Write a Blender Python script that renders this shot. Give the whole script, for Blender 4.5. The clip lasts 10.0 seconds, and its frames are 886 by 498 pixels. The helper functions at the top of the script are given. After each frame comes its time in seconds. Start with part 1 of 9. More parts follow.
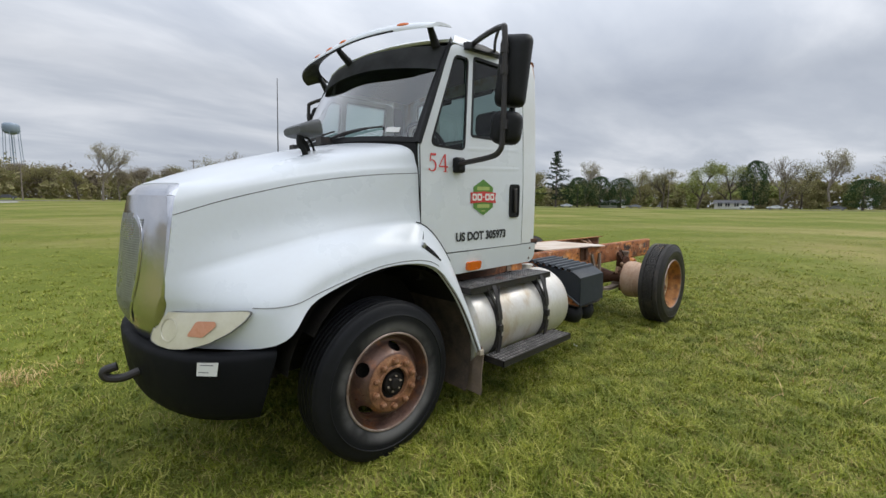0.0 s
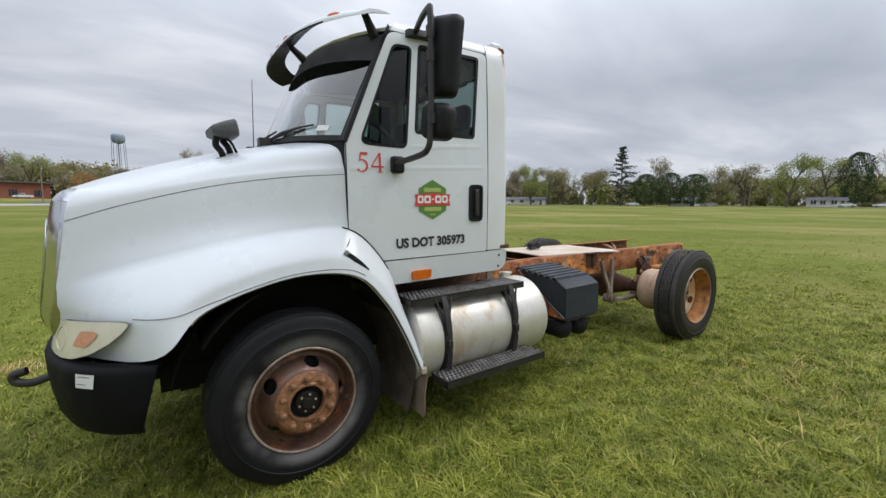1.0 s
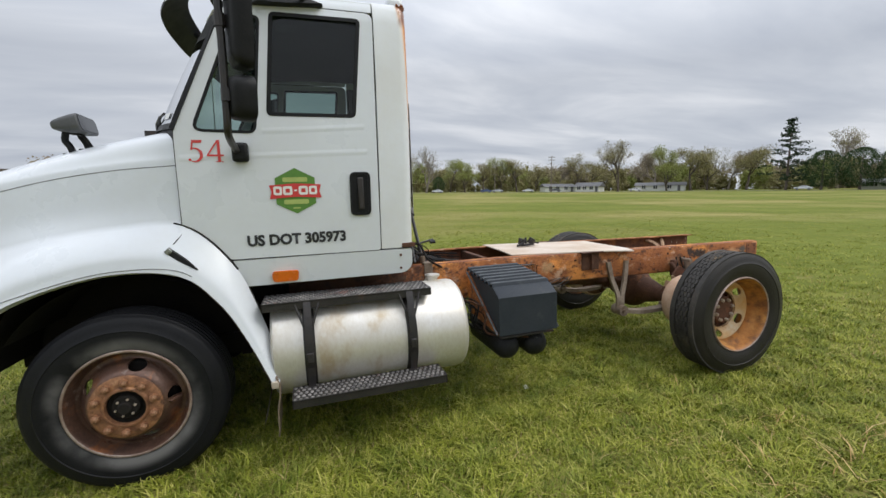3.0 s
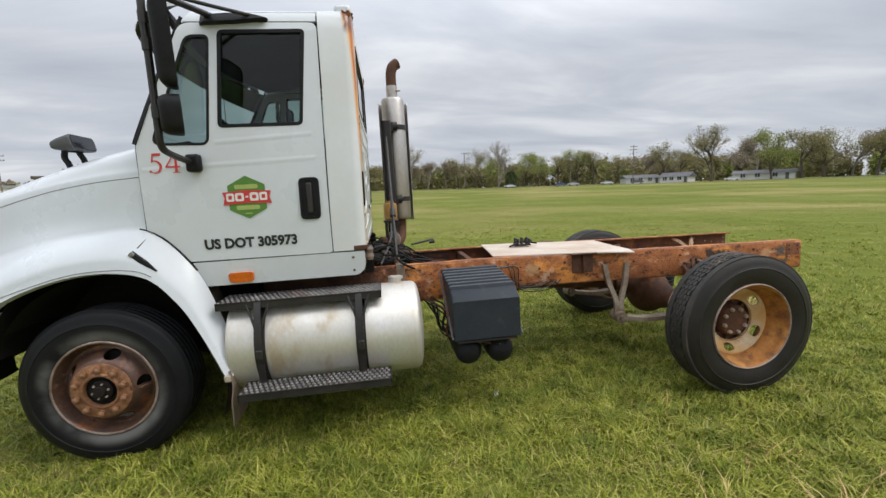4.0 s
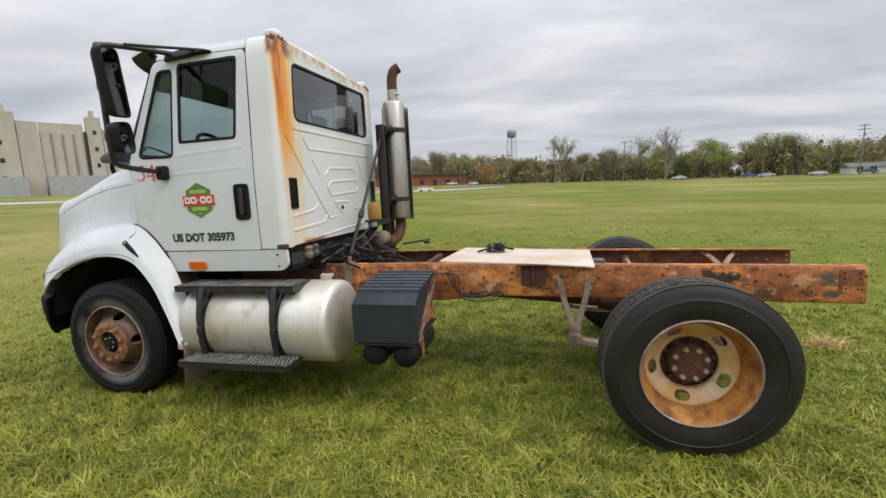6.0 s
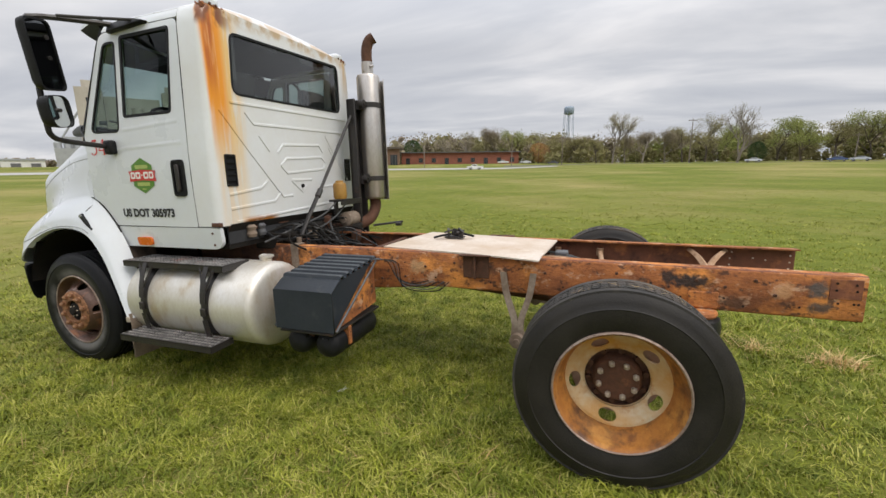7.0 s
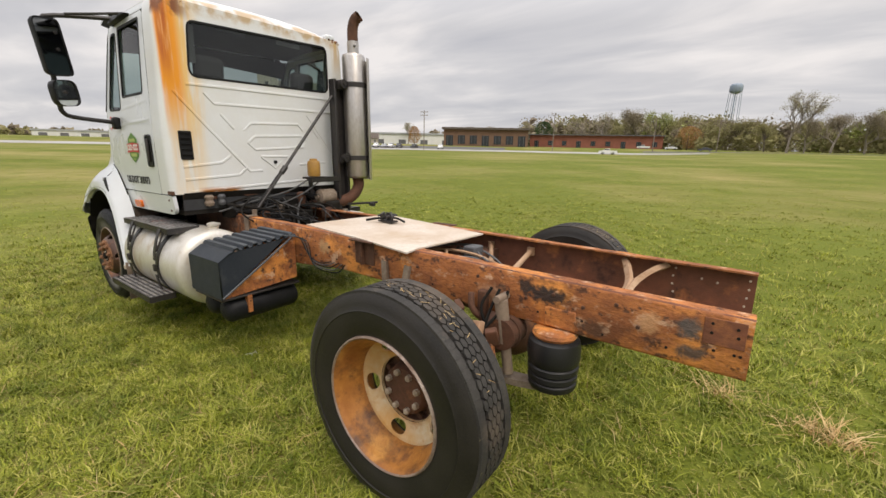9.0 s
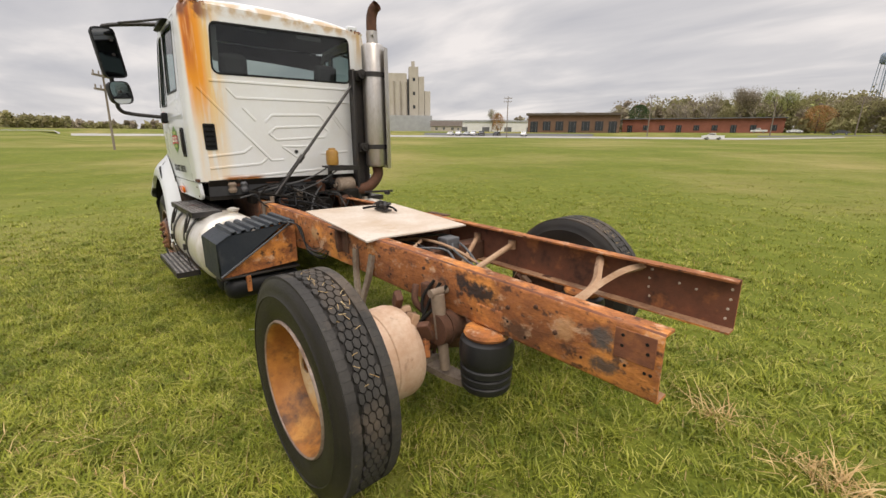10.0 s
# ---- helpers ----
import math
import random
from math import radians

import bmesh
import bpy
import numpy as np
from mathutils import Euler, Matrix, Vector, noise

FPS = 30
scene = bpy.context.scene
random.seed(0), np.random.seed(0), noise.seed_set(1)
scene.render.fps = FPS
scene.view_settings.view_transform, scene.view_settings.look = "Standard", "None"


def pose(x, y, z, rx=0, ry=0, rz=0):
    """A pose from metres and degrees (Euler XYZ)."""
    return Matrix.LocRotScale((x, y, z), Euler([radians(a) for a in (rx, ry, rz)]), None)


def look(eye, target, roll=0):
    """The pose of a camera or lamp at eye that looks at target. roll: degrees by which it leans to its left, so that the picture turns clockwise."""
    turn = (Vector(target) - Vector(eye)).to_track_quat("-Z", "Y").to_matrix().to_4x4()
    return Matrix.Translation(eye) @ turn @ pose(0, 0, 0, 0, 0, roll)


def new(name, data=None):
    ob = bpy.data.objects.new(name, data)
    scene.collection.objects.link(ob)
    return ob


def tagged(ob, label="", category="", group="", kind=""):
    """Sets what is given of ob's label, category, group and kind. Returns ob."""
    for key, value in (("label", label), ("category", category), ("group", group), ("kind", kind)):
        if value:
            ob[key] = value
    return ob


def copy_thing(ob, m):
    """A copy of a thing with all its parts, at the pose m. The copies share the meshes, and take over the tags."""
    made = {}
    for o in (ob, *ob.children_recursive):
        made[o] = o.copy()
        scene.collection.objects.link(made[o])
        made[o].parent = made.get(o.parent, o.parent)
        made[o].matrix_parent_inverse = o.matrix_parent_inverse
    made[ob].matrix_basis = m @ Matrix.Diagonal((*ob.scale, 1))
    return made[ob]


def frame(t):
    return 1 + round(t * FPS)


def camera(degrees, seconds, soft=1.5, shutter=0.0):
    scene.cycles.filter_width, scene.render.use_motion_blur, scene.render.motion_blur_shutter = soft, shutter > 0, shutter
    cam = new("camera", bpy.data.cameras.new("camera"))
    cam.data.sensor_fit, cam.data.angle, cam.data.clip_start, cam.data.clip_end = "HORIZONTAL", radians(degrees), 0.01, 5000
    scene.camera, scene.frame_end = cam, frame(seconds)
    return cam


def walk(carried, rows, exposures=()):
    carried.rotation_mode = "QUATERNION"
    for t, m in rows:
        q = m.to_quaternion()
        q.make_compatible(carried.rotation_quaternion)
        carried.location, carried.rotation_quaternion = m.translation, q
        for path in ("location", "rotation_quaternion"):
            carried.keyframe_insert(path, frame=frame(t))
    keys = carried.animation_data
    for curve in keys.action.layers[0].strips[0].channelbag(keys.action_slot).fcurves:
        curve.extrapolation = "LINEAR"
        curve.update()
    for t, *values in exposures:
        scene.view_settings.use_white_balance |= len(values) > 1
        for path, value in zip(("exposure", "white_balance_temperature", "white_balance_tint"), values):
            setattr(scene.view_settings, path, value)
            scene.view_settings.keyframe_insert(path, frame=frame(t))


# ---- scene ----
from mathutils.bvhtree import BVHTree

# The truck's own axes: x towards its rear, y towards its right side, z up, the front axle at x = 0.
# It stands a little nose-down on the sloping field.
TRUCK = pose(0, 0, 0, -0.51, -1.4, 0)

cam = camera(94.0, 10.0)
PATH = [
    (0, (-1.466, -3.098, 1.565), (-0.110, -1.645, 1.342), -0.6),
    (0.5, (-1.106, -3.196, 1.593), (0.165, -1.668, 1.369), -0.8),
    (1, (-0.654, -3.398, 1.580), (0.481, -1.767, 1.357), -0.9),
    (1.5, (-0.252, -3.435, 1.567), (0.774, -1.736, 1.324), -1.1),
    (2, (0.151, -3.475, 1.571), (1.086, -1.722, 1.344), -0.9),
    (2.5, (0.559, -3.618, 1.584), (1.336, -1.789, 1.358), -0.9),
    (3, (1.015, -3.667, 1.551), (1.629, -1.782, 1.289), -1.9),
    (4.5, (2.257, -3.877, 1.557), (2.326, -1.895, 1.300), -3.4),
    (5, (2.719, -3.893, 1.537), (2.583, -1.913, 1.287), -3.5),
    (6.5, (3.937, -3.521, 1.567), (3.364, -1.630, 1.262), -2.4),
    (7, (4.294, -3.256, 1.551), (3.617, -1.409, 1.191), -1.7),
    (7.5, (4.624, -3.021, 1.558), (3.861, -1.209, 1.188), -0.2),
    (8, (5.021, -2.838, 1.572), (4.091, -1.109, 1.189), 0.6),
    (8.5, (5.321, -2.601, 1.544), (4.250, -0.964, 1.130), 0.6),
    (9, (5.650, -2.359, 1.542), (4.470, -0.805, 1.105), 0.4),
    (9.5, (5.975, -2.127, 1.568), (4.654, -0.706, 1.084), -0.2),
    (10, (6.161, -1.815, 1.547), (4.706, -0.534, 1.055), -0.2),
]
walk(cam, [(t, TRUCK @ look(eye, target, roll)) for t, eye, target, roll in PATH],
     exposures=[(0.0, -0.09, 6280, 10), (1.5, -0.05, 6300, 10), (3.0, 0.0, 6400, 10), (4.5, 0.03, 6480, 10), (6.5, 0.06, 6650, 11), (8.0, 0.1, 6900, 12), (10.0, 0.12, 7200, 14)])

# ---- overcast sky and a weak, very soft sun ----
world = bpy.data.worlds.new("overcast")
scene.world = world
world.use_nodes = True
wn, wl = world.node_tree.nodes, world.node_tree.links
wn.clear()


def wnode(kind, **inputs):
    n = wn.new(kind)
    for k, v in inputs.items():
        n.inputs[k.replace("_", " ")].default_value = v
    return n


sky = wn.new("ShaderNodeTexSky")
sky.sky_type, sky.sun_disc = "NISHITA", False
sky.sun_elevation, sky.sun_rotation = radians(51), radians(109)
coord = wn.new("ShaderNodeTexCoord")
sep = wn.new("ShaderNodeSeparateXYZ")
wl.new(coord.outputs["Generated"], sep.inputs[0])
# clouds lie on a flat sheet: direction / height
hgt = wn.new("ShaderNodeMath")
hgt.operation = "ADD"
hgt.inputs[1].default_value = 0.13
wl.new(sep.outputs["Z"], hgt.inputs[0])
pos = wn.new("ShaderNodeMath")
pos.operation = "MAXIMUM"
pos.inputs[1].default_value = 0.06
wl.new(hgt.outputs[0], pos.inputs[0])
flat = []
for axis in "XY":
    d = wn.new("ShaderNodeMath")
    d.operation = "DIVIDE"
    wl.new(sep.outputs[axis], d.inputs[0])
    wl.new(pos.outputs[0], d.inputs[1])
    flat.append(d)
comb = wn.new("ShaderNodeCombineXYZ")
wl.new(flat[0].outputs[0], comb.inputs["X"])
wl.new(flat[1].outputs[0], comb.inputs["Y"])
turned = wn.new("ShaderNodeMapping")
turned.inputs["Rotation"].default_value = (0, 0, radians(25))
turned.inputs["Scale"].default_value = (0.55, 1.0, 1.0)
wl.new(comb.outputs[0], turned.inputs[0])
cl = wnode("ShaderNodeTexNoise", Scale=1.15, Detail=7.0, Roughness=0.52, Distortion=0.35)
wl.new(turned.outputs[0], cl.inputs["Vector"])
ramp = wn.new("ShaderNodeValToRGB")
ramp.color_ramp.elements[0].position, ramp.color_ramp.elements[0].color = 0.32, (0.47, 0.505, 0.575, 1)
ramp.color_ramp.elements[1].position, ramp.color_ramp.elements[1].color = 0.66, (0.80, 0.815, 0.85, 1)
mid = ramp.color_ramp.elements.new(0.5)
mid.color = (0.60, 0.63, 0.685, 1)
wl.new(cl.outputs["Fac"], ramp.inputs[0])
# overcast skies are about three times as bright overhead as at the horizon
lift = wn.new("ShaderNodeMapRange")
lift.inputs["From Min"].default_value, lift.inputs["From Max"].default_value = 0.25, 1.0
lift.inputs["To Min"].default_value, lift.inputs["To Max"].default_value = 1.0, 3.0
wl.new(sep.outputs["Z"], lift.inputs["Value"])
bright = wn.new("ShaderNodeVectorMath")
bright.operation = "SCALE"
wl.new(ramp.outputs[0], bright.inputs[0])
wl.new(lift.outputs[0], bright.inputs["Scale"])
bg_sky, bg_cloud = wnode("ShaderNodeBackground", Strength=0.05), wnode("ShaderNodeBackground", Strength=1.0)
wl.new(sky.outputs[0], bg_sky.inputs[0])
wl.new(bright.outputs[0], bg_cloud.inputs[0])
both = wn.new("ShaderNodeMixShader")
both.inputs[0].default_value = 0.93
wl.new(bg_sky.outputs[0], both.inputs[1])
wl.new(bg_cloud.outputs[0], both.inputs[2])
out = wn.new("ShaderNodeOutputWorld")
wl.new(both.outputs[0], out.inputs[0])

sun = new("sun", bpy.data.lights.new("sun", "SUN"))
sun.data.energy, sun.data.angle, sun.data.color = 1.5, radians(30), (1.0, 0.95, 0.86)
sun.matrix_world = look((0, 0, 0), (-0.80, 0.28, -1.05))


# ---- materials ----
def material(name, base, rough=0.6, metal=0.0, dark=None, scale=6.0, amount=0.5, fine=60.0, fine_amount=0.3,
             bump=0.0, bump_scale=None, coat=0.0, spots=None, spec=0.5, rough_var=0.1, per_object=0.0, stretch=(1, 1, 1), detail=6.0):
    """Base colour mixed with a darker one by a coarse and a fine noise; spots is (colour, low, high, scale) for a third, patchy layer."""
    m = bpy.data.materials.new(name)
    m.use_nodes = True
    n, l = m.node_tree.nodes, m.node_tree.links
    b = n["Principled BSDF"]
    b.inputs["Metallic"].default_value, b.inputs["Roughness"].default_value = metal, rough
    b.inputs["Specular IOR Level"].default_value = spec
    if coat:
        b.inputs["Coat Weight"].default_value, b.inputs["Coat Roughness"].default_value = coat, 0.12
    tc = n.new("ShaderNodeTexCoord")
    mp = n.new("ShaderNodeMapping")
    mp.inputs["Scale"].default_value = stretch
    l.new(tc.outputs["Object"], mp.inputs[0])
    dark = dark or tuple(c * 0.6 for c in base)

    def tex(s, d=detail, r=0.6):
        t = n.new("ShaderNodeTexNoise")
        t.inputs["Scale"].default_value, t.inputs["Detail"].default_value, t.inputs["Roughness"].default_value = s, d, r
        l.new(mp.outputs[0], t.inputs["Vector"])
        return t.outputs["Fac"]

    def ranged(v, lo, hi, a, c):
        r = n.new("ShaderNodeMapRange")
        r.inputs["From Min"].default_value, r.inputs["From Max"].default_value = lo, hi
        r.inputs["To Min"].default_value, r.inputs["To Max"].default_value = a, c
        l.new(v, r.inputs["Value"])
        return r.outputs[0]

    def mixed(f, a, c):
        x = n.new("ShaderNodeMix")
        x.data_type = "RGBA"
        if isinstance(f, float):
            x.inputs["Factor"].default_value = f
        else:
            l.new(f, x.inputs["Factor"])
        for sock, v in ((x.inputs["A"], a), (x.inputs["B"], c)):
            if isinstance(v, tuple):
                sock.default_value = (*v, 1)
            else:
                l.new(v, sock)
        return x.outputs["Result"]

    coarse, small = tex(scale), tex(fine, 4.0)
    col = mixed(ranged(coarse, 0.35, 0.68, 0.0, amount), base, dark)
    col = mixed(ranged(small, 0.4, 0.7, 0.0, fine_amount), col, dark)
    for s in (spots or ()):
        col = mixed(ranged(tex(s[3], 8.0, 0.65), s[1], s[2], 0.0, s[4] if len(s) > 4 else 1.0), col, s[0])
    if per_object:
        info = n.new("ShaderNodeObjectInfo")
        col = mixed(ranged(info.outputs["Random"], 0, 1, 0.0, per_object), col, dark)
    l.new(col, b.inputs["Base Color"])
    l.new(ranged(coarse, 0.3, 0.7, max(rough - rough_var, 0.03), min(rough + rough_var, 1.0)), b.inputs["Roughness"])
    if bump:
        bp = n.new("ShaderNodeBump")
        bp.inputs["Strength"].default_value, bp.inputs["Distance"].default_value = bump, 0.01
        l.new(tex(bump_scale or fine, 6.0), bp.inputs["Height"])
        l.new(bp.outputs[0], b.inputs["Normal"])
    return m


RUST_O, RUST_D, RUST_K = (0.40, 0.155, 0.050), (0.125, 0.050, 0.026), (0.022, 0.018, 0.017)
white_paint = material("white_paint", (0.66, 0.695, 0.73), 0.30, 0, (0.58, 0.59, 0.60), 2.2, 0.35, 35, 0.12, coat=0.5, rough_var=0.06,
                       bump=0.03, bump_scale=3.0)
black_plastic = material("black_plastic", (0.008, 0.0085, 0.0095), 0.48, 0, (0.020, 0.020, 0.021), 9, 0.6, 120, 0.4, spec=0.18, bump=0.15, bump_scale=250)
grey_plastic = material("grey_plastic", (0.10, 0.105, 0.11), 0.55, 0, (0.06, 0.06, 0.065), 9, 0.6, 120, 0.4, bump=0.15, bump_scale=250)
black_steel = material("black_steel", (0.018, 0.018, 0.019), 0.45, 0.2, (0.05, 0.04, 0.035), 14, 0.5, 90, 0.4, bump=0.2, bump_scale=80,
                       spots=[((0.10, 0.045, 0.02), 0.62, 0.74, 7.0, 0.7)])
# near-black: real grime, with the shade of wells and engine bay put in
grime_shade = material("grime_shade", (0.008, 0.0075, 0.007), 0.85, 0, (0.022, 0.018, 0.014), 12, 0.7, 70, 0.5, spec=0.2, bump=0.3, bump_scale=60)
rubber = material("rubber", (0.016, 0.016, 0.0165), 0.42, 0, (0.022, 0.022, 0.023), 5, 0.6, 90, 0.5, bump=0.12, bump_scale=120, rough_var=0.12, spec=0.3)
tread_worn = material("tread_worn", (0.062, 0.057, 0.052), 0.75, 0, (0.022, 0.021, 0.020), 3.0, 0.85, 60, 0.5, bump=0.2, bump_scale=110, spec=0.3,
                      spots=[((0.13, 0.10, 0.075), 0.52, 0.68, 2.6, 0.7), ((0.30, 0.26, 0.13), 0.66, 0.74, 26.0, 0.8)])
rubber_worn = material("rubber_worn", (0.0125, 0.0115, 0.011), 0.46, 0, (0.030, 0.026, 0.022), 4, 0.8, 90, 0.5, bump=0.2, bump_scale=110, spec=0.3)
rust_frame = material("rust_frame", (0.50, 0.175, 0.048), 0.85, 0, (0.19, 0.066, 0.027), 6.5, 0.95, 60, 0.6, bump=1.0, bump_scale=38, stretch=(0.7, 1, 1),
                      spots=[((0.74, 0.29, 0.065), 0.50, 0.62, 4.0, 0.85), ((0.62, 0.40, 0.26), 0.57, 0.66, 15.0, 0.75), ((0.075, 0.032, 0.018), 0.56, 0.63, 21.0, 0.9), ((0.10, 0.042, 0.024), 0.59, 0.69, 7.0, 0.7)])
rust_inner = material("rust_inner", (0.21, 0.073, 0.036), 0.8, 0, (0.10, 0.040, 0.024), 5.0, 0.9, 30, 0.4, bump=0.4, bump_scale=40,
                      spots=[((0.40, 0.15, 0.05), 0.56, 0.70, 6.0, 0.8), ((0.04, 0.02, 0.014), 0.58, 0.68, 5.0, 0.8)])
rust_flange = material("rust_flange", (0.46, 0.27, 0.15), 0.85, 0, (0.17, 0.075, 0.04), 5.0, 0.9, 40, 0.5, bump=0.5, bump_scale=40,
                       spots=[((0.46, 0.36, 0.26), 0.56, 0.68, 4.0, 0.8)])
rust_dark = material("rust_dark", RUST_D, 0.85, 0, (0.05, 0.025, 0.014), 7, 0.8, 50, 0.5, bump=0.5, bump_scale=60, spots=[(RUST_O, 0.60, 0.74, 6.0, 0.7)])
rust_light = material("rust_light", (0.46, 0.31, 0.20), 0.85, 0, (0.30, 0.16, 0.085), 6, 0.8, 45, 0.5, bump=0.4, bump_scale=50,
                      spots=[((0.12, 0.06, 0.03), 0.60, 0.72, 10.0, 0.8)])
rim_orange = material("rim_orange", (0.50, 0.21, 0.04), 0.6, 0, (0.28, 0.095, 0.02), 6, 0.85, 45, 0.4, bump=0.3, bump_scale=50,
                      spots=[((0.60, 0.31, 0.075), 0.57, 0.69, 4.0, 0.5), ((0.085, 0.036, 0.018), 0.47, 0.60, 3.4, 0.95), ((0.16, 0.06, 0.02), 0.52, 0.64, 11.0, 0.8)])
rim_white = material("rim_white", (0.62, 0.54, 0.38), 0.65, 0, (0.54, 0.27, 0.06), 4.0, 1.0, 45, 0.3, bump=0.3, bump_scale=50,
                     spots=[((0.40, 0.15, 0.03), 0.55, 0.68, 5.0, 0.9)])
rim_brown = material("rim_brown", (0.16, 0.088, 0.062), 0.36, 0.4, (0.06, 0.034, 0.026), 7, 0.85, 60, 0.5, bump=0.35, bump_scale=60,
                     spots=[((0.27, 0.10, 0.035), 0.54, 0.68, 8.0, 0.9), ((0.34, 0.28, 0.25), 0.60, 0.72, 12.0, 0.6)])
hub_rust = material("hub_rust", (0.40, 0.19, 0.085), 0.65, 0.1, (0.13, 0.055, 0.028), 14, 0.95, 60, 0.6, bump=0.6, bump_scale=55,
                    spots=[((0.54, 0.32, 0.17), 0.58, 0.68, 12.0, 0.7), ((0.05, 0.025, 0.016), 0.60, 0.68, 17.0, 0.85)])
lug_metal = material("lug_metal", (0.50, 0.44, 0.36), 0.6, 0.2, (0.3, 0.22, 0.15), 20, 0.6, 90, 0.4)
alu_tank = material("alu_tank", (0.74, 0.72, 0.68), 0.40, 0.55, (0.56, 0.51, 0.42), 4, 0.7, 60, 0.4, bump=0.08, bump_scale=40, rough_var=0.12,
                    stretch=(1, 1, 0.5), spots=[((0.44, 0.30, 0.14), 0.56, 0.72, 4.0, 0.7), ((0.72, 0.70, 0.66), 0.56, 0.70, 2.4, 0.6)])
chrome = material("chrome", (0.60, 0.61, 0.64), 0.16, 1.0, (0.52, 0.52, 0.55), 5, 0.5, 60, 0.2, rough_var=0.06, bump=0.04, bump_scale=5.0)
grille_metal = material("grille_metal", (0.30, 0.31, 0.30), 0.32, 0.7, (0.20, 0.21, 0.20), 8, 0.6, 80, 0.4)
muffler_metal = material("muffler_metal", (0.58, 0.56, 0.53), 0.36, 0.9, (0.34, 0.29, 0.25), 5, 0.6, 50, 0.4, stretch=(1, 1, 0.3),
                         spots=[((0.32, 0.20, 0.13), 0.62, 0.76, 6.0, 0.6)])
orange_lens = material("orange_lens", (0.75, 0.17, 0.015), 0.25, 0, (0.5, 0.09, 0.01), 14, 0.5, 90, 0.2)
lamp_lens = material("lamp_lens", (0.70, 0.67, 0.55), 0.22, 0, (0.54, 0.49, 0.36), 6, 0.7, 60, 0.2, coat=0.5)
lamp_bowl = material("lamp_bowl", (0.72, 0.69, 0.58), 0.35, 0.2, (0.5, 0.46, 0.35), 9, 0.6, 60, 0.2)
lamp_orange = material("lamp_orange", (0.62, 0.30, 0.19), 0.3, 0, (0.52, 0.22, 0.12), 9, 0.5, 60, 0.2)
cover_grey = material("cover_grey", (0.020, 0.026, 0.034), 0.5, 0, (0.038, 0.043, 0.05), 6, 0.6, 70, 0.4, spec=0.25, bump=0.12, bump_scale=120,
                      spots=[((0.08, 0.082, 0.08), 0.60, 0.76, 5.0, 0.6)])
cover_dust = material("cover_dust", (0.085, 0.095, 0.105), 0.6, 0, (0.04, 0.046, 0.052), 7, 0.8, 60, 0.5, spec=0.25)
bumper_black = material("bumper_black", (0.0045, 0.005, 0.006), 0.62, 0, (0.010, 0.010, 0.011), 7, 0.6, 90, 0.4, spec=0.10, bump=0.1, bump_scale=200)
plate_tan = material("plate_tan", (0.62, 0.55, 0.48), 0.75, 0, (0.46, 0.35, 0.25), 3.2, 0.9, 40, 0.4, bump=0.12, bump_scale=30,
                     spots=[((0.40, 0.22, 0.10), 0.64, 0.78, 3.0, 0.6), ((0.70, 0.66, 0.58), 0.58, 0.70, 2.5, 0.6)])
interior_dark = material("interior_dark", (0.035, 0.037, 0.04), 0.8, 0, (0.02, 0.02, 0.022), 6, 0.6, 60, 0.4)
interior_grey = material("interior_grey", (0.12, 0.125, 0.13), 0.8, 0, (0.07, 0.07, 0.075), 6, 0.6, 60, 0.4)
yellow_plastic = material("yellow_plastic", (0.40, 0.22, 0.045), 0.5, 0, (0.24, 0.12, 0.03), 12, 0.6, 60, 0.3)
paper = material("paper", (0.74, 0.74, 0.72), 0.7, 0, (0.7, 0.7, 0.7), 10, 0.4, 60, 0.2)
ink = material("ink", (0.015, 0.017, 0.02), 0.6, 0, (0.03, 0.03, 0.03), 20, 0.4, 60, 0.2)
red_vinyl = material("red_vinyl", (0.62, 0.035, 0.035), 0.5, 0, (0.45, 0.06, 0.05), 20, 0.4, 60, 0.3)
green_vinyl = material("green_vinyl", (0.10, 0.24, 0.035), 0.5, 0, (0.07, 0.17, 0.03), 20, 0.4, 60, 0.3)
lime_vinyl = material("lime_vinyl", (0.40, 0.48, 0.14), 0.5, 0, (0.3, 0.38, 0.1), 20, 0.4, 60, 0.3)
white_vinyl = material("white_vinyl", (0.82, 0.80, 0.78), 0.5, 0, (0.7, 0.65, 0.6), 20, 0.4, 60, 0.3)
rust_grey = material("rust_grey", (0.30, 0.245, 0.19), 0.85, 0, (0.11, 0.07, 0.045), 7, 0.8, 50, 0.5, bump=0.4, bump_scale=50)
roof_rust = material("roof_rust", (0.36, 0.13, 0.035), 0.9, 0, (0.13, 0.045, 0.018), 14, 0.9, 60, 0.5, bump=0.6, bump_scale=60)
mud_liner = material("mud_liner", (0.105, 0.073, 0.050), 0.9, 0, (0.035, 0.028, 0.022), 9, 0.8, 60, 0.5, bump=0.25, bump_scale=40)
flap_rubber = material("flap_rubber", (0.26, 0.195, 0.14), 0.8, 0, (0.14, 0.105, 0.08), 7, 0.7, 50, 0.4, bump=0.2, bump_scale=40)


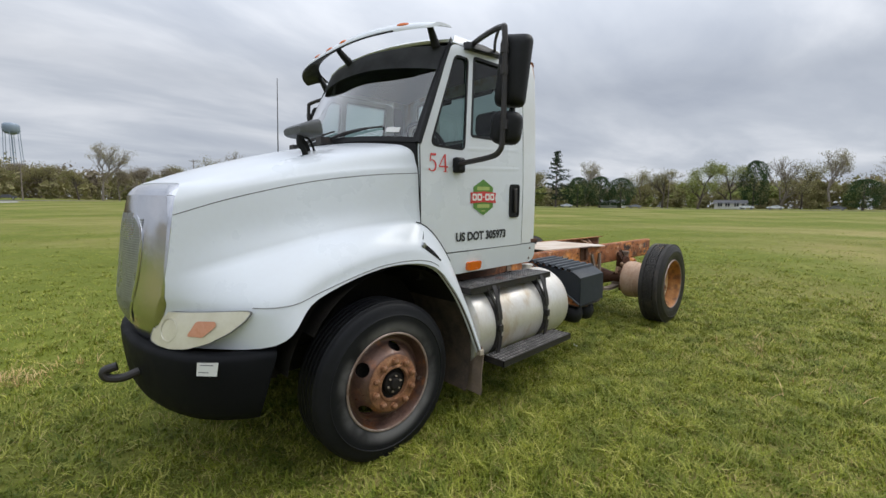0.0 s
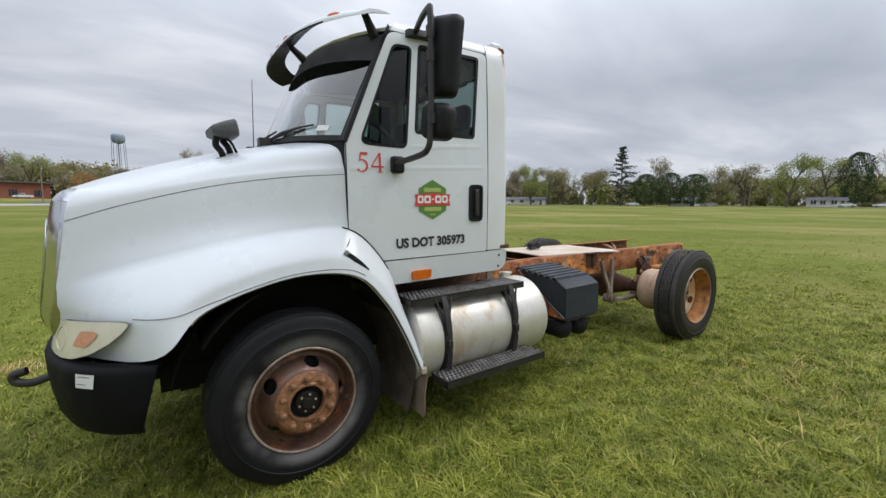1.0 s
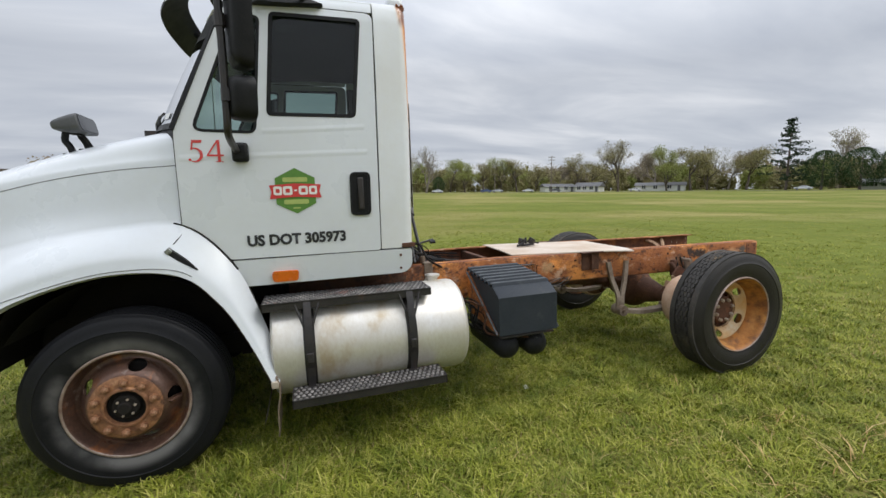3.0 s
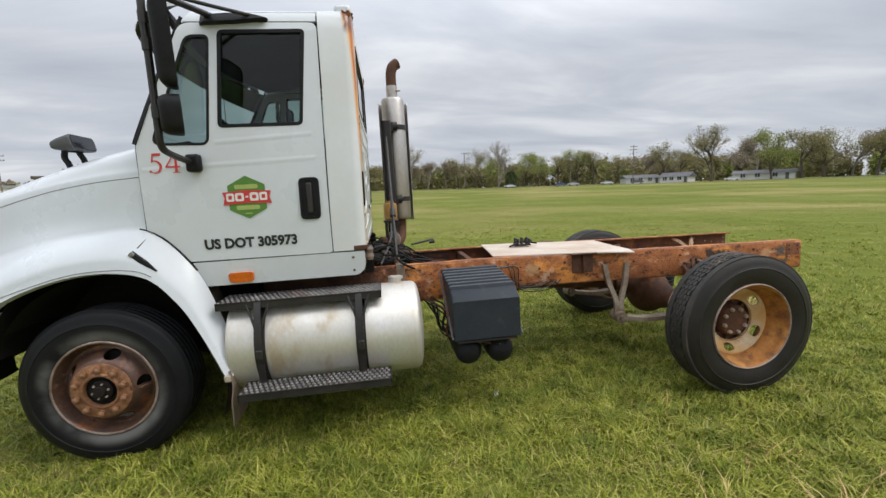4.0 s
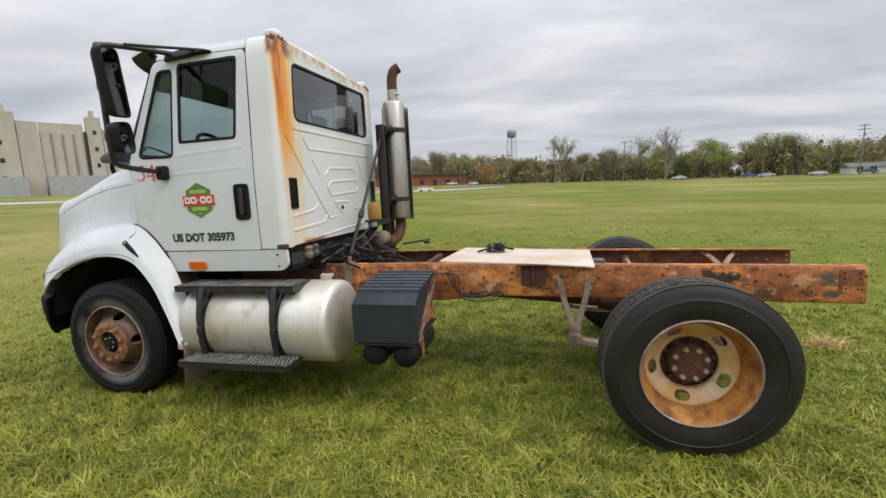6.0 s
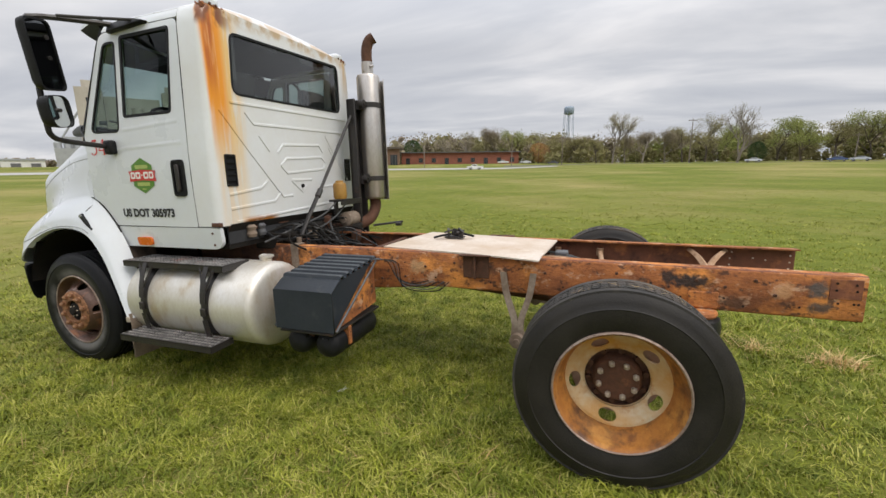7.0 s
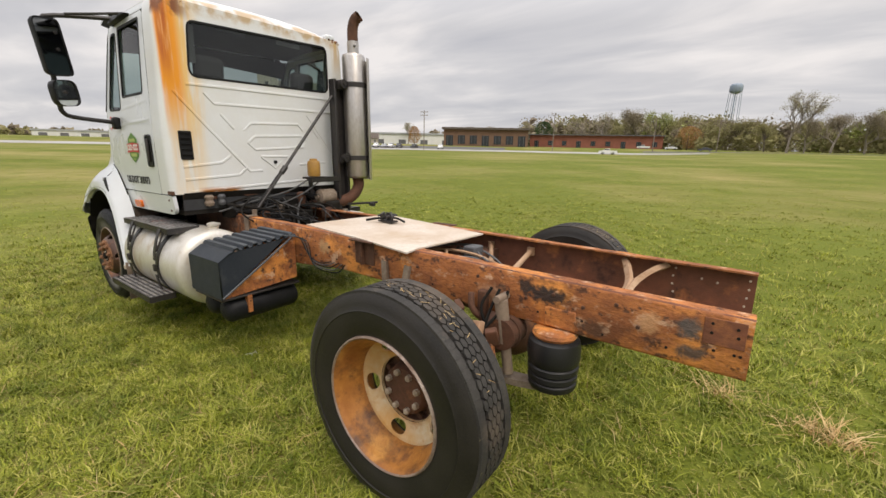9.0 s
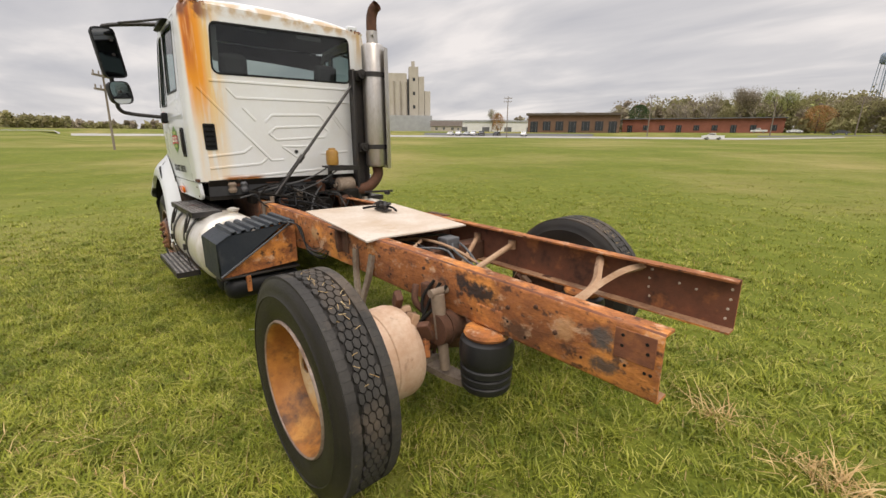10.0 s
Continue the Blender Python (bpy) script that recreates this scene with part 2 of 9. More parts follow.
def rusty_paint():
    """White paint of the cab's back wall with orange runs below the roof's left corner."""
    m = material("rust_streaked_paint", (0.70, 0.725, 0.745), 0.35, 0, (0.62, 0.61, 0.58), 2.5, 0.5, 35, 0.15, coat=0.3, rough_var=0.08)
    n, l = m.node_tree.nodes, m.node_tree.links
    b = n["Principled BSDF"]
    old = b.inputs["Base Color"].links[0].from_socket
    tc = n.new("ShaderNodeTexCoord")
    sp = n.new("ShaderNodeSeparateXYZ")
    l.new(tc.outputs["Object"], sp.inputs[0])

    def mr(v, a, c, p, q):
        r = n.new("ShaderNodeMapRange")
        r.interpolation_type = "SMOOTHSTEP"
        for key, val in (("From Min", a), ("From Max", c), ("To Min", p), ("To Max", q)):
            r.inputs[key].default_value = val
        l.new(v, r.inputs["Value"])
        return r.outputs[0]

    def mul(a, c, op="MULTIPLY"):
        k = n.new("ShaderNodeMath")
        k.operation, k.use_clamp = op, True
        l.new(a, k.inputs[0])
        if isinstance(c, float):
            k.inputs[1].default_value = c
        else:
            l.new(c, k.inputs[1])
        return k.outputs[0]

    mp = n.new("ShaderNodeMapping")
    mp.inputs["Scale"].default_value = (1, 17, 1.6)
    l.new(tc.outputs["Object"], mp.inputs[0])
    run = n.new("ShaderNodeTexNoise")
    run.inputs["Scale"].default_value, run.inputs["Detail"].default_value = 1.6, 6
    l.new(mp.outputs[0], run.inputs["Vector"])
    streak = mr(run.outputs["Fac"], 0.32, 0.6, 0.25, 1.0)
    blot = n.new("ShaderNodeTexNoise")
    blot.inputs["Scale"].default_value, blot.inputs["Detail"].default_value = 7, 8
    l.new(tc.outputs["Object"], blot.inputs["Vector"])
    col = old

    y, z = sp.outputs["Y"], sp.outputs["Z"]
    rear = mr(sp.outputs["X"], 1.64, 1.672, 0, 1)
    def layer(col, f, c):
        f = mul(f, rear)
        x = n.new("ShaderNodeMix")
        x.data_type = "RGBA"
        l.new(f, x.inputs["Factor"])
        l.new(col, x.inputs["A"])
        x.inputs["B"].default_value = (*c, 1)
        return x.outputs["Result"]

    # wide faint yellow stain, strong runs down the left corner, rust along the roof edge and the bottom edge
    side = mul(mr(y, -0.935, -0.86, 0, 1), mr(y, -0.73, -0.56, 1, 0))
    col = layer(col, mul(mul(side, mr(z, 1.15, 2.3, 0.34, 0.80)), streak), (0.78, 0.46, 0.07))
    core = mul(mul(mr(y, -0.928, -0.905, 0, 1), mr(y, -0.80, -0.725, 1, 0)), mr(z, 1.62, 2.15, 0, 1))
    col = layer(col, mul(core, mr(run.outputs["Fac"], 0.30, 0.5, 0.65, 1.0)), (0.78, 0.29, 0.008))
    deep = mul(mul(mr(y, -0.915, -0.895, 0, 1), mr(y, -0.86, -0.80, 1, 0)), mr(z, 2.05, 2.45, 0, 1))
    col = layer(col, mul(deep, streak), (0.42, 0.085, 0.006))
    top = mul(mr(z, 2.655, 2.74, 0, 1), mr(blot.outputs["Fac"], 0.40, 0.60, 0.1, 0.85))
    col = layer(col, top, (0.46, 0.30, 0.13))
    cap = mul(mul(mr(z, 2.60, 2.68, 0, 1), mr(y, -0.62, -0.78, 0, 1)), mr(blot.outputs["Fac"], 0.38, 0.52, 0, 1))
    col = layer(col, cap, (0.20, 0.06, 0.012))
    right = mul(mul(mr(y, 0.74, 0.82, 0, 1), mr(z, 2.25, 2.7, 0, 0.8)), streak)
    col = layer(col, right, (0.50, 0.30, 0.08))
    low = mul(mul(mr(z, 1.15, 1.17, 1, 1), mr(z, 1.22, 1.27, 1, 0)), mul(mr(y, -0.76, -0.66, 0, 1), mr(y, -0.42, -0.30, 1, 0)))
    col = layer(col, mul(low, mr(blot.outputs["Fac"], 0.36, 0.5, 0, 1)), (0.36, 0.13, 0.02))
    l.new(col, b.inputs["Base Color"])
    return m


rust_paint = rusty_paint()


def patched(m, patches, side):
    """Adds ragged round stains (x, z, half length, half height, colour, strength) on the faces whose y lies beyond side."""
    n, l = m.node_tree.nodes, m.node_tree.links
    b = n["Principled BSDF"]
    col = b.inputs["Base Color"].links[0].from_socket
    tc = n.new("ShaderNodeTexCoord")
    sp = n.new("ShaderNodeSeparateXYZ")
    l.new(tc.outputs["Object"], sp.inputs[0])
    nz = n.new("ShaderNodeTexNoise")
    nz.inputs["Scale"].default_value, nz.inputs["Detail"].default_value, nz.inputs["Roughness"].default_value = 22, 8, 0.7
    l.new(tc.outputs["Object"], nz.inputs["Vector"])

    def op(kind, a, c):
        k = n.new("ShaderNodeMath")
        k.operation = kind
        for sock, v in zip(k.inputs, (a, c)):
            if isinstance(v, (int, float)):
                sock.default_value = v
            else:
                l.new(v, sock)
        return k.outputs[0]

    rag = op("MULTIPLY", op("SUBTRACT", nz.outputs["Fac"], 0.5), 2.4)
    face = op("LESS_THAN", sp.outputs["Y"], side)
    for x, z, rx_, rz_, c, strong in patches:
        dx, dz = op("DIVIDE", op("SUBTRACT", sp.outputs["X"], x), rx_), op("DIVIDE", op("SUBTRACT", sp.outputs["Z"], z), rz_)
        d = op("ADD", op("SQRT", op("ADD", op("MULTIPLY", dx, dx), op("MULTIPLY", dz, dz)), 0), rag)
        r = n.new("ShaderNodeMapRange")
        for key, val in (("From Min", 0.55), ("From Max", 1.1), ("To Min", strong), ("To Max", 0.0)):
            r.inputs[key].default_value = val
        l.new(d, r.inputs["Value"])
        mx = n.new("ShaderNodeMix")
        mx.data_type = "RGBA"
        l.new(op("MULTIPLY", r.outputs[0], face), mx.inputs["Factor"])
        l.new(col, mx.inputs["A"])
        mx.inputs["B"].default_value = (*c, 1)
        col = mx.outputs["Result"]
    l.new(col, b.inputs["Base Color"])


# scorched and flaking places on the left rail
patched(rust_frame, [(1.15, 0.84, 0.95, 0.60, (0.055, 0.030, 0.021), 0.9), (4.86, 0.855, 0.14, 0.05, (0.014, 0.013, 0.014), 0.95), (4.74, 0.88, 0.05, 0.05, (0.02, 0.016, 0.015), 0.9), (5.50, 0.845, 0.055, 0.05, (0.085, 0.075, 0.068), 0.9), (5.52, 0.745, 0.07, 0.035, (0.075, 0.062, 0.055), 0.9),
                     (5.34, 0.83, 0.055, 0.05, (0.50, 0.26, 0.12), 0.8), (3.62, 0.86, 0.05, 0.06, (0.06, 0.03, 0.02), 0.7), (3.05, 0.86, 0.07, 0.06, (0.50, 0.33, 0.17), 0.6),
                     (4.55, 0.80, 0.10, 0.06, (0.45, 0.27, 0.16), 0.6), (5.10, 0.74, 0.08, 0.04, (0.10, 0.05, 0.03), 0.8)], -0.44)


def glass(name, tint, rough=0.02, gloss=1.0, steep=5.0):
    """Clear tinted pane: a see-through part and a mirror part that grows at grazing angles."""
    m = bpy.data.materials.new(name)
    m.use_nodes = True
    n, l = m.node_tree.nodes, m.node_tree.links
    n.clear()
    tr, gl = n.new("ShaderNodeBsdfTransparent"), n.new("ShaderNodeBsdfGlossy")
    tr.inputs[0].default_value = (*tint, 1)
    gl.inputs["Roughness"].default_value = rough
    lw = n.new("ShaderNodeLayerWeight")
    lw.inputs["Blend"].default_value = 0.5
    pw, sc = n.new("ShaderNodeMath"), n.new("ShaderNodeMath")
    pw.operation, sc.operation, sc.use_clamp = "POWER", "MULTIPLY_ADD", True
    pw.inputs[1].default_value = steep
    sc.inputs[1].default_value, sc.inputs[2].default_value = 0.9 * gloss, 0.04 * gloss
    l.new(lw.outputs["Facing"], pw.inputs[0])
    l.new(pw.outputs[0], sc.inputs[0])
    mx = n.new("ShaderNodeMixShader")
    l.new(sc.outputs[0], mx.inputs[0])
    l.new(tr.outputs[0], mx.inputs[1])
    l.new(gl.outputs[0], mx.inputs[2])
    o = n.new("ShaderNodeOutputMaterial")
    l.new(mx.outputs[0], o.inputs[0])
    return m


side_glass = glass("side_glass", (0.40, 0.50, 0.475), gloss=1.0)
shield_glass = glass("shield_glass", (0.80, 0.88, 0.87), gloss=3.4)
rear_glass = glass("rear_glass", (0.44, 0.50, 0.48), gloss=1.5, steep=3.0)
# dark base puts the cab windows' dark reflection into the pane's colour
mirror_dark = material("mirror_dark", (0.10, 0.105, 0.11), 0.06, 1.0, (0.07, 0.07, 0.075), 3, 0.3, 60, 0.05, rough_var=0.02)
mirror_glass = material("mirror_glass", (0.80, 0.82, 0.84), 0.03, 1.0, (0.7, 0.72, 0.74), 3, 0.3, 60, 0.05, rough_var=0.01)


# ---- mesh helpers ----
def lerp(a, b, f):
    return a + (b - a) * f


def smooth(lo, hi, v):
    """0 at lo to 1 at hi; lo may be the larger."""
    f = min(max((v - lo) / (hi - lo), 0.0), 1.0)
    return f * f * (3 - 2 * f)


def mesh_of(bm, name, mat, shade=False, angle=35):
    me = bpy.data.meshes.new(name)
    bmesh.ops.recalc_face_normals(bm, faces=bm.faces)
    if shade:
        for f in bm.faces:
            f.smooth = True
        lim = radians(angle)
        for e in bm.edges:
            if len(e.link_faces) != 2 or e.calc_face_angle(0) > lim:
                e.smooth = False
    bm.to_mesh(me)
    bm.free()
    for one in (mat if isinstance(mat, (list, tuple)) else [mat]):
        me.materials.append(one)
    return me


def part(name, bm, mat, parent=None, label="", shade=True, angle=35, bevel=0.0, solid=0.0, inside=(0.7, 0.0, 0.9)):
    """One mesh object from bm, under a thing or a part. solid: thickness, laid on towards the point inside (away from it if negative)."""
    ob = new(name, mesh_of(bm, name, mat, shade, angle))
    if solid:
        way = sum(f.area * f.normal.dot(f.center - Vector(inside)) for f in ob.data.polygons)
        if way < 0:
            ob.data.flip_normals()
    ob.parent = parent
    if label:
        ob["label"] = label
    if solid:
        s = ob.modifiers.new("thickness", "SOLIDIFY")
        s.thickness, s.offset = abs(solid), -1 if solid > 0 else 1
    if bevel:
        v = ob.modifiers.new("edge", "BEVEL")
        v.width, v.segments, v.limit_method, v.angle_limit = bevel, 2, "ANGLE", radians(40)
    return ob


def box(bm, x0, x1, y0, y1, z0, z1, m=None):
    """A block between the given bounds; m turns it about its own centre."""
    c = Vector(((x0 + x1) / 2, (y0 + y1) / 2, (z0 + z1) / 2))
    mat = Matrix.Translation(c) @ (m or Matrix()) @ Matrix.Diagonal((x1 - x0, y1 - y0, z1 - z0, 1))
    return bmesh.ops.create_cube(bm, size=1, matrix=mat)["verts"]


def rod(bm, a, b, r, r2=None, seg=10, caps=True):
    a, b = Vector(a), Vector(b)
    d = b - a
    m = Matrix.Translation((a + b) / 2) @ d.to_track_quat("Z", "Y").to_matrix().to_4x4()
    return bmesh.ops.create_cone(bm, cap_ends=caps, segments=seg, radius1=r, radius2=r if r2 is None else r2, depth=d.length, matrix=m)["verts"]


def tube(bm, pts, r, seg=8, closed_ends=True):
    """A bent round bar through pts (smoothed)."""
    pts = [Vector(p) for p in pts]
    rings, prev = [], None
    for i, p in enumerate(pts):
        d = (pts[min(i + 1, len(pts) - 1)] - pts[max(i - 1, 0)]).normalized()
        side = d.orthogonal() if prev is None else (prev - d * prev.dot(d))
        side.normalize()
        prev = side
        up = d.cross(side)
        rings.append([bm.verts.new(p + r * (math.cos(t) * side + math.sin(t) * up)) for t in [2 * math.pi * k / seg for k in range(seg)]])
    for a, b in zip(rings, rings[1:]):
        for k in range(seg):
            bm.faces.new((a[k], a[(k + 1) % seg], b[(k + 1) % seg], b[k]))
    if closed_ends:
        bm.faces.new(rings[0])
        bm.faces.new(rings[-1][::-1])


def spline(pts, n):
    """n points on a Catmull-Rom curve through pts."""
    pts = [Vector(p) for p in pts]
    if len(pts) == 2:
        return [pts[0].lerp(pts[1], i / (n - 1)) for i in range(n)]
    res = []
    for i in range(n):
        f = i / (n - 1) * (len(pts) - 1)
        k = min(int(f), len(pts) - 2)
        f -= k
        p1, p2 = pts[k], pts[k + 1]
        p0 = pts[k - 1] if k > 0 else 2 * p1 - p2
        p3 = pts[k + 2] if k + 2 < len(pts) else 2 * p2 - p1
        res.append(0.5 * ((2 * p1) + (p2 - p0) * f + (2 * p0 - 5 * p1 + 4 * p2 - p3) * f * f + (3 * p1 - p0 - 3 * p2 + p3) * f ** 3))
    return res


def sheet(bm, rows):
    """A grid of faces through rows of points; returns the rows of vertices."""
    vs = [[bm.verts.new(p) for p in row] for row in rows]
    for a, b in zip(vs, vs[1:]):
        for k in range(len(a) - 1):
            quad = [a[k], a[k + 1], b[k + 1], b[k]]
            bm.faces.new(quad)
    return vs


def lathe(bm, profile, axis_o, seg=48, axis="y"):
    """Turns (radius, along) pairs about an axis through axis_o."""
    o = Vector(axis_o)
    rings = []
    for r, a in profile:
        ring = []
        for k in range(seg):
            t = 2 * math.pi * k / seg
            c, s = r * math.cos(t), r * math.sin(t)
            ring.append(bm.verts.new(o + Vector({"y": (c, a, s), "z": (c, s, a), "x": (a, c, s)}[axis])))
        rings.append(ring)
    for a, b in zip(rings, rings[1:]):
        for k in range(seg):
            bm.faces.new((a[k], a[(k + 1) % seg], b[(k + 1) % seg], b[k]))
    return rings


def rounded(pts, r, seg=4):
    """A closed polygon in two dimensions with its corners rounded by r (one number, or one a corner)."""
    res, n = [], len(pts)
    for i, p in enumerate(pts):
        p = Vector(p)
        a, b = Vector(pts[i - 1]), Vector(pts[(i + 1) % n])
        rr = r[i] if isinstance(r, (list, tuple)) else r
        da, db = (a - p), (b - p)
        rr = min(rr, da.length * 0.45, db.length * 0.45)
        if rr < 1e-4:
            res.append(p)
            continue
        p0, p1 = p + da.normalized() * rr, p + db.normalized() * rr
        for k in range(seg + 1):
            f = k / seg
            res.append((1 - f) ** 2 * p0 + 2 * f * (1 - f) * p + f * f * p1)
    return res


def panel(bm, outline, holes, place, cuts_u=(), cuts_v=()):
    """A flat panel with holes, cut at the given lines and then bent by place(u, v)."""
    before = set(bm.verts)
    edges = []
    for loop in [outline, *holes]:
        vs = [bm.verts.new((p[0], p[1], 0)) for p in loop]
        edges += [bm.edges.new((vs[i], vs[(i + 1) % len(vs)])) for i in range(len(vs))]
    bmesh.ops.triangle_fill(bm, edges=edges, use_beauty=True, use_dissolve=False)
    for axis, cuts in ((0, cuts_u), (1, cuts_v)):
        for c in cuts:
            mine = [v for v in bm.verts if v not in before]
            fs = {f for v in mine for f in v.link_faces}
            es = {e for v in mine for e in v.link_edges}
            co, no = [0, 0, 0], [0, 0, 0]
            co[axis], no[axis] = c, 1
            bmesh.ops.bisect_plane(bm, geom=[*mine, *es, *fs], plane_co=co, plane_no=no, dist=1e-5)
    for v in bm.verts:
        if v not in before:
            v.co = place(v.co.x, v.co.y)


def strip_loop(bm, loop, place, width, lift, inward=None):
    """A raised band that follows a closed loop of (u, v), width to its inside, standing lift proud."""
    n = len(loop)
    cen = sum((Vector(p) for p in loop), Vector((0, 0))) / n
    outer, inner = [], []
    for i in range(n):
        p, a, b = Vector(loop[i]), Vector(loop[i - 1]), Vector(loop[(i + 1) % n])
        t = (b - a).normalized()
        nn = Vector((-t.y, t.x))
        if nn.dot(cen - p) < 0:
            nn = -nn
        outer.append(p)
        inner.append(p + nn * width)
    rings = []
    for ring, h in ((outer, 0.0), (outer, lift), (inner, lift), (inner, 0.0)):
        rings.append([bm.verts.new(place(p.x, p.y, h)) for p in ring])
    for a, b in zip(rings, rings[1:]):
        for k in range(n):
            bm.faces.new((a[k], a[(k + 1) % n], b[(k + 1) % n], b[k]))


def text_mesh(words, size, place, bold=0.0, slant=0.0, width=1.0):
    """Lettering as a mesh, laid out by place(u, v)."""
    cu = bpy.data.curves.new("lettering", "FONT")
    cu.body, cu.size, cu.offset, cu.shear = words, size, bold, slant
    cu.resolution_u = 3
    ob = bpy.data.objects.new("lettering", cu)
    scene.collection.objects.link(ob)
    me = bpy.data.meshes.new_from_object(ob.evaluated_get(bpy.context.evaluated_depsgraph_get()))
    bpy.data.objects.remove(ob)
    for v in me.vertices:
        v.co = place(v.co.x * width, v.co.y)
    return me


def thing(name, label, category, group="", kind="", at=None):
    ob = new(name)
    ob.empty_display_size = 0.2
    ob.matrix_world = at or Matrix()
    return tagged(ob, label, category, group, kind)


def dusty_tyre(cx, cz, r0, r1):
    """Black sidewall rubber with a pale ring of dried dust beside the rim."""
    m = material("dusty_rubber", (0.0075, 0.008, 0.0095), 0.48, 0, (0.016, 0.016, 0.017), 5, 0.6, 90, 0.5, bump=0.12, bump_scale=120, rough_var=0.12, spec=0.16)
    n, l = m.node_tree.nodes, m.node_tree.links
    b = n["Principled BSDF"]
    old = b.inputs["Base Color"].links[0].from_socket
    tc, sub_, ln = n.new("ShaderNodeTexCoord"), n.new("ShaderNodeVectorMath"), n.new("ShaderNodeVectorMath")
    flat_ = n.new("ShaderNodeVectorMath")
    flat_.operation, sub_.operation, ln.operation = "MULTIPLY", "SUBTRACT", "LENGTH"
    flat_.inputs[1].default_value, sub_.inputs[1].default_value = (1, 0, 1), (cx, 0, cz)
    l.new(tc.outputs["Object"], flat_.inputs[0])
    l.new(flat_.outputs[0], sub_.inputs[0])
    l.new(sub_.outputs[0], ln.inputs[0])
    up, down, nz = n.new("ShaderNodeMapRange"), n.new("ShaderNodeMapRange"), n.new("ShaderNodeTexNoise")
    for node, a, c, p, q in ((up, r0 - 0.01, r0 + 0.02, 0, 1), (down, r0 + 0.03, r1, 1, 0)):
        node.interpolation_type = "SMOOTHSTEP"
        for key, val in (("From Min", a), ("From Max", c), ("To Min", p), ("To Max", q)):
            node.inputs[key].default_value = val
        l.new(ln.outputs["Value"], node.inputs["Value"])
    nz.inputs["Scale"].default_value, nz.inputs["Detail"].default_value = 3.2, 5
    l.new(tc.outputs["Object"], nz.inputs["Vector"])
    f1, f2, fr = n.new("ShaderNodeMath"), n.new("ShaderNodeMath"), n.new("ShaderNodeMapRange")
    f1.operation = f2.operation = "MULTIPLY"
    fr.inputs["From Min"].default_value, fr.inputs["From Max"].default_value = 0.36, 0.62
    l.new(nz.outputs["Fac"], fr.inputs["Value"])
    l.new(up.outputs[0], f1.inputs[0])
    l.new(down.outputs[0], f1.inputs[1])
    l.new(f1.outputs[0], f2.inputs[0])
    l.new(fr.outputs[0], f2.inputs[1])
    mx = n.new("ShaderNodeMix")
    mx.data_type = "RGBA"
    l.new(f2.outputs[0], mx.inputs["Factor"])
    l.new(old, mx.inputs["A"])
    mx.inputs["B"].default_value = (0.14, 0.135, 0.13, 1)
    l.new(mx.outputs["Result"], b.inputs["Base Color"])
    return m


tyre_dusty = dusty_tyre(-0.008, 0.445, 0.31, 0.40)


# ---- the field ----
def ground_z(x, y):
    """Height of the field: a plane under the truck, rising gently to the roads and woods far off."""
    r = math.hypot(x - 2.5, y)
    near = 0.0244 * x - 0.0089 * y - 0.045
    far = 1.75 * smooth(10, 150, r) + 1.1 * smooth(140, 235, r)
    z = lerp(near, far, smooth(5, 45, r))
    az = math.degrees(math.atan2(y + 3.0, x - 2.5))
    z -= 1.3 * smooth(86, 104, az) * smooth(200, 188, az) * (smooth(25, 145, r) - smooth(147, 184, r))
    if r < 60:
        z += 0.035 * noise.noise((x * 0.35, y * 0.35, 0)) * (1 - smooth(25, 60, r))
    return z


def field():
    """One sheet from under the truck to the horizon."""
    bm = bmesh.new()
    radii = [0.0] + [0.35 * 1.075 ** k for k in range(112)]
    seg = 120
    prev = None
    for r in radii:
        if r == 0:
            ring = [bm.verts.new((2.5, 0, ground_z(2.5, 0)))]
        else:
            ring = []
            for k in range(seg):
                t = 2 * math.pi * k / seg
                x, y = 2.5 + r * math.cos(t), r * math.sin(t)
                ring.append(bm.verts.new((x, y, ground_z(x, y))))
        if prev is not None:
            for k in range(seg):
                if len(prev) == 1:
                    bm.faces.new((prev[0], ring[k], ring[(k + 1) % seg]))
                else:
                    bm.faces.new((prev[k], ring[k], ring[(k + 1) % seg], prev[(k + 1) % seg]))
        prev = ring
    m = material("turf", (0.160, 0.184, 0.024), 0.95, 0, (0.060, 0.078, 0.008), 0.16, 0.45, 48.0, 0.8, bump=1.0, bump_scale=40,
                 spots=[((0.31, 0.25, 0.10), 0.46, 0.62, 0.045, 0.75), ((0.13, 0.158, 0.02), 0.50, 0.66, 0.7, 0.7),
                        ((0.235, 0.24, 0.045), 0.54, 0.68, 2.3, 0.6), ((0.25, 0.19, 0.085), 0.62, 0.74, 1.4, 0.6)], spec=0.15)
    ob = part("ground", bm, m, shade=True, angle=80)
    return tagged(ob, "mown green field with dry yellowish patches, rising to far woods", "ground", kind="structure")


ground = field()


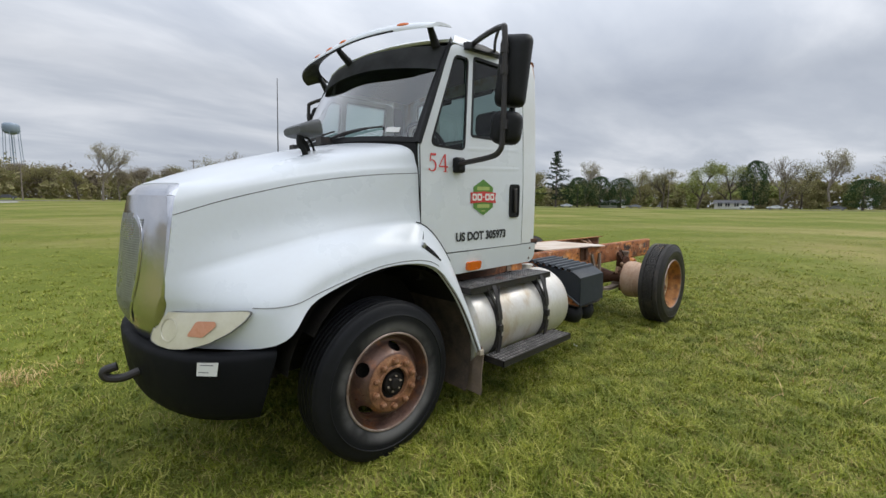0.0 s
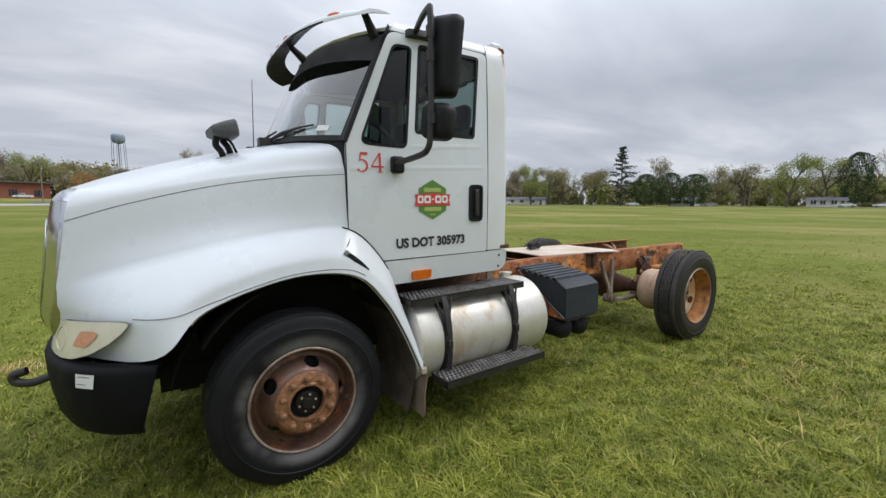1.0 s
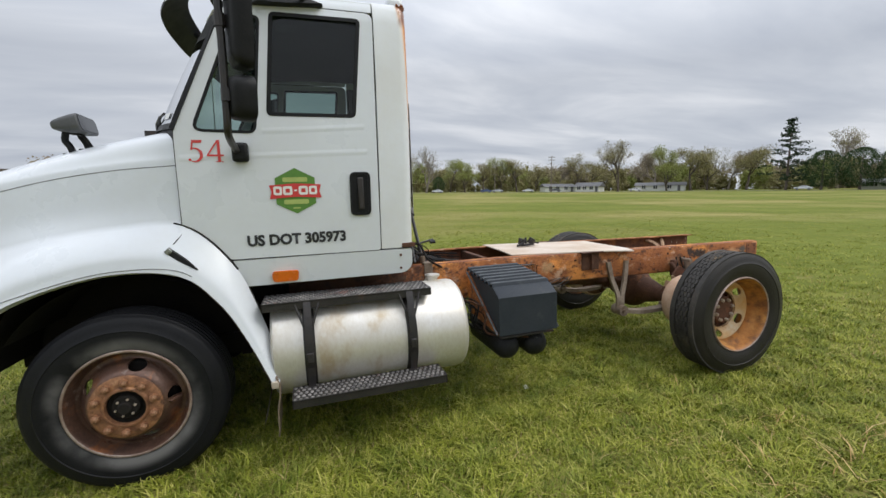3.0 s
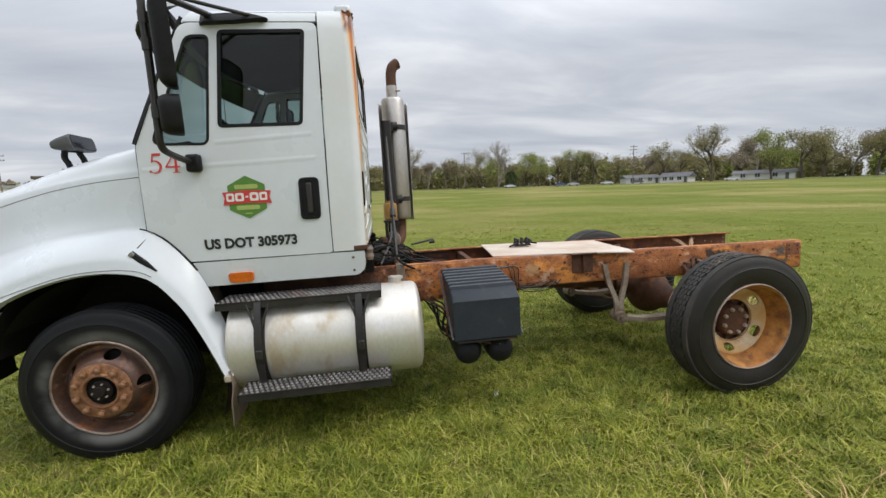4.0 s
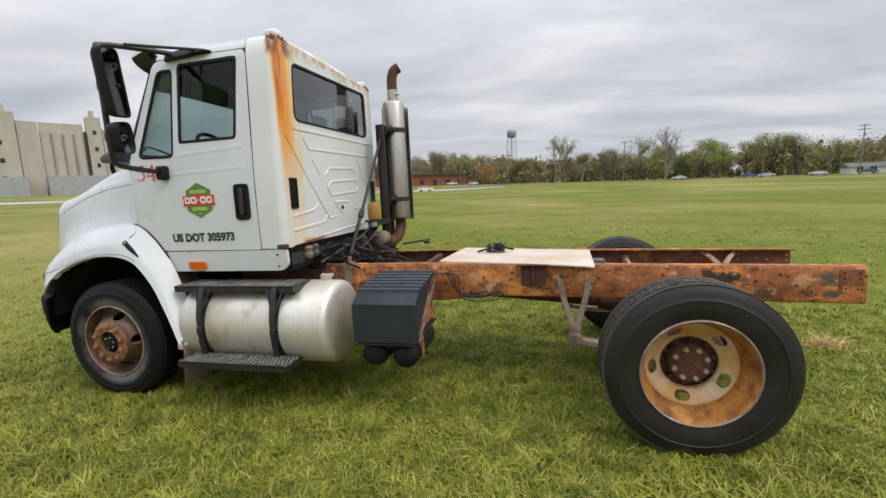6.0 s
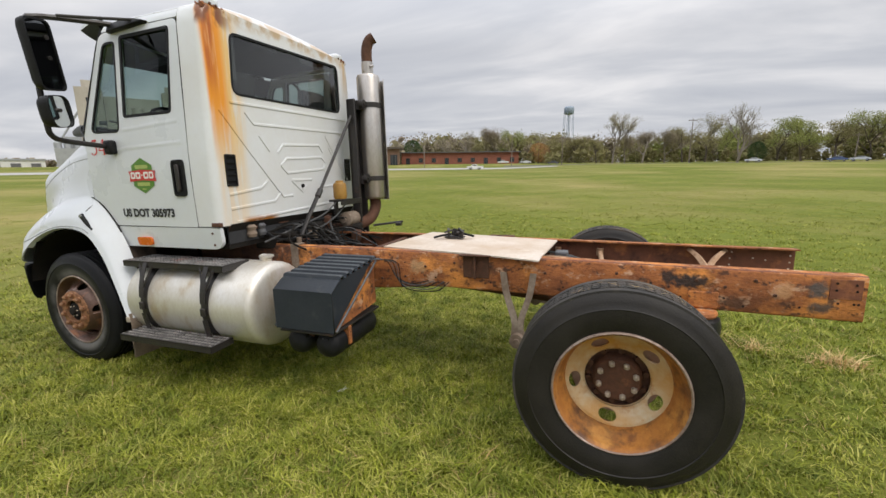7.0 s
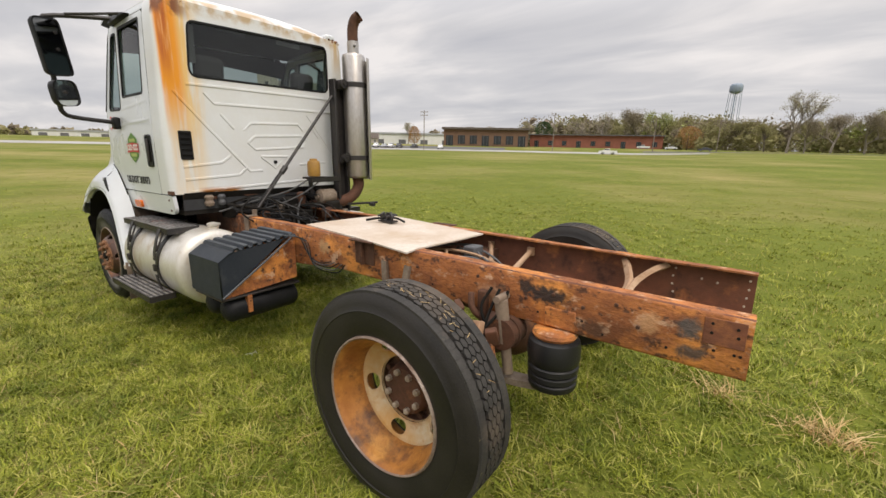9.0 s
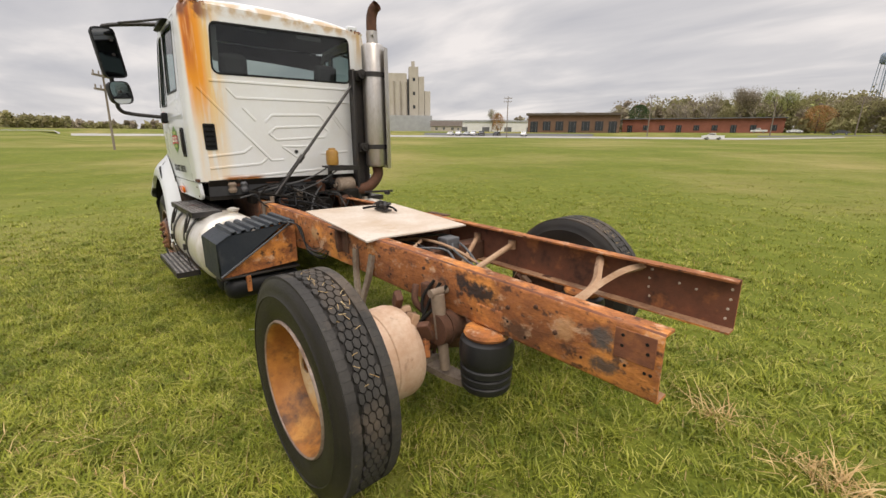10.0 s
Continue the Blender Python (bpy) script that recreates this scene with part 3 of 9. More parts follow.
def blades(name, label, count, spread, height, width, seed, mat, per_clump=9, clump=0.035, lean_most=1.5):
    """Many bent grass blades in one mesh, in small tufts that lean their own way; spread(rng, n) gives the tufts' feet."""
    rng = np.random.default_rng(seed)
    feet = spread(rng, max(1, count // per_clump))
    n = len(feet)
    tuft = np.repeat(np.arange(n), per_clump)
    count = len(tuft)
    xy = feet[tuft] + rng.normal(size=(count, 2)) * clump
    z = np.array([ground_z(float(a), float(b)) for a, b in feet])[tuft]
    turn = (rng.uniform(0, 2 * np.pi, n))[tuft] + rng.normal(size=count) * 0.9
    patch = np.array([0.80 + 0.45 * noise.noise((a * 0.8, b * 0.8, 3.0)) + 0.55 * noise.noise((a * 4.5, b * 4.5, 7.0)) for a, b in feet])[tuft].clip(0.25, 1.6)
    h = height * rng.uniform(0.6, 1.35, n)[tuft] * rng.uniform(0.5, 1.2, count) * patch
    w = width * rng.uniform(0.7, 1.3, count)
    lean = rng.uniform(0.2, lean_most, n)[tuft] * rng.uniform(0.6, 1.3, count) * h
    lx, ly = np.cos(turn), np.sin(turn)
    wx, wy = -ly, lx
    v = np.zeros((count, 5, 3))
    for k, (up, side, half) in enumerate(((0, 0, 0.5), (0, 0, -0.5), (0.66, 0.35, -0.42), (0.66, 0.35, 0.42), (0.95, 1.0, 0.0))):
        v[:, k, 0] = xy[:, 0] + lx * lean * side + wx * w * half
        v[:, k, 1] = xy[:, 1] + ly * lean * side + wy * w * half
        v[:, k, 2] = z + h * up - 0.004
    base = np.arange(count)[:, None] * 5
    loops = np.concatenate([base + np.array([[0, 1, 2, 3]]), base + np.array([[3, 2, 4]])], axis=1).reshape(-1)
    me = bpy.data.meshes.new(name)
    me.vertices.add(count * 5)
    me.vertices.foreach_set("co", v.reshape(-1))
    me.loops.add(len(loops))
    me.loops.foreach_set("vertex_index", loops.astype(np.int32))
    me.polygons.add(count * 2)
    starts = (np.arange(count)[:, None] * 7 + np.array([[0, 4]])).reshape(-1)
    me.polygons.foreach_set("loop_start", starts.astype(np.int32))
    me.update(calc_edges=True)
    me.materials.append(mat)
    return tagged(new(name, me), label, "grass", kind="stuff")


def blade_material(name, colours, rough=0.6, dim=(0.42, 0.50, 0.45), scale=3.2):
    """Each blade takes a colour of its own; a little light comes through."""
    m = bpy.data.materials.new(name)
    m.use_nodes = True
    n, l = m.node_tree.nodes, m.node_tree.links
    b = n["Principled BSDF"]
    geo, rp = n.new("ShaderNodeNewGeometry"), n.new("ShaderNodeValToRGB")
    l.new(geo.outputs["Random Per Island"], rp.inputs[0])
    el = rp.color_ramp.elements
    for i, c in enumerate(colours):
        e = el[i] if i < 2 else el.new(0.5)
        e.color = (*c, 1)
    for i in range(len(colours)):
        el[i].position = i / (len(colours) - 1)
    tc, big = n.new("ShaderNodeTexCoord"), n.new("ShaderNodeTexNoise")
    big.inputs["Scale"].default_value, big.inputs["Detail"].default_value = scale, 6
    l.new(tc.outputs["Object"], big.inputs["Vector"])
    rg = n.new("ShaderNodeMapRange")
    rg.inputs["From Min"].default_value, rg.inputs["From Max"].default_value = 0.40, 0.66
    l.new(big.outputs["Fac"], rg.inputs["Value"])
    mx = n.new("ShaderNodeMix")
    mx.data_type = "RGBA"
    l.new(rg.outputs[0], mx.inputs["Factor"])
    l.new(rp.outputs[0], mx.inputs["A"])
    mul = n.new("ShaderNodeMix")
    mul.data_type, mul.blend_type = "RGBA", "MULTIPLY"
    mul.inputs["Factor"].default_value = 1.0
    l.new(rp.outputs[0], mul.inputs["A"])
    mul.inputs["B"].default_value = (*dim, 1)
    l.new(mul.outputs["Result"], mx.inputs["B"])
    l.new(mx.outputs["Result"], b.inputs["Base Color"])
    b.inputs["Roughness"].default_value = rough
    b.inputs["Specular IOR Level"].default_value = 0.25
    tr, add = n.new("ShaderNodeBsdfTranslucent"), n.new("ShaderNodeMixShader")
    l.new(mx.outputs["Result"], tr.inputs[0])
    add.inputs[0].default_value = 0.2
    o = n["Material Output"]
    l.new(b.outputs[0], add.inputs[1])
    l.new(tr.outputs[0], add.inputs[2])
    l.new(add.outputs[0], o.inputs[0])
    return m


grass_green = blade_material("grass_green", [(0.100, 0.130, 0.011), (0.228, 0.256, 0.021), (0.405, 0.421, 0.055), (0.128, 0.160, 0.013), (0.316, 0.346, 0.034), (0.555, 0.511, 0.148)], dim=(0.50, 0.58, 0.46), scale=4.5)
weed_green = blade_material("weed_green", [(0.094, 0.133, 0.015), (0.200, 0.250, 0.028), (0.322, 0.362, 0.049), (0.128, 0.170, 0.018)], dim=(0.55, 0.62, 0.52), scale=5.0)
grass_field = blade_material("grass_field", [(0.200, 0.218, 0.030), (0.275, 0.283, 0.043), (0.350, 0.335, 0.070), (0.180, 0.205, 0.027)], dim=(0.72, 0.80, 0.74))
grass_dry = blade_material("grass_dry", [(0.50, 0.38, 0.17), (0.60, 0.48, 0.24), (0.44, 0.31, 0.13)], dim=(0.75, 0.72, 0.70))
straw_dry = blade_material("straw_dry", [(0.66, 0.47, 0.22), (0.76, 0.58, 0.31), (0.56, 0.37, 0.16)], dim=(0.85, 0.80, 0.78))


def round_spread(x0, y0, reach):
    """Feet round (x0, y0): thickest in the middle, thinning out to nothing at reach."""
    def feet(rng, n):
        a, r = rng.uniform(0, 2 * math.pi, n * 2), reach * rng.beta(2, 3, n * 2)
        p = np.stack([x0 + r * np.cos(a), y0 + r * np.sin(a)], 1)
        return p[(p[:, 1] > -4.0) | (rng.uniform(size=n * 2) < np.exp((p[:, 1] + 4.0) / 1.6))][:n]
    return feet


blades("grass", "short matted green grass round the truck", 300000, round_spread(2.2, -1.2, 7.6), 0.058, 0.0062, 5, grass_green, 9, 0.030, 2.6)
blades("grass", "short green grass further from the truck", 110000, round_spread(2.6, 0.6, 17.0), 0.052, 0.0095, 9, grass_green, 9, 0.045, 2.6)
blades("weeds", "low broad-leaved weeds between the grass", 80000, round_spread(2.2, -1.2, 7.6), 0.030, 0.0125, 8, weed_green, 6, 0.022, 2.2)
blades("grass", "rough grass tufts of the wider field", 80000, round_spread(2.4, 3.0, 42), 0.045, 0.011, 6, grass_field, 7, 0.09, 2.2)
blades("dry_grass", "dry straw blades between the green grass", 24000, round_spread(2.4, -0.8, 11), 0.055, 0.0042, 7, grass_dry, 3, 0.05, 3.0)


# ---- the truck ----
truck = thing("truck", "white day-cab truck with a bare rusted chassis, parked on grass", "truck", at=TRUCK)


def half_width(z):
    """Half the cab's width at height z."""
    for (z0, w0), (z1, w1) in zip(SIDE, SIDE[1:]):
        if z <= z1:
            return lerp(w0, w1, (z - z0) / (z1 - z0))
    return SIDE[-1][1]


SIDE = [(0.9, 0.92), (1.03, 0.930), (1.12, 0.941), (1.2, 0.948), (1.45, 0.955), (1.75, 0.958), (2.0, 0.950), (2.35, 0.938), (2.64, 0.926), (2.72, 0.912), (2.76, 0.890), (2.80, 0.84)]
SIDE_CUTS = [s[0] for s in SIDE[1:-1]]


def side_place(sign, lift=0.0):
    return lambda u, v, h=0.0: Vector((u, sign * (half_width(v) + lift + h), v))


DOOR = [(0.335, 1.385), (0.56, 1.205), (1.468, 1.20), (1.470, 1.6), (1.480, 2.2), (1.490, 2.685), (0.672, 2.685), (0.340, 1.965)]
VENT = [(0.422, 1.950), (0.768, 1.940), (0.785, 2.10), (0.838, 2.612), (0.695, 2.612)]
PANE = [(0.83, 2.045), (1.352, 2.045), (1.415, 2.645), (0.887, 2.64)]


def door(sign, side):
    ob_bm = bmesh.new()
    outline = rounded(DOOR, [0.03, 0.03, 0.02, 0, 0, 0.05, 0.06, 0.05])
    vent, pane = rounded(VENT, [0.07, 0.05, 0.03, 0.04, 0.05]), rounded(PANE, 0.035)
    panel(ob_bm, outline, [vent, pane], side_place(sign), cuts_v=SIDE_CUTS)
    leaf = part("door", ob_bm, white_paint, truck, "white driver's cab door" if sign < 0 else "", angle=50, solid=0.03)
    # black rubber seals round the openings
    for name, loop in (("vent_window", vent), ("door_window", pane)):
        bm = bmesh.new()
        panel(bm, [tuple(p) for p in loop], [], side_place(sign, -0.014), cuts_v=SIDE_CUTS)
        w = part(name, bm, side_glass, leaf, "tinted side window in a black seal", shade=False)
        w.visible_shadow = False
        bm = bmesh.new()
        strip_loop(bm, loop, side_place(sign, -0.008), 0.016 if name == "vent_window" else 0.022, 0.010)
        part("window_seal", bm, black_plastic, w)
    # shut line round the door
    bm = bmesh.new()
    strip_loop(bm, outline, side_place(sign, -0.005), -0.0045, 0.005)
    part("shut_line", bm, grime_shade, leaf)
    # pressed crease under the window
    for z0, z1, x0, x1 in ((1.955, 1.99, 0.80, 1.40), (1.80, 1.835, 0.36, 1.41)):
        bm = bmesh.new()
        pts = [(lerp(x0, x1, f / 10), lerp(z0, z1, f / 10)) for f in range(11)]
        pl = side_place(sign)
        sheet(bm, [[pl(u, v + dv, h) for u, v in pts] for dv, h in ((0.030, -0.0015), (0.006, 0.0022), (-0.004, 0.0018), (-0.030, -0.0015))])
        part("crease", bm, white_paint, leaf)
    # recessed handle
    bm = bmesh.new()
    loop = rounded([(1.285, 1.435), (1.415, 1.435), (1.42, 1.71), (1.29, 1.71)], 0.035)
    strip_loop(bm, loop, side_place(sign), 0.016, 0.010)
    panel(bm, [tuple(p) for p in loop], [], side_place(sign, 0.003), cuts_v=[1.5, 1.6])
    handle = part("door_handle", bm, black_plastic, leaf, "black recessed door handle")
    bm = bmesh.new()
    hw = half_width(1.57)
    box(bm, 1.335, 1.372, min(sign * (hw + 0.006), sign * (hw + 0.024)), max(sign * (hw + 0.006), sign * (hw + 0.024)), 1.475, 1.675)
    part("grip", bm, black_steel, handle, bevel=0.008)
    return leaf


doors = [door(-1, "left"), door(1, "right")]


# lettering and sign on the driver's door
def decal(bm_or_me, name, mat, parent, label=""):
    if isinstance(bm_or_me, bpy.types.Mesh):
        bm_or_me.materials.append(mat)
        ob = new(name, bm_or_me)
        ob.parent = parent
        if label:
            ob["label"] = label
        return ob
    return part(name, bm_or_me, mat, parent, label, shade=False)


def on_door(x0, z0, lift, sx=1.0):
    return lambda u, v: Vector((x0 + u * sx, -(half_width(z0 + v) + lift), z0 + v))


decal(text_mesh("US DOT 305973", 0.088, on_door(0.664, 1.280, 0.004), bold=0.0040, width=0.962), "door_lettering", ink, doors[0], "black lettering US DOT 305973")


def flat_shape(pts, lift):
    bm = bmesh.new()
    panel(bm, pts, [], on_door(0, 0, lift), cuts_v=[1.5, 1.6, 1.7])
    return bm


def serif_number(x0, z0, h):
    """The fleet number 54 in a book face: thick and thin strokes, a ball on the five and a foot under the four."""
    ring = [(0.29 + 0.33 * math.cos(t), 0.33 + 0.33 * math.sin(t)) for t in [radians(lerp(118, -140, k / 18)) for k in range(19)]]
    ring += [(0.235 + 0.265 * math.cos(t), 0.33 + 0.275 * math.sin(t)) for t in [radians(lerp(-140, 112, k / 18)) for k in range(19)]]
    ball = [(0.075 + 0.062 * math.cos(t), 0.115 + 0.055 * math.sin(t)) for t in [2 * math.pi * k / 12 for k in range(12)]]
    five = [[(0.20, 1.0), (0.62, 1.0), (0.585, 0.875), (0.185, 0.875)], [(0.20, 1.0), (0.265, 1.0), (0.20, 0.56), (0.125, 0.56)], ring, ball]
    four = [[(0.42, 1.0), (0.54, 1.0), (0.54, 0.03), (0.42, 0.03)], [(0.31, 0.0), (0.65, 0.0), (0.65, 0.035), (0.31, 0.035)],
            [(-0.02, 0.26), (0.68, 0.26), (0.68, 0.345), (-0.02, 0.345)], [(0.43, 1.0), (0.50, 1.0), (0.055, 0.33), (-0.02, 0.33)]]
    bm = bmesh.new()
    for k, (shape, dx) in enumerate([(q, 0.0) for q in five] + [(q, 0.80) for q in four]):
        panel(bm, [(x0 + (u + dx) * h, z0 + v * h) for u, v in shape], [], on_door(0, 0, 0.003 + 0.0003 * k))
    decal(bm, "door_number", red_vinyl, doors[0], "red fleet number 54 in serif figures")


serif_number(0.402, 1.778, 0.124)

CX, CZ = 0.962, 1.602
badge = decal(flat_shape([(CX, CZ + 0.138), (CX + 0.115, CZ + 0.078), (CX + 0.115, CZ - 0.078), (CX, CZ - 0.138), (CX - 0.115, CZ - 0.078), (CX - 0.115, CZ + 0.078)], 0.003),
              "door_sign", green_vinyl, doors[0], "green hexagonal sign with a red band")
for dz in (0.068, -0.066):
    b = flat_shape(rounded([(CX - 0.072, CZ + dz - 0.014), (CX + 0.072, CZ + dz - 0.014), (CX + 0.072, CZ + dz + 0.014), (CX - 0.072, CZ + dz + 0.014)], 0.01), 0.0045)
    decal(b, "sign_bar", lime_vinyl, badge)
decal(flat_shape([(CX - 0.022, CZ - 0.108), (CX + 0.022, CZ - 0.108), (CX + 0.022, CZ - 0.100), (CX - 0.022, CZ - 0.100)], 0.0045), "sign_bar", lime_vinyl, badge)
decal(flat_shape([(CX - 0.150, CZ - 0.045), (CX - 0.138, CZ), (CX - 0.150, CZ + 0.036), (CX, CZ + 0.046), (CX + 0.150, CZ + 0.036), (CX + 0.138, CZ - 0.004), (CX + 0.150, CZ - 0.045), (CX, CZ - 0.036)], 0.006),
      "sign_band", red_vinyl, badge)
for dx, w in ((-0.103, 0.024), (-0.046, 0.027), (0.044, 0.027), (0.101, 0.024)):
    loop = rounded([(CX + dx - w, CZ - 0.024), (CX + dx + w, CZ - 0.024), (CX + dx + w, CZ + 0.029), (CX + dx - w, CZ + 0.029)], 0.012)
    hole = [tuple(Vector((CX + dx, CZ + 0.002)) + (Vector(p) - Vector((CX + dx, CZ + 0.002))) * 0.46) for p in loop]
    bm = bmesh.new()
    panel(bm, loop, [hole], on_door(0, 0, 0.0075))
    decal(bm, "sign_bar", white_vinyl, badge)
decal(flat_shape([(CX - 0.010, CZ - 0.002), (CX + 0.008, CZ - 0.002), (CX + 0.008, CZ + 0.008), (CX - 0.010, CZ + 0.008)], 0.0075), "sign_bar", white_vinyl, badge)

# ---- cab shell: side strips, rounded corners and back wall in one sheet ----
BACK_X, CORNER = 1.692, 0.06


def shell_place(u, v, h=0.0):
    """u runs round the cab from the left door's rear edge (0) over the corners and the back wall to the right side."""
    hw = half_width(v)
    back = BACK_X + 0.02 * smooth(1.2, 2.6, v)
    front = lerp(1.474, 1.496, smooth(1.2, 2.66, v))
    c = CORNER
    straight, arc = back - c - front, c * math.pi / 2
    wide = 2 * (hw - c)
    s1, s2, s3, s4 = 1.0, 2.0, 4.0, 5.0
    if u <= s1:
        return Vector((front + straight * u, -hw - h, v))
    if u <= s2:
        t = (u - s1) * math.pi / 2
        return Vector((back - c + (c + h) * math.sin(t), -(hw - c) - (c + h) * math.cos(t), v))
    if u <= s3:
        return Vector((back + h, -(hw - c) + wide * (u - s2) / 2, v))
    if u <= s4:
        t = (u - s3) * math.pi / 2
        return Vector((back - c + (c + h) * math.cos(t), (hw - c) + (c + h) * math.sin(t), v))
    return Vector((back - c - straight * (u - s4), hw + h, v))


def back_u(y):
    return 3.0 + y / 0.88


bm = bmesh.new()
arc_cuts = [1 + k / 6 for k in range(7)] + [4 + k / 6 for k in range(7)]
window = rounded([(back_u(-0.715), 2.18), (back_u(0.715), 2.21), (back_u(0.725), 2.685), (back_u(-0.70), 2.63)], [0.09, 0.09, 0.07, 0.07])
window = [(p[0], p[1]) for p in window]
panel(bm, [(0, 1.205), (6, 1.205), (6, 2.765), (0, 2.765)], [window], shell_place, cuts_u=arc_cuts + [2.5, 3.0, 3.5], cuts_v=SIDE_CUTS[3:])
cab = part("cab_back", bm, rust_paint, truck, "cab's back wall, white with orange rust runs", angle=45, solid=0.03)
bm = bmesh.new()
panel(bm, window, [], lambda u, v: shell_place(u, v, -0.012))
rw = part("rear_window", bm, rear_glass, cab, "wide dark rear window", shade=False)
rw.visible_shadow = False
bm = bmesh.new()
strip_loop(bm, window, lambda u, v, h=0.0: shell_place(u, v, h - 0.006), 0.018, 0.010)
part("window_seal", bm, black_plastic, rw)


for name, y0, y1, z0, z1 in (("window_sticker", -0.44, -0.17, 2.600, 2.642), ("window_sticker", 0.13, 0.40, 2.600, 2.642), ("window_sticker", -0.685, -0.635, 2.30, 2.60)):
    bm = bmesh.new()
    sheet(bm, [[shell_place(back_u(y), z, -0.020) for y in (y0, (y0 + y1) / 2, y1)] for z in (z0, z1)])
    part(name, bm, interior_grey, rw, "pale strip stuck to the pane", shade=False)


def rib(pts, width=0.017, depth=0.0058, mat=None):
    """A pressed rib on the back wall through (y, z) points."""
    bm = bmesh.new()
    pts = [Vector(p) for p in pts]
    rows = []
    for k, (off, h) in enumerate(((-1, -0.002), (-0.45, depth), (0.45, depth), (0.75, -0.002))):
        row = []
        for i, p in enumerate(pts):
            d = (pts[min(i + 1, len(pts) - 1)] - pts[max(i - 1, 0)]).normalized()
            q = p + Vector((-d.y, d.x)) * off * width
            row.append(shell_place(back_u(q.x), q.y, h))
        rows.append(row)
    sheet(bm, rows)
    return part("pressed_rib", bm, mat or rust_paint, cab)


for pts in ([(-0.74, 2.125), (0.80, 2.15)], [(-0.60, 2.07), (-0.52, 1.985), (0.72, 2.01)], [(-0.47, 1.90), (-0.36, 1.78)],
            [(-0.27, 1.77), (-0.20, 1.84), (0.30, 1.86), (0.36, 1.80)], [(-0.24, 1.66), (-0.17, 1.72), (0.33, 1.745)],
            [(-0.24, 1.66), (-0.17, 1.595), (0.36, 1.63), (0.40, 1.69), (0.33, 1.745)], [(-0.84, 2.06), (-0.58, 1.77), (-0.24, 1.39), (-0.12, 1.395)],
            [(-0.12, 1.53), (0.02, 1.42), (0.16, 1.53), (-0.12, 1.53)], [(-0.82, 1.44), (-0.50, 1.475), (-0.42, 1.53)], [(-0.82, 1.33), (-0.35, 1.36), (-0.28, 1.42)],
            [(0.42, 1.96), (0.78, 1.50)], [(0.46, 1.85), (0.55, 1.73)], [(0.30, 1.45), (0.62, 1.47)], [(-0.78, 1.225), (0.72, 1.30)]):
    rib(pts)
# black vents in the back wall's corners, and a small black grommet
for y0 in (-0.832, 0.735):
    bm = bmesh.new()
    pl = lambda u, v, h=0.0: shell_place(back_u(u), v, h)
    loop = rounded([(y0, 1.50), (y0 + 0.10, 1.50), (y0 + 0.10, 1.74), (y0, 1.74)], 0.012)
    strip_loop(bm, loop, pl, 0.012, 0.008)
    panel(bm, [tuple(p) for p in loop], [], lambda u, v: pl(u, v, 0.002))
    vent = part("air_vent", bm, black_plastic, cab, "black rectangular air vent")
    for k in range(5):
        bm = bmesh.new()
        z = 1.525 + k * 0.045
        sheet(bm, [[pl(y0 + 0.014, z, 0.003), pl(y0 + 0.086, z, 0.003)], [pl(y0 + 0.014, z + 0.02, 0.012), pl(y0 + 0.086, z + 0.02, 0.012)],
                   [pl(y0 + 0.014, z + 0.022, 0.002), pl(y0 + 0.086, z + 0.022, 0.002)]])
        part("slat", bm, black_plastic, vent)
bm = bmesh.new()
rod(bm, shell_place(back_u(0.02), 1.475, -0.005), shell_place(back_u(0.02), 1.475, 0.012), 0.018, seg=12)
part("grommet", bm, black_plastic, cab)

# white strip above the doors, up to the roof
for sign in (-1, 1):
    bm = bmesh.new()
    panel(bm, rounded([(0.685, 2.692), (1.488, 2.692), (1.488, 2.764), (0.735, 2.764)], 0.008), [], side_place(sign, -0.002), cuts_v=[2.72, 2.74, 2.76])
    part("roof_rail", bm, white_paint, truck, "white strip above the cab door", angle=50, solid=0.02)

# rocker below the doors
for sign in (-1, 1):
    bm = bmesh.new()
    loop = rounded([(0.60, 1.03), (1.63, 1.03), (1.68, 1.075), (1.68, 1.195), (0.565, 1.195)], [0.02, 0.05, 0.03, 0.02, 0.02])
    panel(bm, loop, [], side_place(sign), cuts_v=[1.12])
    sill = part("rocker_panel", bm, white_paint, truck, "white sill below the cab door", angle=50, solid=0.03)
    bm = bmesh.new()
    loop = rounded([(0.790, 1.045), (0.938, 1.045), (0.943, 1.112), (0.785, 1.112)], 0.022)
    strip_loop(bm, loop, side_place(sign), 0.02, 0.022)
    panel(bm, [tuple(p) for p in loop], [], side_place(sign, 0.020))
    part("marker_lamp", bm, orange_lens, sill, "orange side marker lamp", angle=60)
    for x, z in ((1.60, 1.155), (1.60, 1.065)):
        bm = bmesh.new()
        hw = half_width(z)
        rod(bm, (x, sign * (hw - 0.002), z), (x, sign * (hw + 0.005), z), 0.009, seg=8)
        part("bolt", bm, rust_dark, sill)
bm = bmesh.new()
box(bm, 1.61, 1.70, -0.955, -0.93, 1.205, 1.235)
part("hinge_stop", bm, rust_dark, truck, "small rusted bracket at the cab corner", bevel=0.004)
# closed floor, and a near-black sheet standing in for the dark void behind it
bm = bmesh.new()
box(bm, 0.36, 1.66, -0.86, 0.86, 1.02, 1.06)
part("cab_floor", bm, grime_shade, truck)
bm = bmesh.new()
sheet(bm, [[Vector((x, -0.86 + k * 0.172, z)) for k in range(11)] for x, z in ((1.70, 1.215), (1.69, 1.185), (1.60, 1.06))])
part("rear_sill", bm, grime_shade, cab)

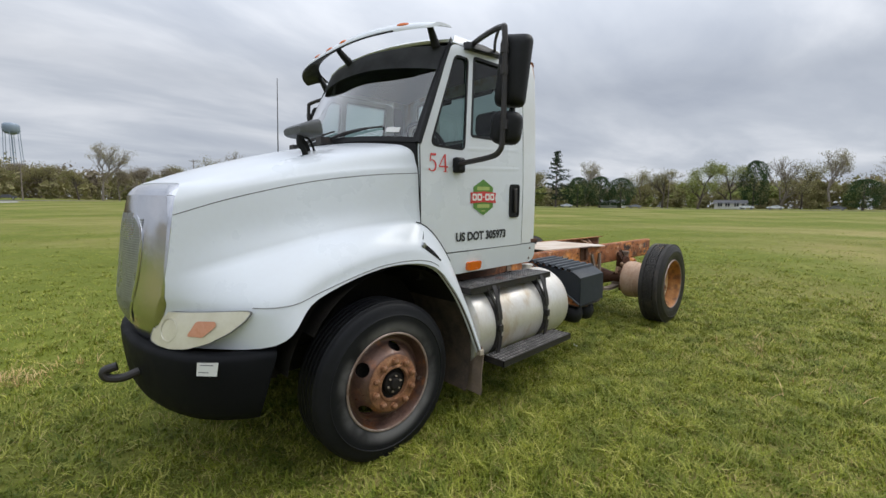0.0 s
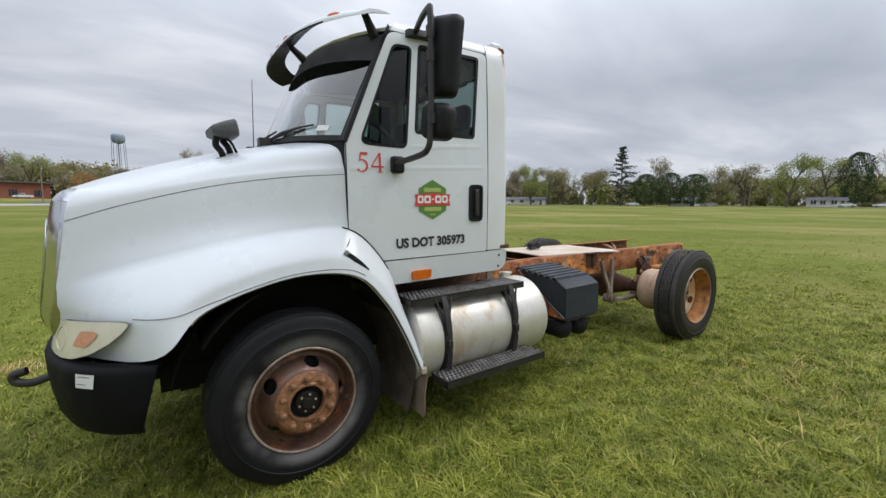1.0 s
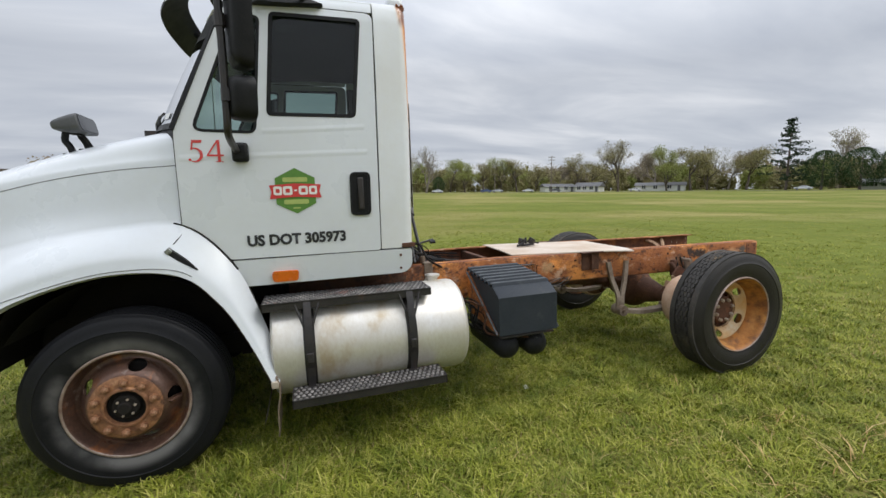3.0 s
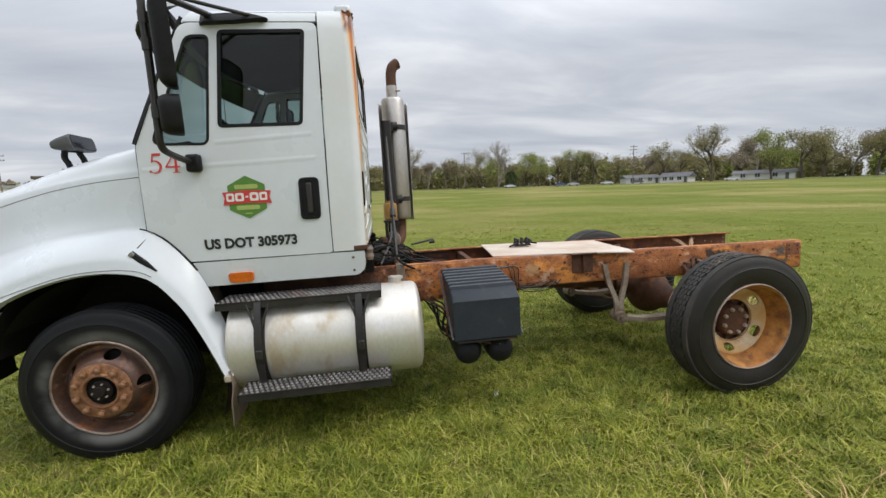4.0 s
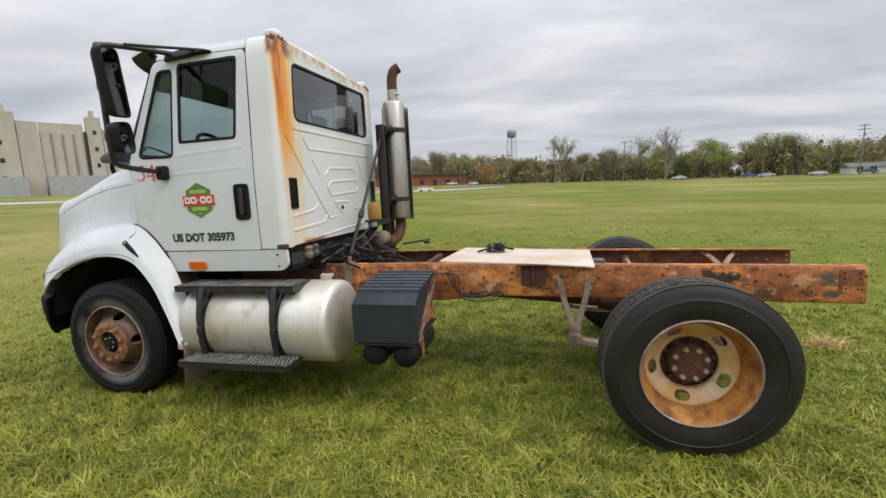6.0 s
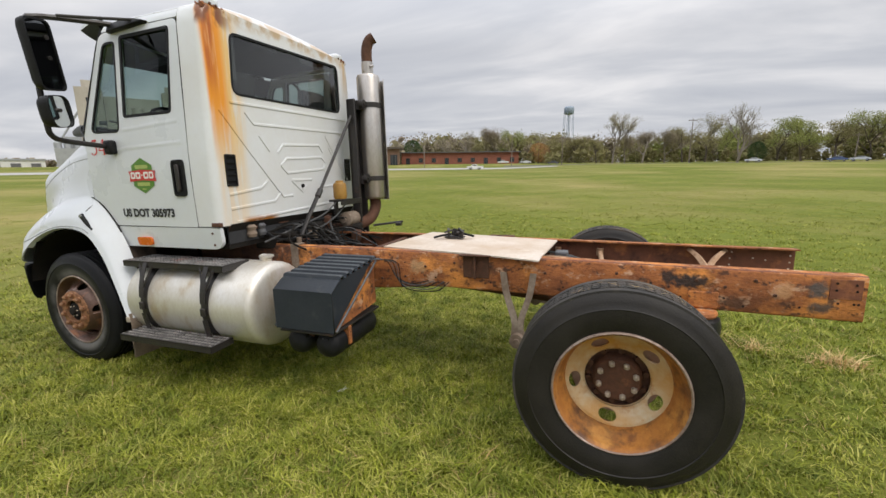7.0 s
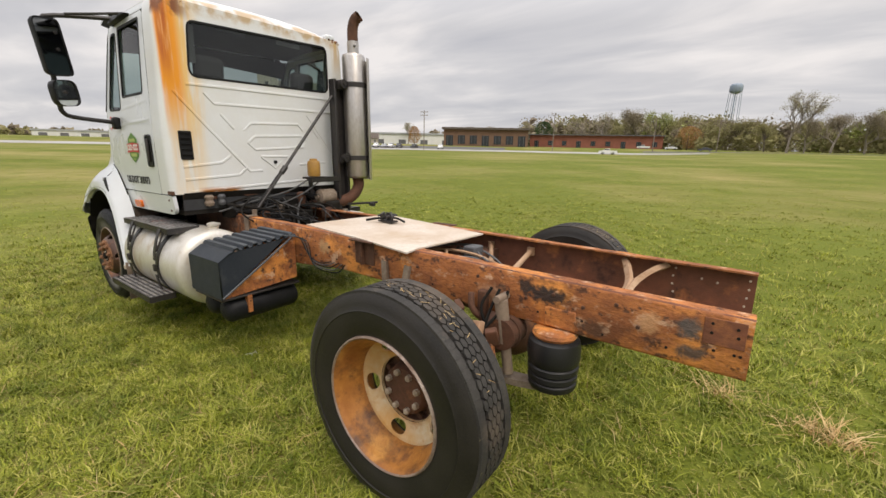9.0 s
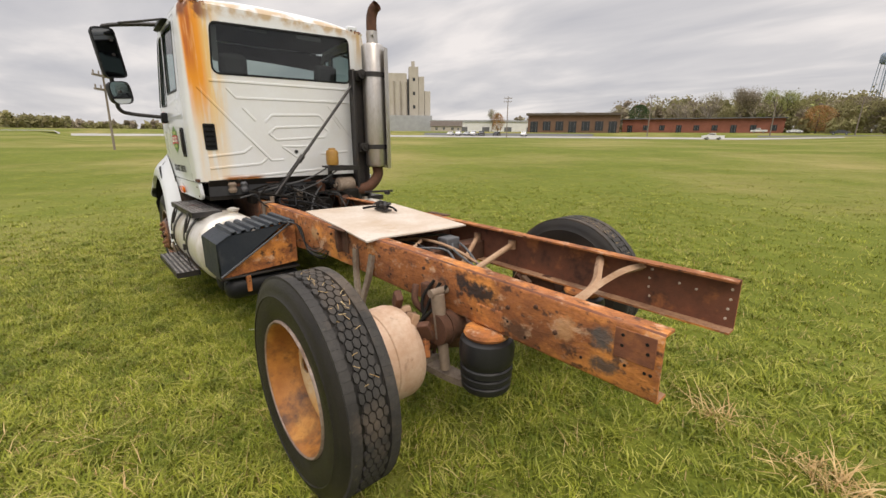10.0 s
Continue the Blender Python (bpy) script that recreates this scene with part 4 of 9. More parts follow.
# ---- roof ----
def roof_point(u, v):
    """u: 0 at the windshield, 1 at the back; v: -1 to 1 across."""
    edge_w = 0.893
    y = v * edge_w
    rise = (1 - abs(v) ** 3.2)
    x0 = lerp(0.42, 0.70, abs(v) ** 2.2)
    x = lerp(x0, BACK_X + 0.015, u)
    z = 2.755 + 0.105 * rise
    z -= 0.125 * (1 - min(u / 0.34, 1)) ** 2 * (0.25 + 0.75 * rise)
    z -= 0.10 * max(0, (u - 0.90) / 0.10) ** 2 * rise
    return Vector((x, y, z))


bm = bmesh.new()
us = [0, 0.03, 0.07, 0.12, 0.2, 0.3, 0.4, 0.5, 0.7, 0.85, 0.90, 0.93, 0.96, 0.985, 1.0]
vs_ = [-1, -0.985, -0.96, -0.92, -0.85, -0.7, -0.5, -0.25, 0, 0.25, 0.5, 0.7, 0.85, 0.92, 0.96, 0.985, 1]
sheet(bm, [[roof_point(u, v) for v in vs_] for u in us])
roof = part("roof", bm, rust_paint, truck, "white cab roof with rusty rear edge", angle=60, solid=0.02)
for y in (-0.80, 0.78):
    bm = bmesh.new()
    m = pose(0, 0, 0, 0, 0, 0)
    box(bm, 1.60, 1.712, y - 0.06, y + 0.06, 2.755, 2.825)
    corner = part("roof_corner_block", bm, white_paint, roof, bevel=0.022)
    for k in (-0.025, 0.025):
        bm = bmesh.new()
        bmesh.ops.create_icosphere(bm, subdivisions=1, radius=0.012, matrix=Matrix.Translation((1.712, y + k, 2.772)))
        part("rusted_bolt", bm, rust_dark, corner)

# flaking rust along the roof's rear edge
rngr = random.Random(14)
for y0, y1, n in ((-0.90, -0.70, 60), (0.70, 0.87, 30)):
    bm = bmesh.new()
    for k in range(n):
        y = rngr.uniform(y0, y1)
        p = roof_point(1.0, y / 0.893) + Vector((rngr.uniform(-0.05, 0.004), 0, rngr.uniform(-0.004, 0.012)))
        r = rngr.uniform(0.005, 0.014)
        m = Matrix.Translation(p) @ pose(0, 0, 0, rngr.uniform(0, 90), rngr.uniform(0, 90), rngr.uniform(0, 90)) @ Matrix.Diagonal((r * 1.5, r, r * 0.5, 1))
        bmesh.ops.create_icosphere(bm, subdivisions=1, radius=1, matrix=m)
    cr = part("rust_flakes", bm, roof_rust, roof, "flaking brown rust", shade=False)
    cr["kind"] = "stuff"

# ---- windshield ----
def shield(u, v, h=0.0):
    """u: -1 to 1 across, v: 0 bottom to 1 top."""
    b = Vector((lerp(0.075, 0.340, abs(u) ** 2.3), 0.926 * u, lerp(2.015, 1.965, abs(u) ** 2)))
    t = Vector((lerp(0.430, 0.685, abs(u) ** 2.3), 0.895 * u, lerp(2.725, 2.670, abs(u) ** 2)))
    p = b.lerp(t, v)
    bow = 0.008 * math.sin(math.pi * min(max(v, 0), 1))
    return p + Vector((-bow - h * 0.9, 0, h * 0.42))


bm = bmesh.new()
sheet(bm, [[shield(-1 + i / 12, k / 8) for i in range(25)] for k in range(9)])
ws = part("windshield", bm, shield_glass, truck, "curved tinted windshield with a black border")
ws.visible_shadow = False


def shield_band(pts_a, pts_b, name, mat, lift):
    bm = bmesh.new()
    sheet(bm, [[shield(*a, lift) for a in pts_a], [shield(*b, lift) for b in pts_b]])
    return part(name, bm, mat, ws)


for s in (-1, 1):
    shield_band([(s * 1.0, k / 10) for k in range(11)], [(s * 0.965, k / 10) for k in range(11)], "side_border", black_plastic, 0.004)
shield_band([(-1 + k / 12, 0.0) for k in range(25)], [(-1 + k / 12, 0.05) for k in range(25)], "lower_border", black_plastic, 0.0045)
# opaque dark band paints the visor's reflection onto the upper glass
shield_band([(-1 + k / 12, 1.0) for k in range(25)], [(-1 + k / 12, lerp(0.79, 0.74, abs(-1 + k / 12) ** 2)) for k in range(25)], "shade_band", interior_dark, 0.005)
bm = bmesh.new()
sheet(bm, [[shield(-0.86 + 0.10 * i, 0.09 + 0.05 * k, 0.006) for i in range(2)] for k in range(2)])
st = part("windshield_sticker", bm, paper, ws, "small white paper sticker", shade=False)
# pillars beside the windshield
for s in (-1, 1):
    bm = bmesh.new()
    rows = []
    for k in range(13):
        v = k / 12
        a = shield(s * 1.0, v, 0.002)
        z = lerp(1.955, 2.72, v)
        q = Vector((lerp(0.345, 0.690, v), s * (half_width(z) - 0.012), z))
        rows.append([a, a.lerp(q, 0.5) + Vector((-0.008, s * 0.006, 0)), q])
    sheet(bm, rows)
    part("windshield_pillar", bm, black_plastic, truck, solid=0.02 * (1 if s > 0 else -1))
    bm = bmesh.new()
    rows = []
    for k in range(13):
        v = k / 12
        rows.append([shield(s * 1.0, v, 0.006), shield(s * 0.985, v, 0.010), shield(s * 0.965, v, 0.004)])
    sheet(bm, rows)
    part("pillar_seal", bm, black_plastic, truck)

# firewall and cowl close the cab towards the engine
bm = bmesh.new()
box(bm, 0.36, 0.385, -0.90, 0.90, 1.03, 1.97)
part("firewall", bm, grime_shade, truck)
bm = bmesh.new()
us_ = [k / 12 - 1 for k in range(25)]
sheet(bm, [[shield(u, 0.02, -0.004) for u in us_], [shield(u, 0.0, -0.004) + Vector((-0.005, 0, -0.03)) for u in us_], [shield(u, 0.0) + Vector((0.01, 0, -0.35)) for u in us_]])
part("cowl", bm, black_plastic, truck, "black plastic windshield cowl")

# ---- sun visor over the windshield ----
def visor_point(u, k):
    """u: -1 to 1 across; k runs from the front lower edge over the top to the rear edge and back underneath."""
    a = abs(u)
    lead = Vector((lerp(0.195, 0.475, a ** 2.8), 0.925 * math.copysign(a ** 0.92, u), 2.732 - 0.012 * (1 - a ** 4)))
    rear = Vector((lerp(0.46, 0.70, a ** 3.2), 0.90 * u, lerp(2.895, 2.795, a ** 3)))
    rear = lead.lerp(rear, lerp(0.60, 1.0, a ** 5))
    d = rear - lead
    up = Vector((-d.z, 0, d.x)).normalized() if d.length > 1e-6 else Vector((0, 0, 1))
    f, h = ((0, 0), (0.02, 0.012), (0.12, 0.026), (0.35, 0.036), (0.65, 0.030), (0.9, 0.014), (1.0, 0.0), (0.8, 0.006), (0.4, 0.012), (0.12, 0.004), (0, 0))[k]
    return lead + d * f + up * h


bm = bmesh.new()
n_u = 33
grid = [[visor_point(-1 + 2 * i / (n_u - 1), k) for k in range(11)] for i in range(n_u)]
sheet(bm, grid)
for end in (grid[0], grid[-1]):
    bm.faces.new([bm.verts.new(p) for p in end[:-1]])
bmesh.ops.remove_doubles(bm, verts=bm.verts, dist=1e-4)
visor = part("sun_visor", bm, [white_paint, black_plastic], truck, "white curved sun visor with amber lamps", angle=60)
for f in visor.data.polygons:
    if f.normal.z < -0.15:
        f.material_index = 1
for u in (-0.80, -0.20, 0.0, 0.20, 0.80):
    p, q, s = visor_point(u, 3), visor_point(u, 2), visor_point(u + 0.02, 3)
    nrm = (q - p).cross(s - p).normalized()
    nrm = nrm if nrm.z > 0 else -nrm
    bm = bmesh.new()
    bmesh.ops.create_uvsphere(bm, u_segments=14, v_segments=8, radius=1,
                              matrix=Matrix.Translation(p.lerp(q, 0.4)) @ nrm.to_track_quat("Z", "X").to_matrix().to_4x4() @ Matrix.Diagonal((0.018, 0.045, 0.010, 1)))
    part("amber_lamp", bm, orange_lens, visor, "amber clearance lamp")
for u in (-0.90, 0.04, 0.90):
    bm = bmesh.new()
    a, b = visor_point(u, 7), shield(u, 0.99, 0.0)
    rod(bm, a, b, 0.022, 0.034, seg=10)
    part("visor_bracket", bm, black_plastic, visor)

# ---- door mirrors ----
def door_mirror(s):
    bm = bmesh.new()
    y = lambda v: s * abs(v)
    arm = spline([(0.875, y(0.92), 2.715), (0.78, y(1.14), 2.70), (0.705, y(1.34), 2.672), (0.690, y(1.378), 2.62), (0.690, y(1.378), 2.3), (0.682, y(1.37), 1.98), (0.676, y(1.35), 1.895), (0.672, y(1.27), 1.862), (0.66, y(1.0), 1.838)], 44)
    tube(bm, arm, 0.019)
    mirror = part("mirror_arm", bm, black_steel, truck, "black tubular mirror arm")
    bm = bmesh.new()
    tube(bm, spline([(1.12, y(0.935), 2.715), (0.93, y(1.10), 2.705), (0.78, y(1.25), 2.695)], 14), 0.011)
    part("stay", bm, black_steel, mirror)
    bm = bmesh.new()
    loop = [(0.79, 2.665), (0.80, 2.72), (0.95, 2.735), (1.15, 2.72), (1.20, 2.705), (1.19, 2.69), (1.0, 2.675)]
    rows = []
    for h, g in ((-0.01, 1.0), (0.03, 0.96), (0.05, 0.8)):
        cx, cz = 1.0, 2.70
        rows.append([Vector((cx + (a - cx) * g, s * (half_width(b) + h), cz + (b - cz) * g)) for a, b in loop + loop[:1]])
    vs = sheet(bm, rows)
    bm.faces.new(vs[-1][:-1])
    part("upper_mount", bm, black_plastic, mirror, angle=60)
    bm = bmesh.new()
    hw = half_width(1.83)
    box(bm, 0.632, 0.720, min(s * (hw - 0.005), s * (hw + 0.055)), max(s * (hw - 0.005), s * (hw + 0.055)), 1.775, 1.885)
    part("lower_mount", bm, black_plastic, mirror, bevel=0.018)
    # heads: rounded shells, glass to the rear
    def head(name, x, yc, z0, z1, w, depth, toe, roundness, label, lean=7.0):
        h = (z1 - z0) / 2
        base = pose(x, s * yc, (z0 + z1) / 2, -s * lean, 2.5, 0) @ pose(0, 0, 0, 0, 0, -s * toe)
        loop = rounded([(-w / 2, -h), (w / 2, -h), (w / 2, h), (-w / 2, h)], roundness, 6)
        bm = bmesh.new()
        rings = []
        for dx, g in ((0.0, 1.0), (-0.25, 1.0), (-0.65, 0.93), (-0.9, 0.75), (-1.0, 0.5)):
            rings.append([bm.verts.new(base @ Vector((dx * depth, p[0] * lerp(1, g, 1.0), p[1] * lerp(1, g, 0.6)))) for p in loop])
        k = len(loop)
        for a, b in zip(rings, rings[1:]):
            for i in range(k):
                bm.faces.new((a[i], a[(i + 1) % k], b[(i + 1) % k], b[i]))
        bm.faces.new(rings[-1])
        rim_in = [bm.verts.new(base @ Vector((0.0, p[0] * 0.90, p[1] * 0.95))) for p in loop]
        back = [bm.verts.new(base @ Vector((-0.012, p[0] * 0.90, p[1] * 0.95))) for p in loop]
        for a, b in ((rings[0], rim_in), (rim_in, back)):
            for i in range(k):
                bm.faces.new((a[i], a[(i + 1) % k], b[(i + 1) % k], b[i]))
        ob = part(name, bm, black_plastic, mirror, label)
        bm = bmesh.new()
        bm.faces.new([bm.verts.new(base @ Vector((-0.011, p[0] * 0.90, p[1] * 0.95))) for p in loop])
        part("mirror_pane", bm, mirror_glass if roundness > 0.06 else mirror_dark, ob, "mirror glass", shade=False)

    head("mirror_head", 0.805, 1.365, 2.185, 2.635, 0.205, 0.085, 22, 0.05, "tall black mirror head")
    head("spot_mirror", 0.785, 1.325, 1.945, 2.160, 0.205, 0.10, 27, 0.07, "small convex mirror head")
    for z in (2.40, 2.06, 2.53):
        bm = bmesh.new()
        rod(bm, (0.69, s * 1.376, z), (0.79, s * 1.33, z), 0.014)
        rod(bm, (0.69, s * 1.376, z - 0.03), (0.69, s * 1.376, z + 0.03), 0.026)
        part("clamp", bm, black_steel, mirror)


for s in (-1, 1):
    door_mirror(s)

# ---- hood and front fenders in one moulding ----
def nose_x(y, z):
    x0 = -1.16 - 0.055 * smooth(0.80, 1.0, z) + 0.075 * max(0.0, z - 1.05) / 0.55
    return x0 + 0.30 * y * y + 0.14 * y ** 4


UP = [  # from the centre line outwards: nose, three stations, cowl
    [(-1.080, 0.000, 1.693), (-0.800, 0.000, 1.795), (-0.420, 0.000, 1.905), (-0.100, 0.000, 1.975), (0.100, 0.000, 2.012)],
    [(-1.042, 0.240, 1.693), (-0.790, 0.260, 1.785), (-0.410, 0.300, 1.895), (-0.090, 0.340, 1.965), (0.140, 0.380, 2.005)],
    [(-0.980, 0.460, 1.686), (-0.750, 0.500, 1.745), (-0.380, 0.570, 1.850), (-0.040, 0.650, 1.925), (0.245, 0.720, 1.975)],
    [(-0.978, 0.545, 1.668), (-0.730, 0.600, 1.710), (-0.360, 0.690, 1.808), (-0.010, 0.790, 1.882), (0.315, 0.872, 1.935)],
    [(-1.010, 0.585, 1.602), (-0.740, 0.648, 1.672), (-0.360, 0.745, 1.748), (0.000, 0.845, 1.800), (0.328, 0.918, 1.828)],
    [(-1.028, 0.596, 1.516), (-0.750, 0.667, 1.604), (-0.360, 0.765, 1.694), (0.000, 0.865, 1.742), (0.332, 0.932, 1.764)],
    [(-1.060, 0.600, 1.320), (-0.750, 0.690, 1.410), (-0.350, 0.800, 1.490), (0.000, 0.885, 1.540), (0.335, 0.942, 1.555)],
]
LOW = [  # the last line above, carried on round the wheel arch to the fender's rear tip
    [(-1.085, 0.600, 1.190), (-0.720, 0.740, 1.290), (-0.340, 0.850, 1.380), (0.000, 0.915, 1.425), (0.335, 0.952, 1.425), (0.575, 0.955, 1.185), (0.700, 0.950, 0.870), (0.815, 0.980, 0.470)],
    [(-1.090, 0.592, 1.095), (-0.720, 0.880, 1.175), (-0.360, 0.960, 1.295), (0.000, 0.998, 1.350), (0.315, 1.000, 1.345), (0.555, 1.010, 1.120), (0.690, 1.020, 0.820), (0.800, 1.050, 0.465)],
    [(-1.085, 0.578, 1.045), (-0.728, 0.975, 1.060), (-0.400, 1.030, 1.190), (-0.020, 1.050, 1.275), (0.300, 1.055, 1.255), (0.530, 1.062, 1.050), (0.665, 1.080, 0.790), (0.785, 1.098, 0.460)],
    [(-1.102, 0.530, 0.935), (-0.716, 1.008, 0.955), (-0.445, 1.042, 1.105), (-0.040, 1.062, 1.225), (0.310, 1.070, 1.195), (0.515, 1.078, 1.005), (0.645, 1.095, 0.765), (0.768, 1.112, 0.455)],
    [(-1.105, 0.460, 0.800), (-0.705, 1.032, 0.852), (-0.475, 1.050, 1.055), (-0.050, 1.068, 1.180), (0.315, 1.078, 1.152), (0.505, 1.085, 0.975), (0.635, 1.102, 0.745), (0.757, 1.118, 0.450)],
]
N_UP, N_LOW = 29, 29 + 21


def hood_lines():
    ups = [spline(l, N_UP) for l in UP]
    lows = [spline(l, N_LOW) for l in LOW]
    return ups, lows


def hood_mesh(s):
    ups, lows = hood_lines()
    ups.append(lows[0][:N_UP])
    # more lines across, so that the form is round
    def finer(lines, n):
        return [spline(c, n) for c in zip(*lines)]
    bm = bmesh.new()
    sheet(bm, [[Vector((p.x, s * p.y, p.z)) for p in row] for row in finer(ups, 43)])
    lowc = finer(lows, 17)
    vs = sheet(bm, [[Vector((p.x, s * p.y, p.z)) for p in row] for row in lowc])
    # the lip turns in under the fender's edge
    lip = [row[-1] for row in lowc][12:]
    sheet(bm, [[Vector((p.x, s * p.y, p.z)) for p in lip], [Vector((p.x * 0.985 + 0.002, s * (p.y - 0.035), p.z - 0.012)) for p in lip]])
    bmesh.ops.remove_doubles(bm, verts=bm.verts, dist=1e-4)
    return bm


hood_bm = hood_mesh(-1)
other = hood_mesh(1)
tmp = bpy.data.meshes.new("half")
other.to_mesh(tmp)
other.free()
hood_bm.from_mesh(tmp)
bpy.data.meshes.remove(tmp)
bmesh.ops.remove_doubles(hood_bm, verts=hood_bm.verts, dist=1e-4)
hood = part("hood", hood_bm, white_paint, truck, "white moulded hood with flared fenders", angle=50, solid=0.012)


def line_strip(name, pts, nrm_fn, width, mat, parent, lift=0.003):
    """A thin dark line along pts on the bodywork, for seams and the crease."""
    bm = bmesh.new()
    rows = [[], [], []]
    for i, p in enumerate(pts):
        d = (pts[min(i + 1, len(pts) - 1)] - pts[max(i - 1, 0)]).normalized()
        nn = nrm_fn(p)
        side = d.cross(nn).normalized()
        rows[0].append(p + side * width / 2 - nn * 0.002)
        rows[1].append(p + nn * lift)
        rows[2].append(p - side * width / 2 - nn * 0.002)
    sheet(bm, rows)
    return part(name, bm, mat, parent)


def out(s):
    return lambda p: Vector((-0.15, s * 0.95, 0.25)).normalized()


seam_grey = material("seam_grey", (0.20, 0.20, 0.20), 0.6, 0, (0.1, 0.1, 0.1), 8, 0.5, 60, 0.3)
for s in (-1, 1):
    ups, lows = hood_lines()
    crease = [Vector((p.x, s * p.y, p.z)) for p in ups[5]]
    # a narrow grey strip is drawn along the hood's crease
    line_strip("hood_crease", crease, out(s), 0.009, seam_grey, hood, 0.0025)
    low_line = [spline([l[k] for l in lows], 201)[round(lerp(100, 184, smooth(4, 19, k)) - 22 * smooth(22, 30, k))] for k in range(6, 31)]
    arch = [Vector((p.x, s * p.y, p.z)) for p in low_line]
    line_strip("fender_seam", arch, lambda p: Vector((-0.1, s * 0.97, 0.2)).normalized(), 0.007, seam_grey, hood, 0.004)
    # dark gap between the door's lower corner and the fender's tail
    tail = [Vector((p.x, s * p.y, p.z)) for p in lows[0][27:37]]
    line_strip("tail_seam", tail, lambda p: Vector((0, s, 0.15)).normalized(), 0.014, grime_shade, hood, 0.007)
    # dark gap between hood and door
    bm = bmesh.new()
    edge_line = ((1.965, 0.915), (1.85, 0.925), (1.735, 0.935), (1.555, 0.944), (1.43, 0.951), (1.385, 0.953))
    sheet(bm, [[Vector((x, s * (y + dy), z)) for z, y in edge_line] for x, dy in ((0.342, 0.002), (0.334, 0.003), (0.330, -0.004), (0.335, -0.03))])
    part("gap_seal", bm, black_plastic, truck)
    # the gap runs on down to the flat rubber hood latch
    line_strip("gap_seam", [Vector((x, s * y, z)) for x, y, z in ((0.345, 0.955, 1.388), (0.322, 0.985, 1.355), (0.296, 1.012, 1.322))], lambda p: Vector((0, s, 0.45)).normalized(), 0.016, grime_shade, hood, 0.010)
    bm = bmesh.new()
    strap = spline([(0.266, 1.040, 1.296), (0.320, 1.052, 1.252), (0.372, 1.059, 1.211), (0.412, 1.062, 1.176)], 9)
    rows = []
    for i, p in enumerate(strap):
        w, c = lerp(0.018, 0.005, smooth(3, 8, i)), lerp(0.011, 0.004, i / 8)
        rows.append([Vector((p.x + 0.65 * k, s * (p.y + h), p.z + 0.75 * k)) for k, h in ((-w, -0.012), (-w * 0.8, c), (w * 0.8, c), (w, -0.012))])
    sheet(bm, rows)
    latch = part("hood_latch", bm, black_plastic, truck, "black rubber hood latch")
    bm = bmesh.new()
    bmesh.ops.create_cube(bm, size=1, matrix=Matrix.Translation((0.277, s * 1.052, 1.288)) @ Matrix.Rotation(radians(48), 4, "Y") @ Matrix.Diagonal((0.030, 0.012, 0.034, 1)))
    part("latch_clip", bm, grille_metal, latch, bevel=0.005)

# inner wheel wells: arched tubs, coloured near-black to keep them in shade
for s in (-1, 1):
    bm = bmesh.new()
    rows = []
    for k in range(25):
        t = radians(lerp(146, -24, k / 24))
        cx, cz = 0.055, 0.45
        rx_, rz_ = 0.675, 0.715
        rows.append([Vector((cx + rx_ * math.cos(t), s * y, cz + rz_ * math.sin(t))) for y in (1.04, 0.9, 0.7, 0.45)])
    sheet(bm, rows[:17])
    part("wheel_well", bm, grime_shade, truck, "dirty wheel well, coloured near-black for its shade", angle=70)
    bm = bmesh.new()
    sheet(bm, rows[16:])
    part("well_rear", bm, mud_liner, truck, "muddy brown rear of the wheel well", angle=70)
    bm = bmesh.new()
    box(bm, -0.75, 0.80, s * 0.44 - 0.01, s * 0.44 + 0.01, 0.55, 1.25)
    part("engine_side", bm, grime_shade, truck)
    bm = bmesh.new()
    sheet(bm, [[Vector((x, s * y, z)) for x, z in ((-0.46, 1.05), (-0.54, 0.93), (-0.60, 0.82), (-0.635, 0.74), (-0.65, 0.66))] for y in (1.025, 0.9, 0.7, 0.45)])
    part("well_front", bm, grime_shade, truck)
    # muddy liner behind the wheel, close inside the fender's tail
    lows = hood_lines()[1]
    rows = []
    for k in range(30, N_LOW):
        def inward(p, d, y=None):
            v = Vector((-0.02 - p.x, 0, 0.45 - p.z)).normalized() * d
            return Vector((p.x + v.x, s * (p.y if y is None else y), p.z + v.z))
        e = lows[4][k]
        rows.append([inward(e, 0.010, e.y - 0.016), inward(lows[3][k], 0.022), inward(lows[2][k], 0.026), inward(lows[1][k], 0.030), inward(lows[0][k], 0.034), inward(lows[0][k], 0.036, 0.72)])
    bm = bmesh.new()
    sheet(bm, rows)
    part("fender_liner", bm, mud_liner, truck, "muddy brown liner behind the front wheel", angle=60)
    # mud flap behind the front wheel
    bm = bmesh.new()
    pts = spline([(0.775, 0, 0.50), (0.785, 0, 0.32), (0.755, 0, 0.12)], 9)
    sheet(bm, [[Vector((p.x + 0.01 * math.sin(i), s * y, p.z)) for i, p in enumerate(pts)] for y in (1.115, 1.0, 0.84)])
    part("mud_flap", bm, flap_rubber, truck, "brown hanging mud flap", solid=0.008)
    bm = bmesh.new()
    box(bm, 0.742, 0.782, min(s * 1.085, s * 1.125), max(s * 1.085, s * 1.125), 0.432, 0.475)
    part("flap_clip", bm, lug_metal, truck, bevel=0.005)
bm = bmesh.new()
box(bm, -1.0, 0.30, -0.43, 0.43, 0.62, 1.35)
part("engine_block", bm, grime_shade, truck, "dark engine bay filled by the motor", bevel=0.04)
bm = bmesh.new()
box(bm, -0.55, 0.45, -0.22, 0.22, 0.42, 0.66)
part("oil_pan", bm, grime_shade, truck, "dark oil pan under the engine", bevel=0.05)
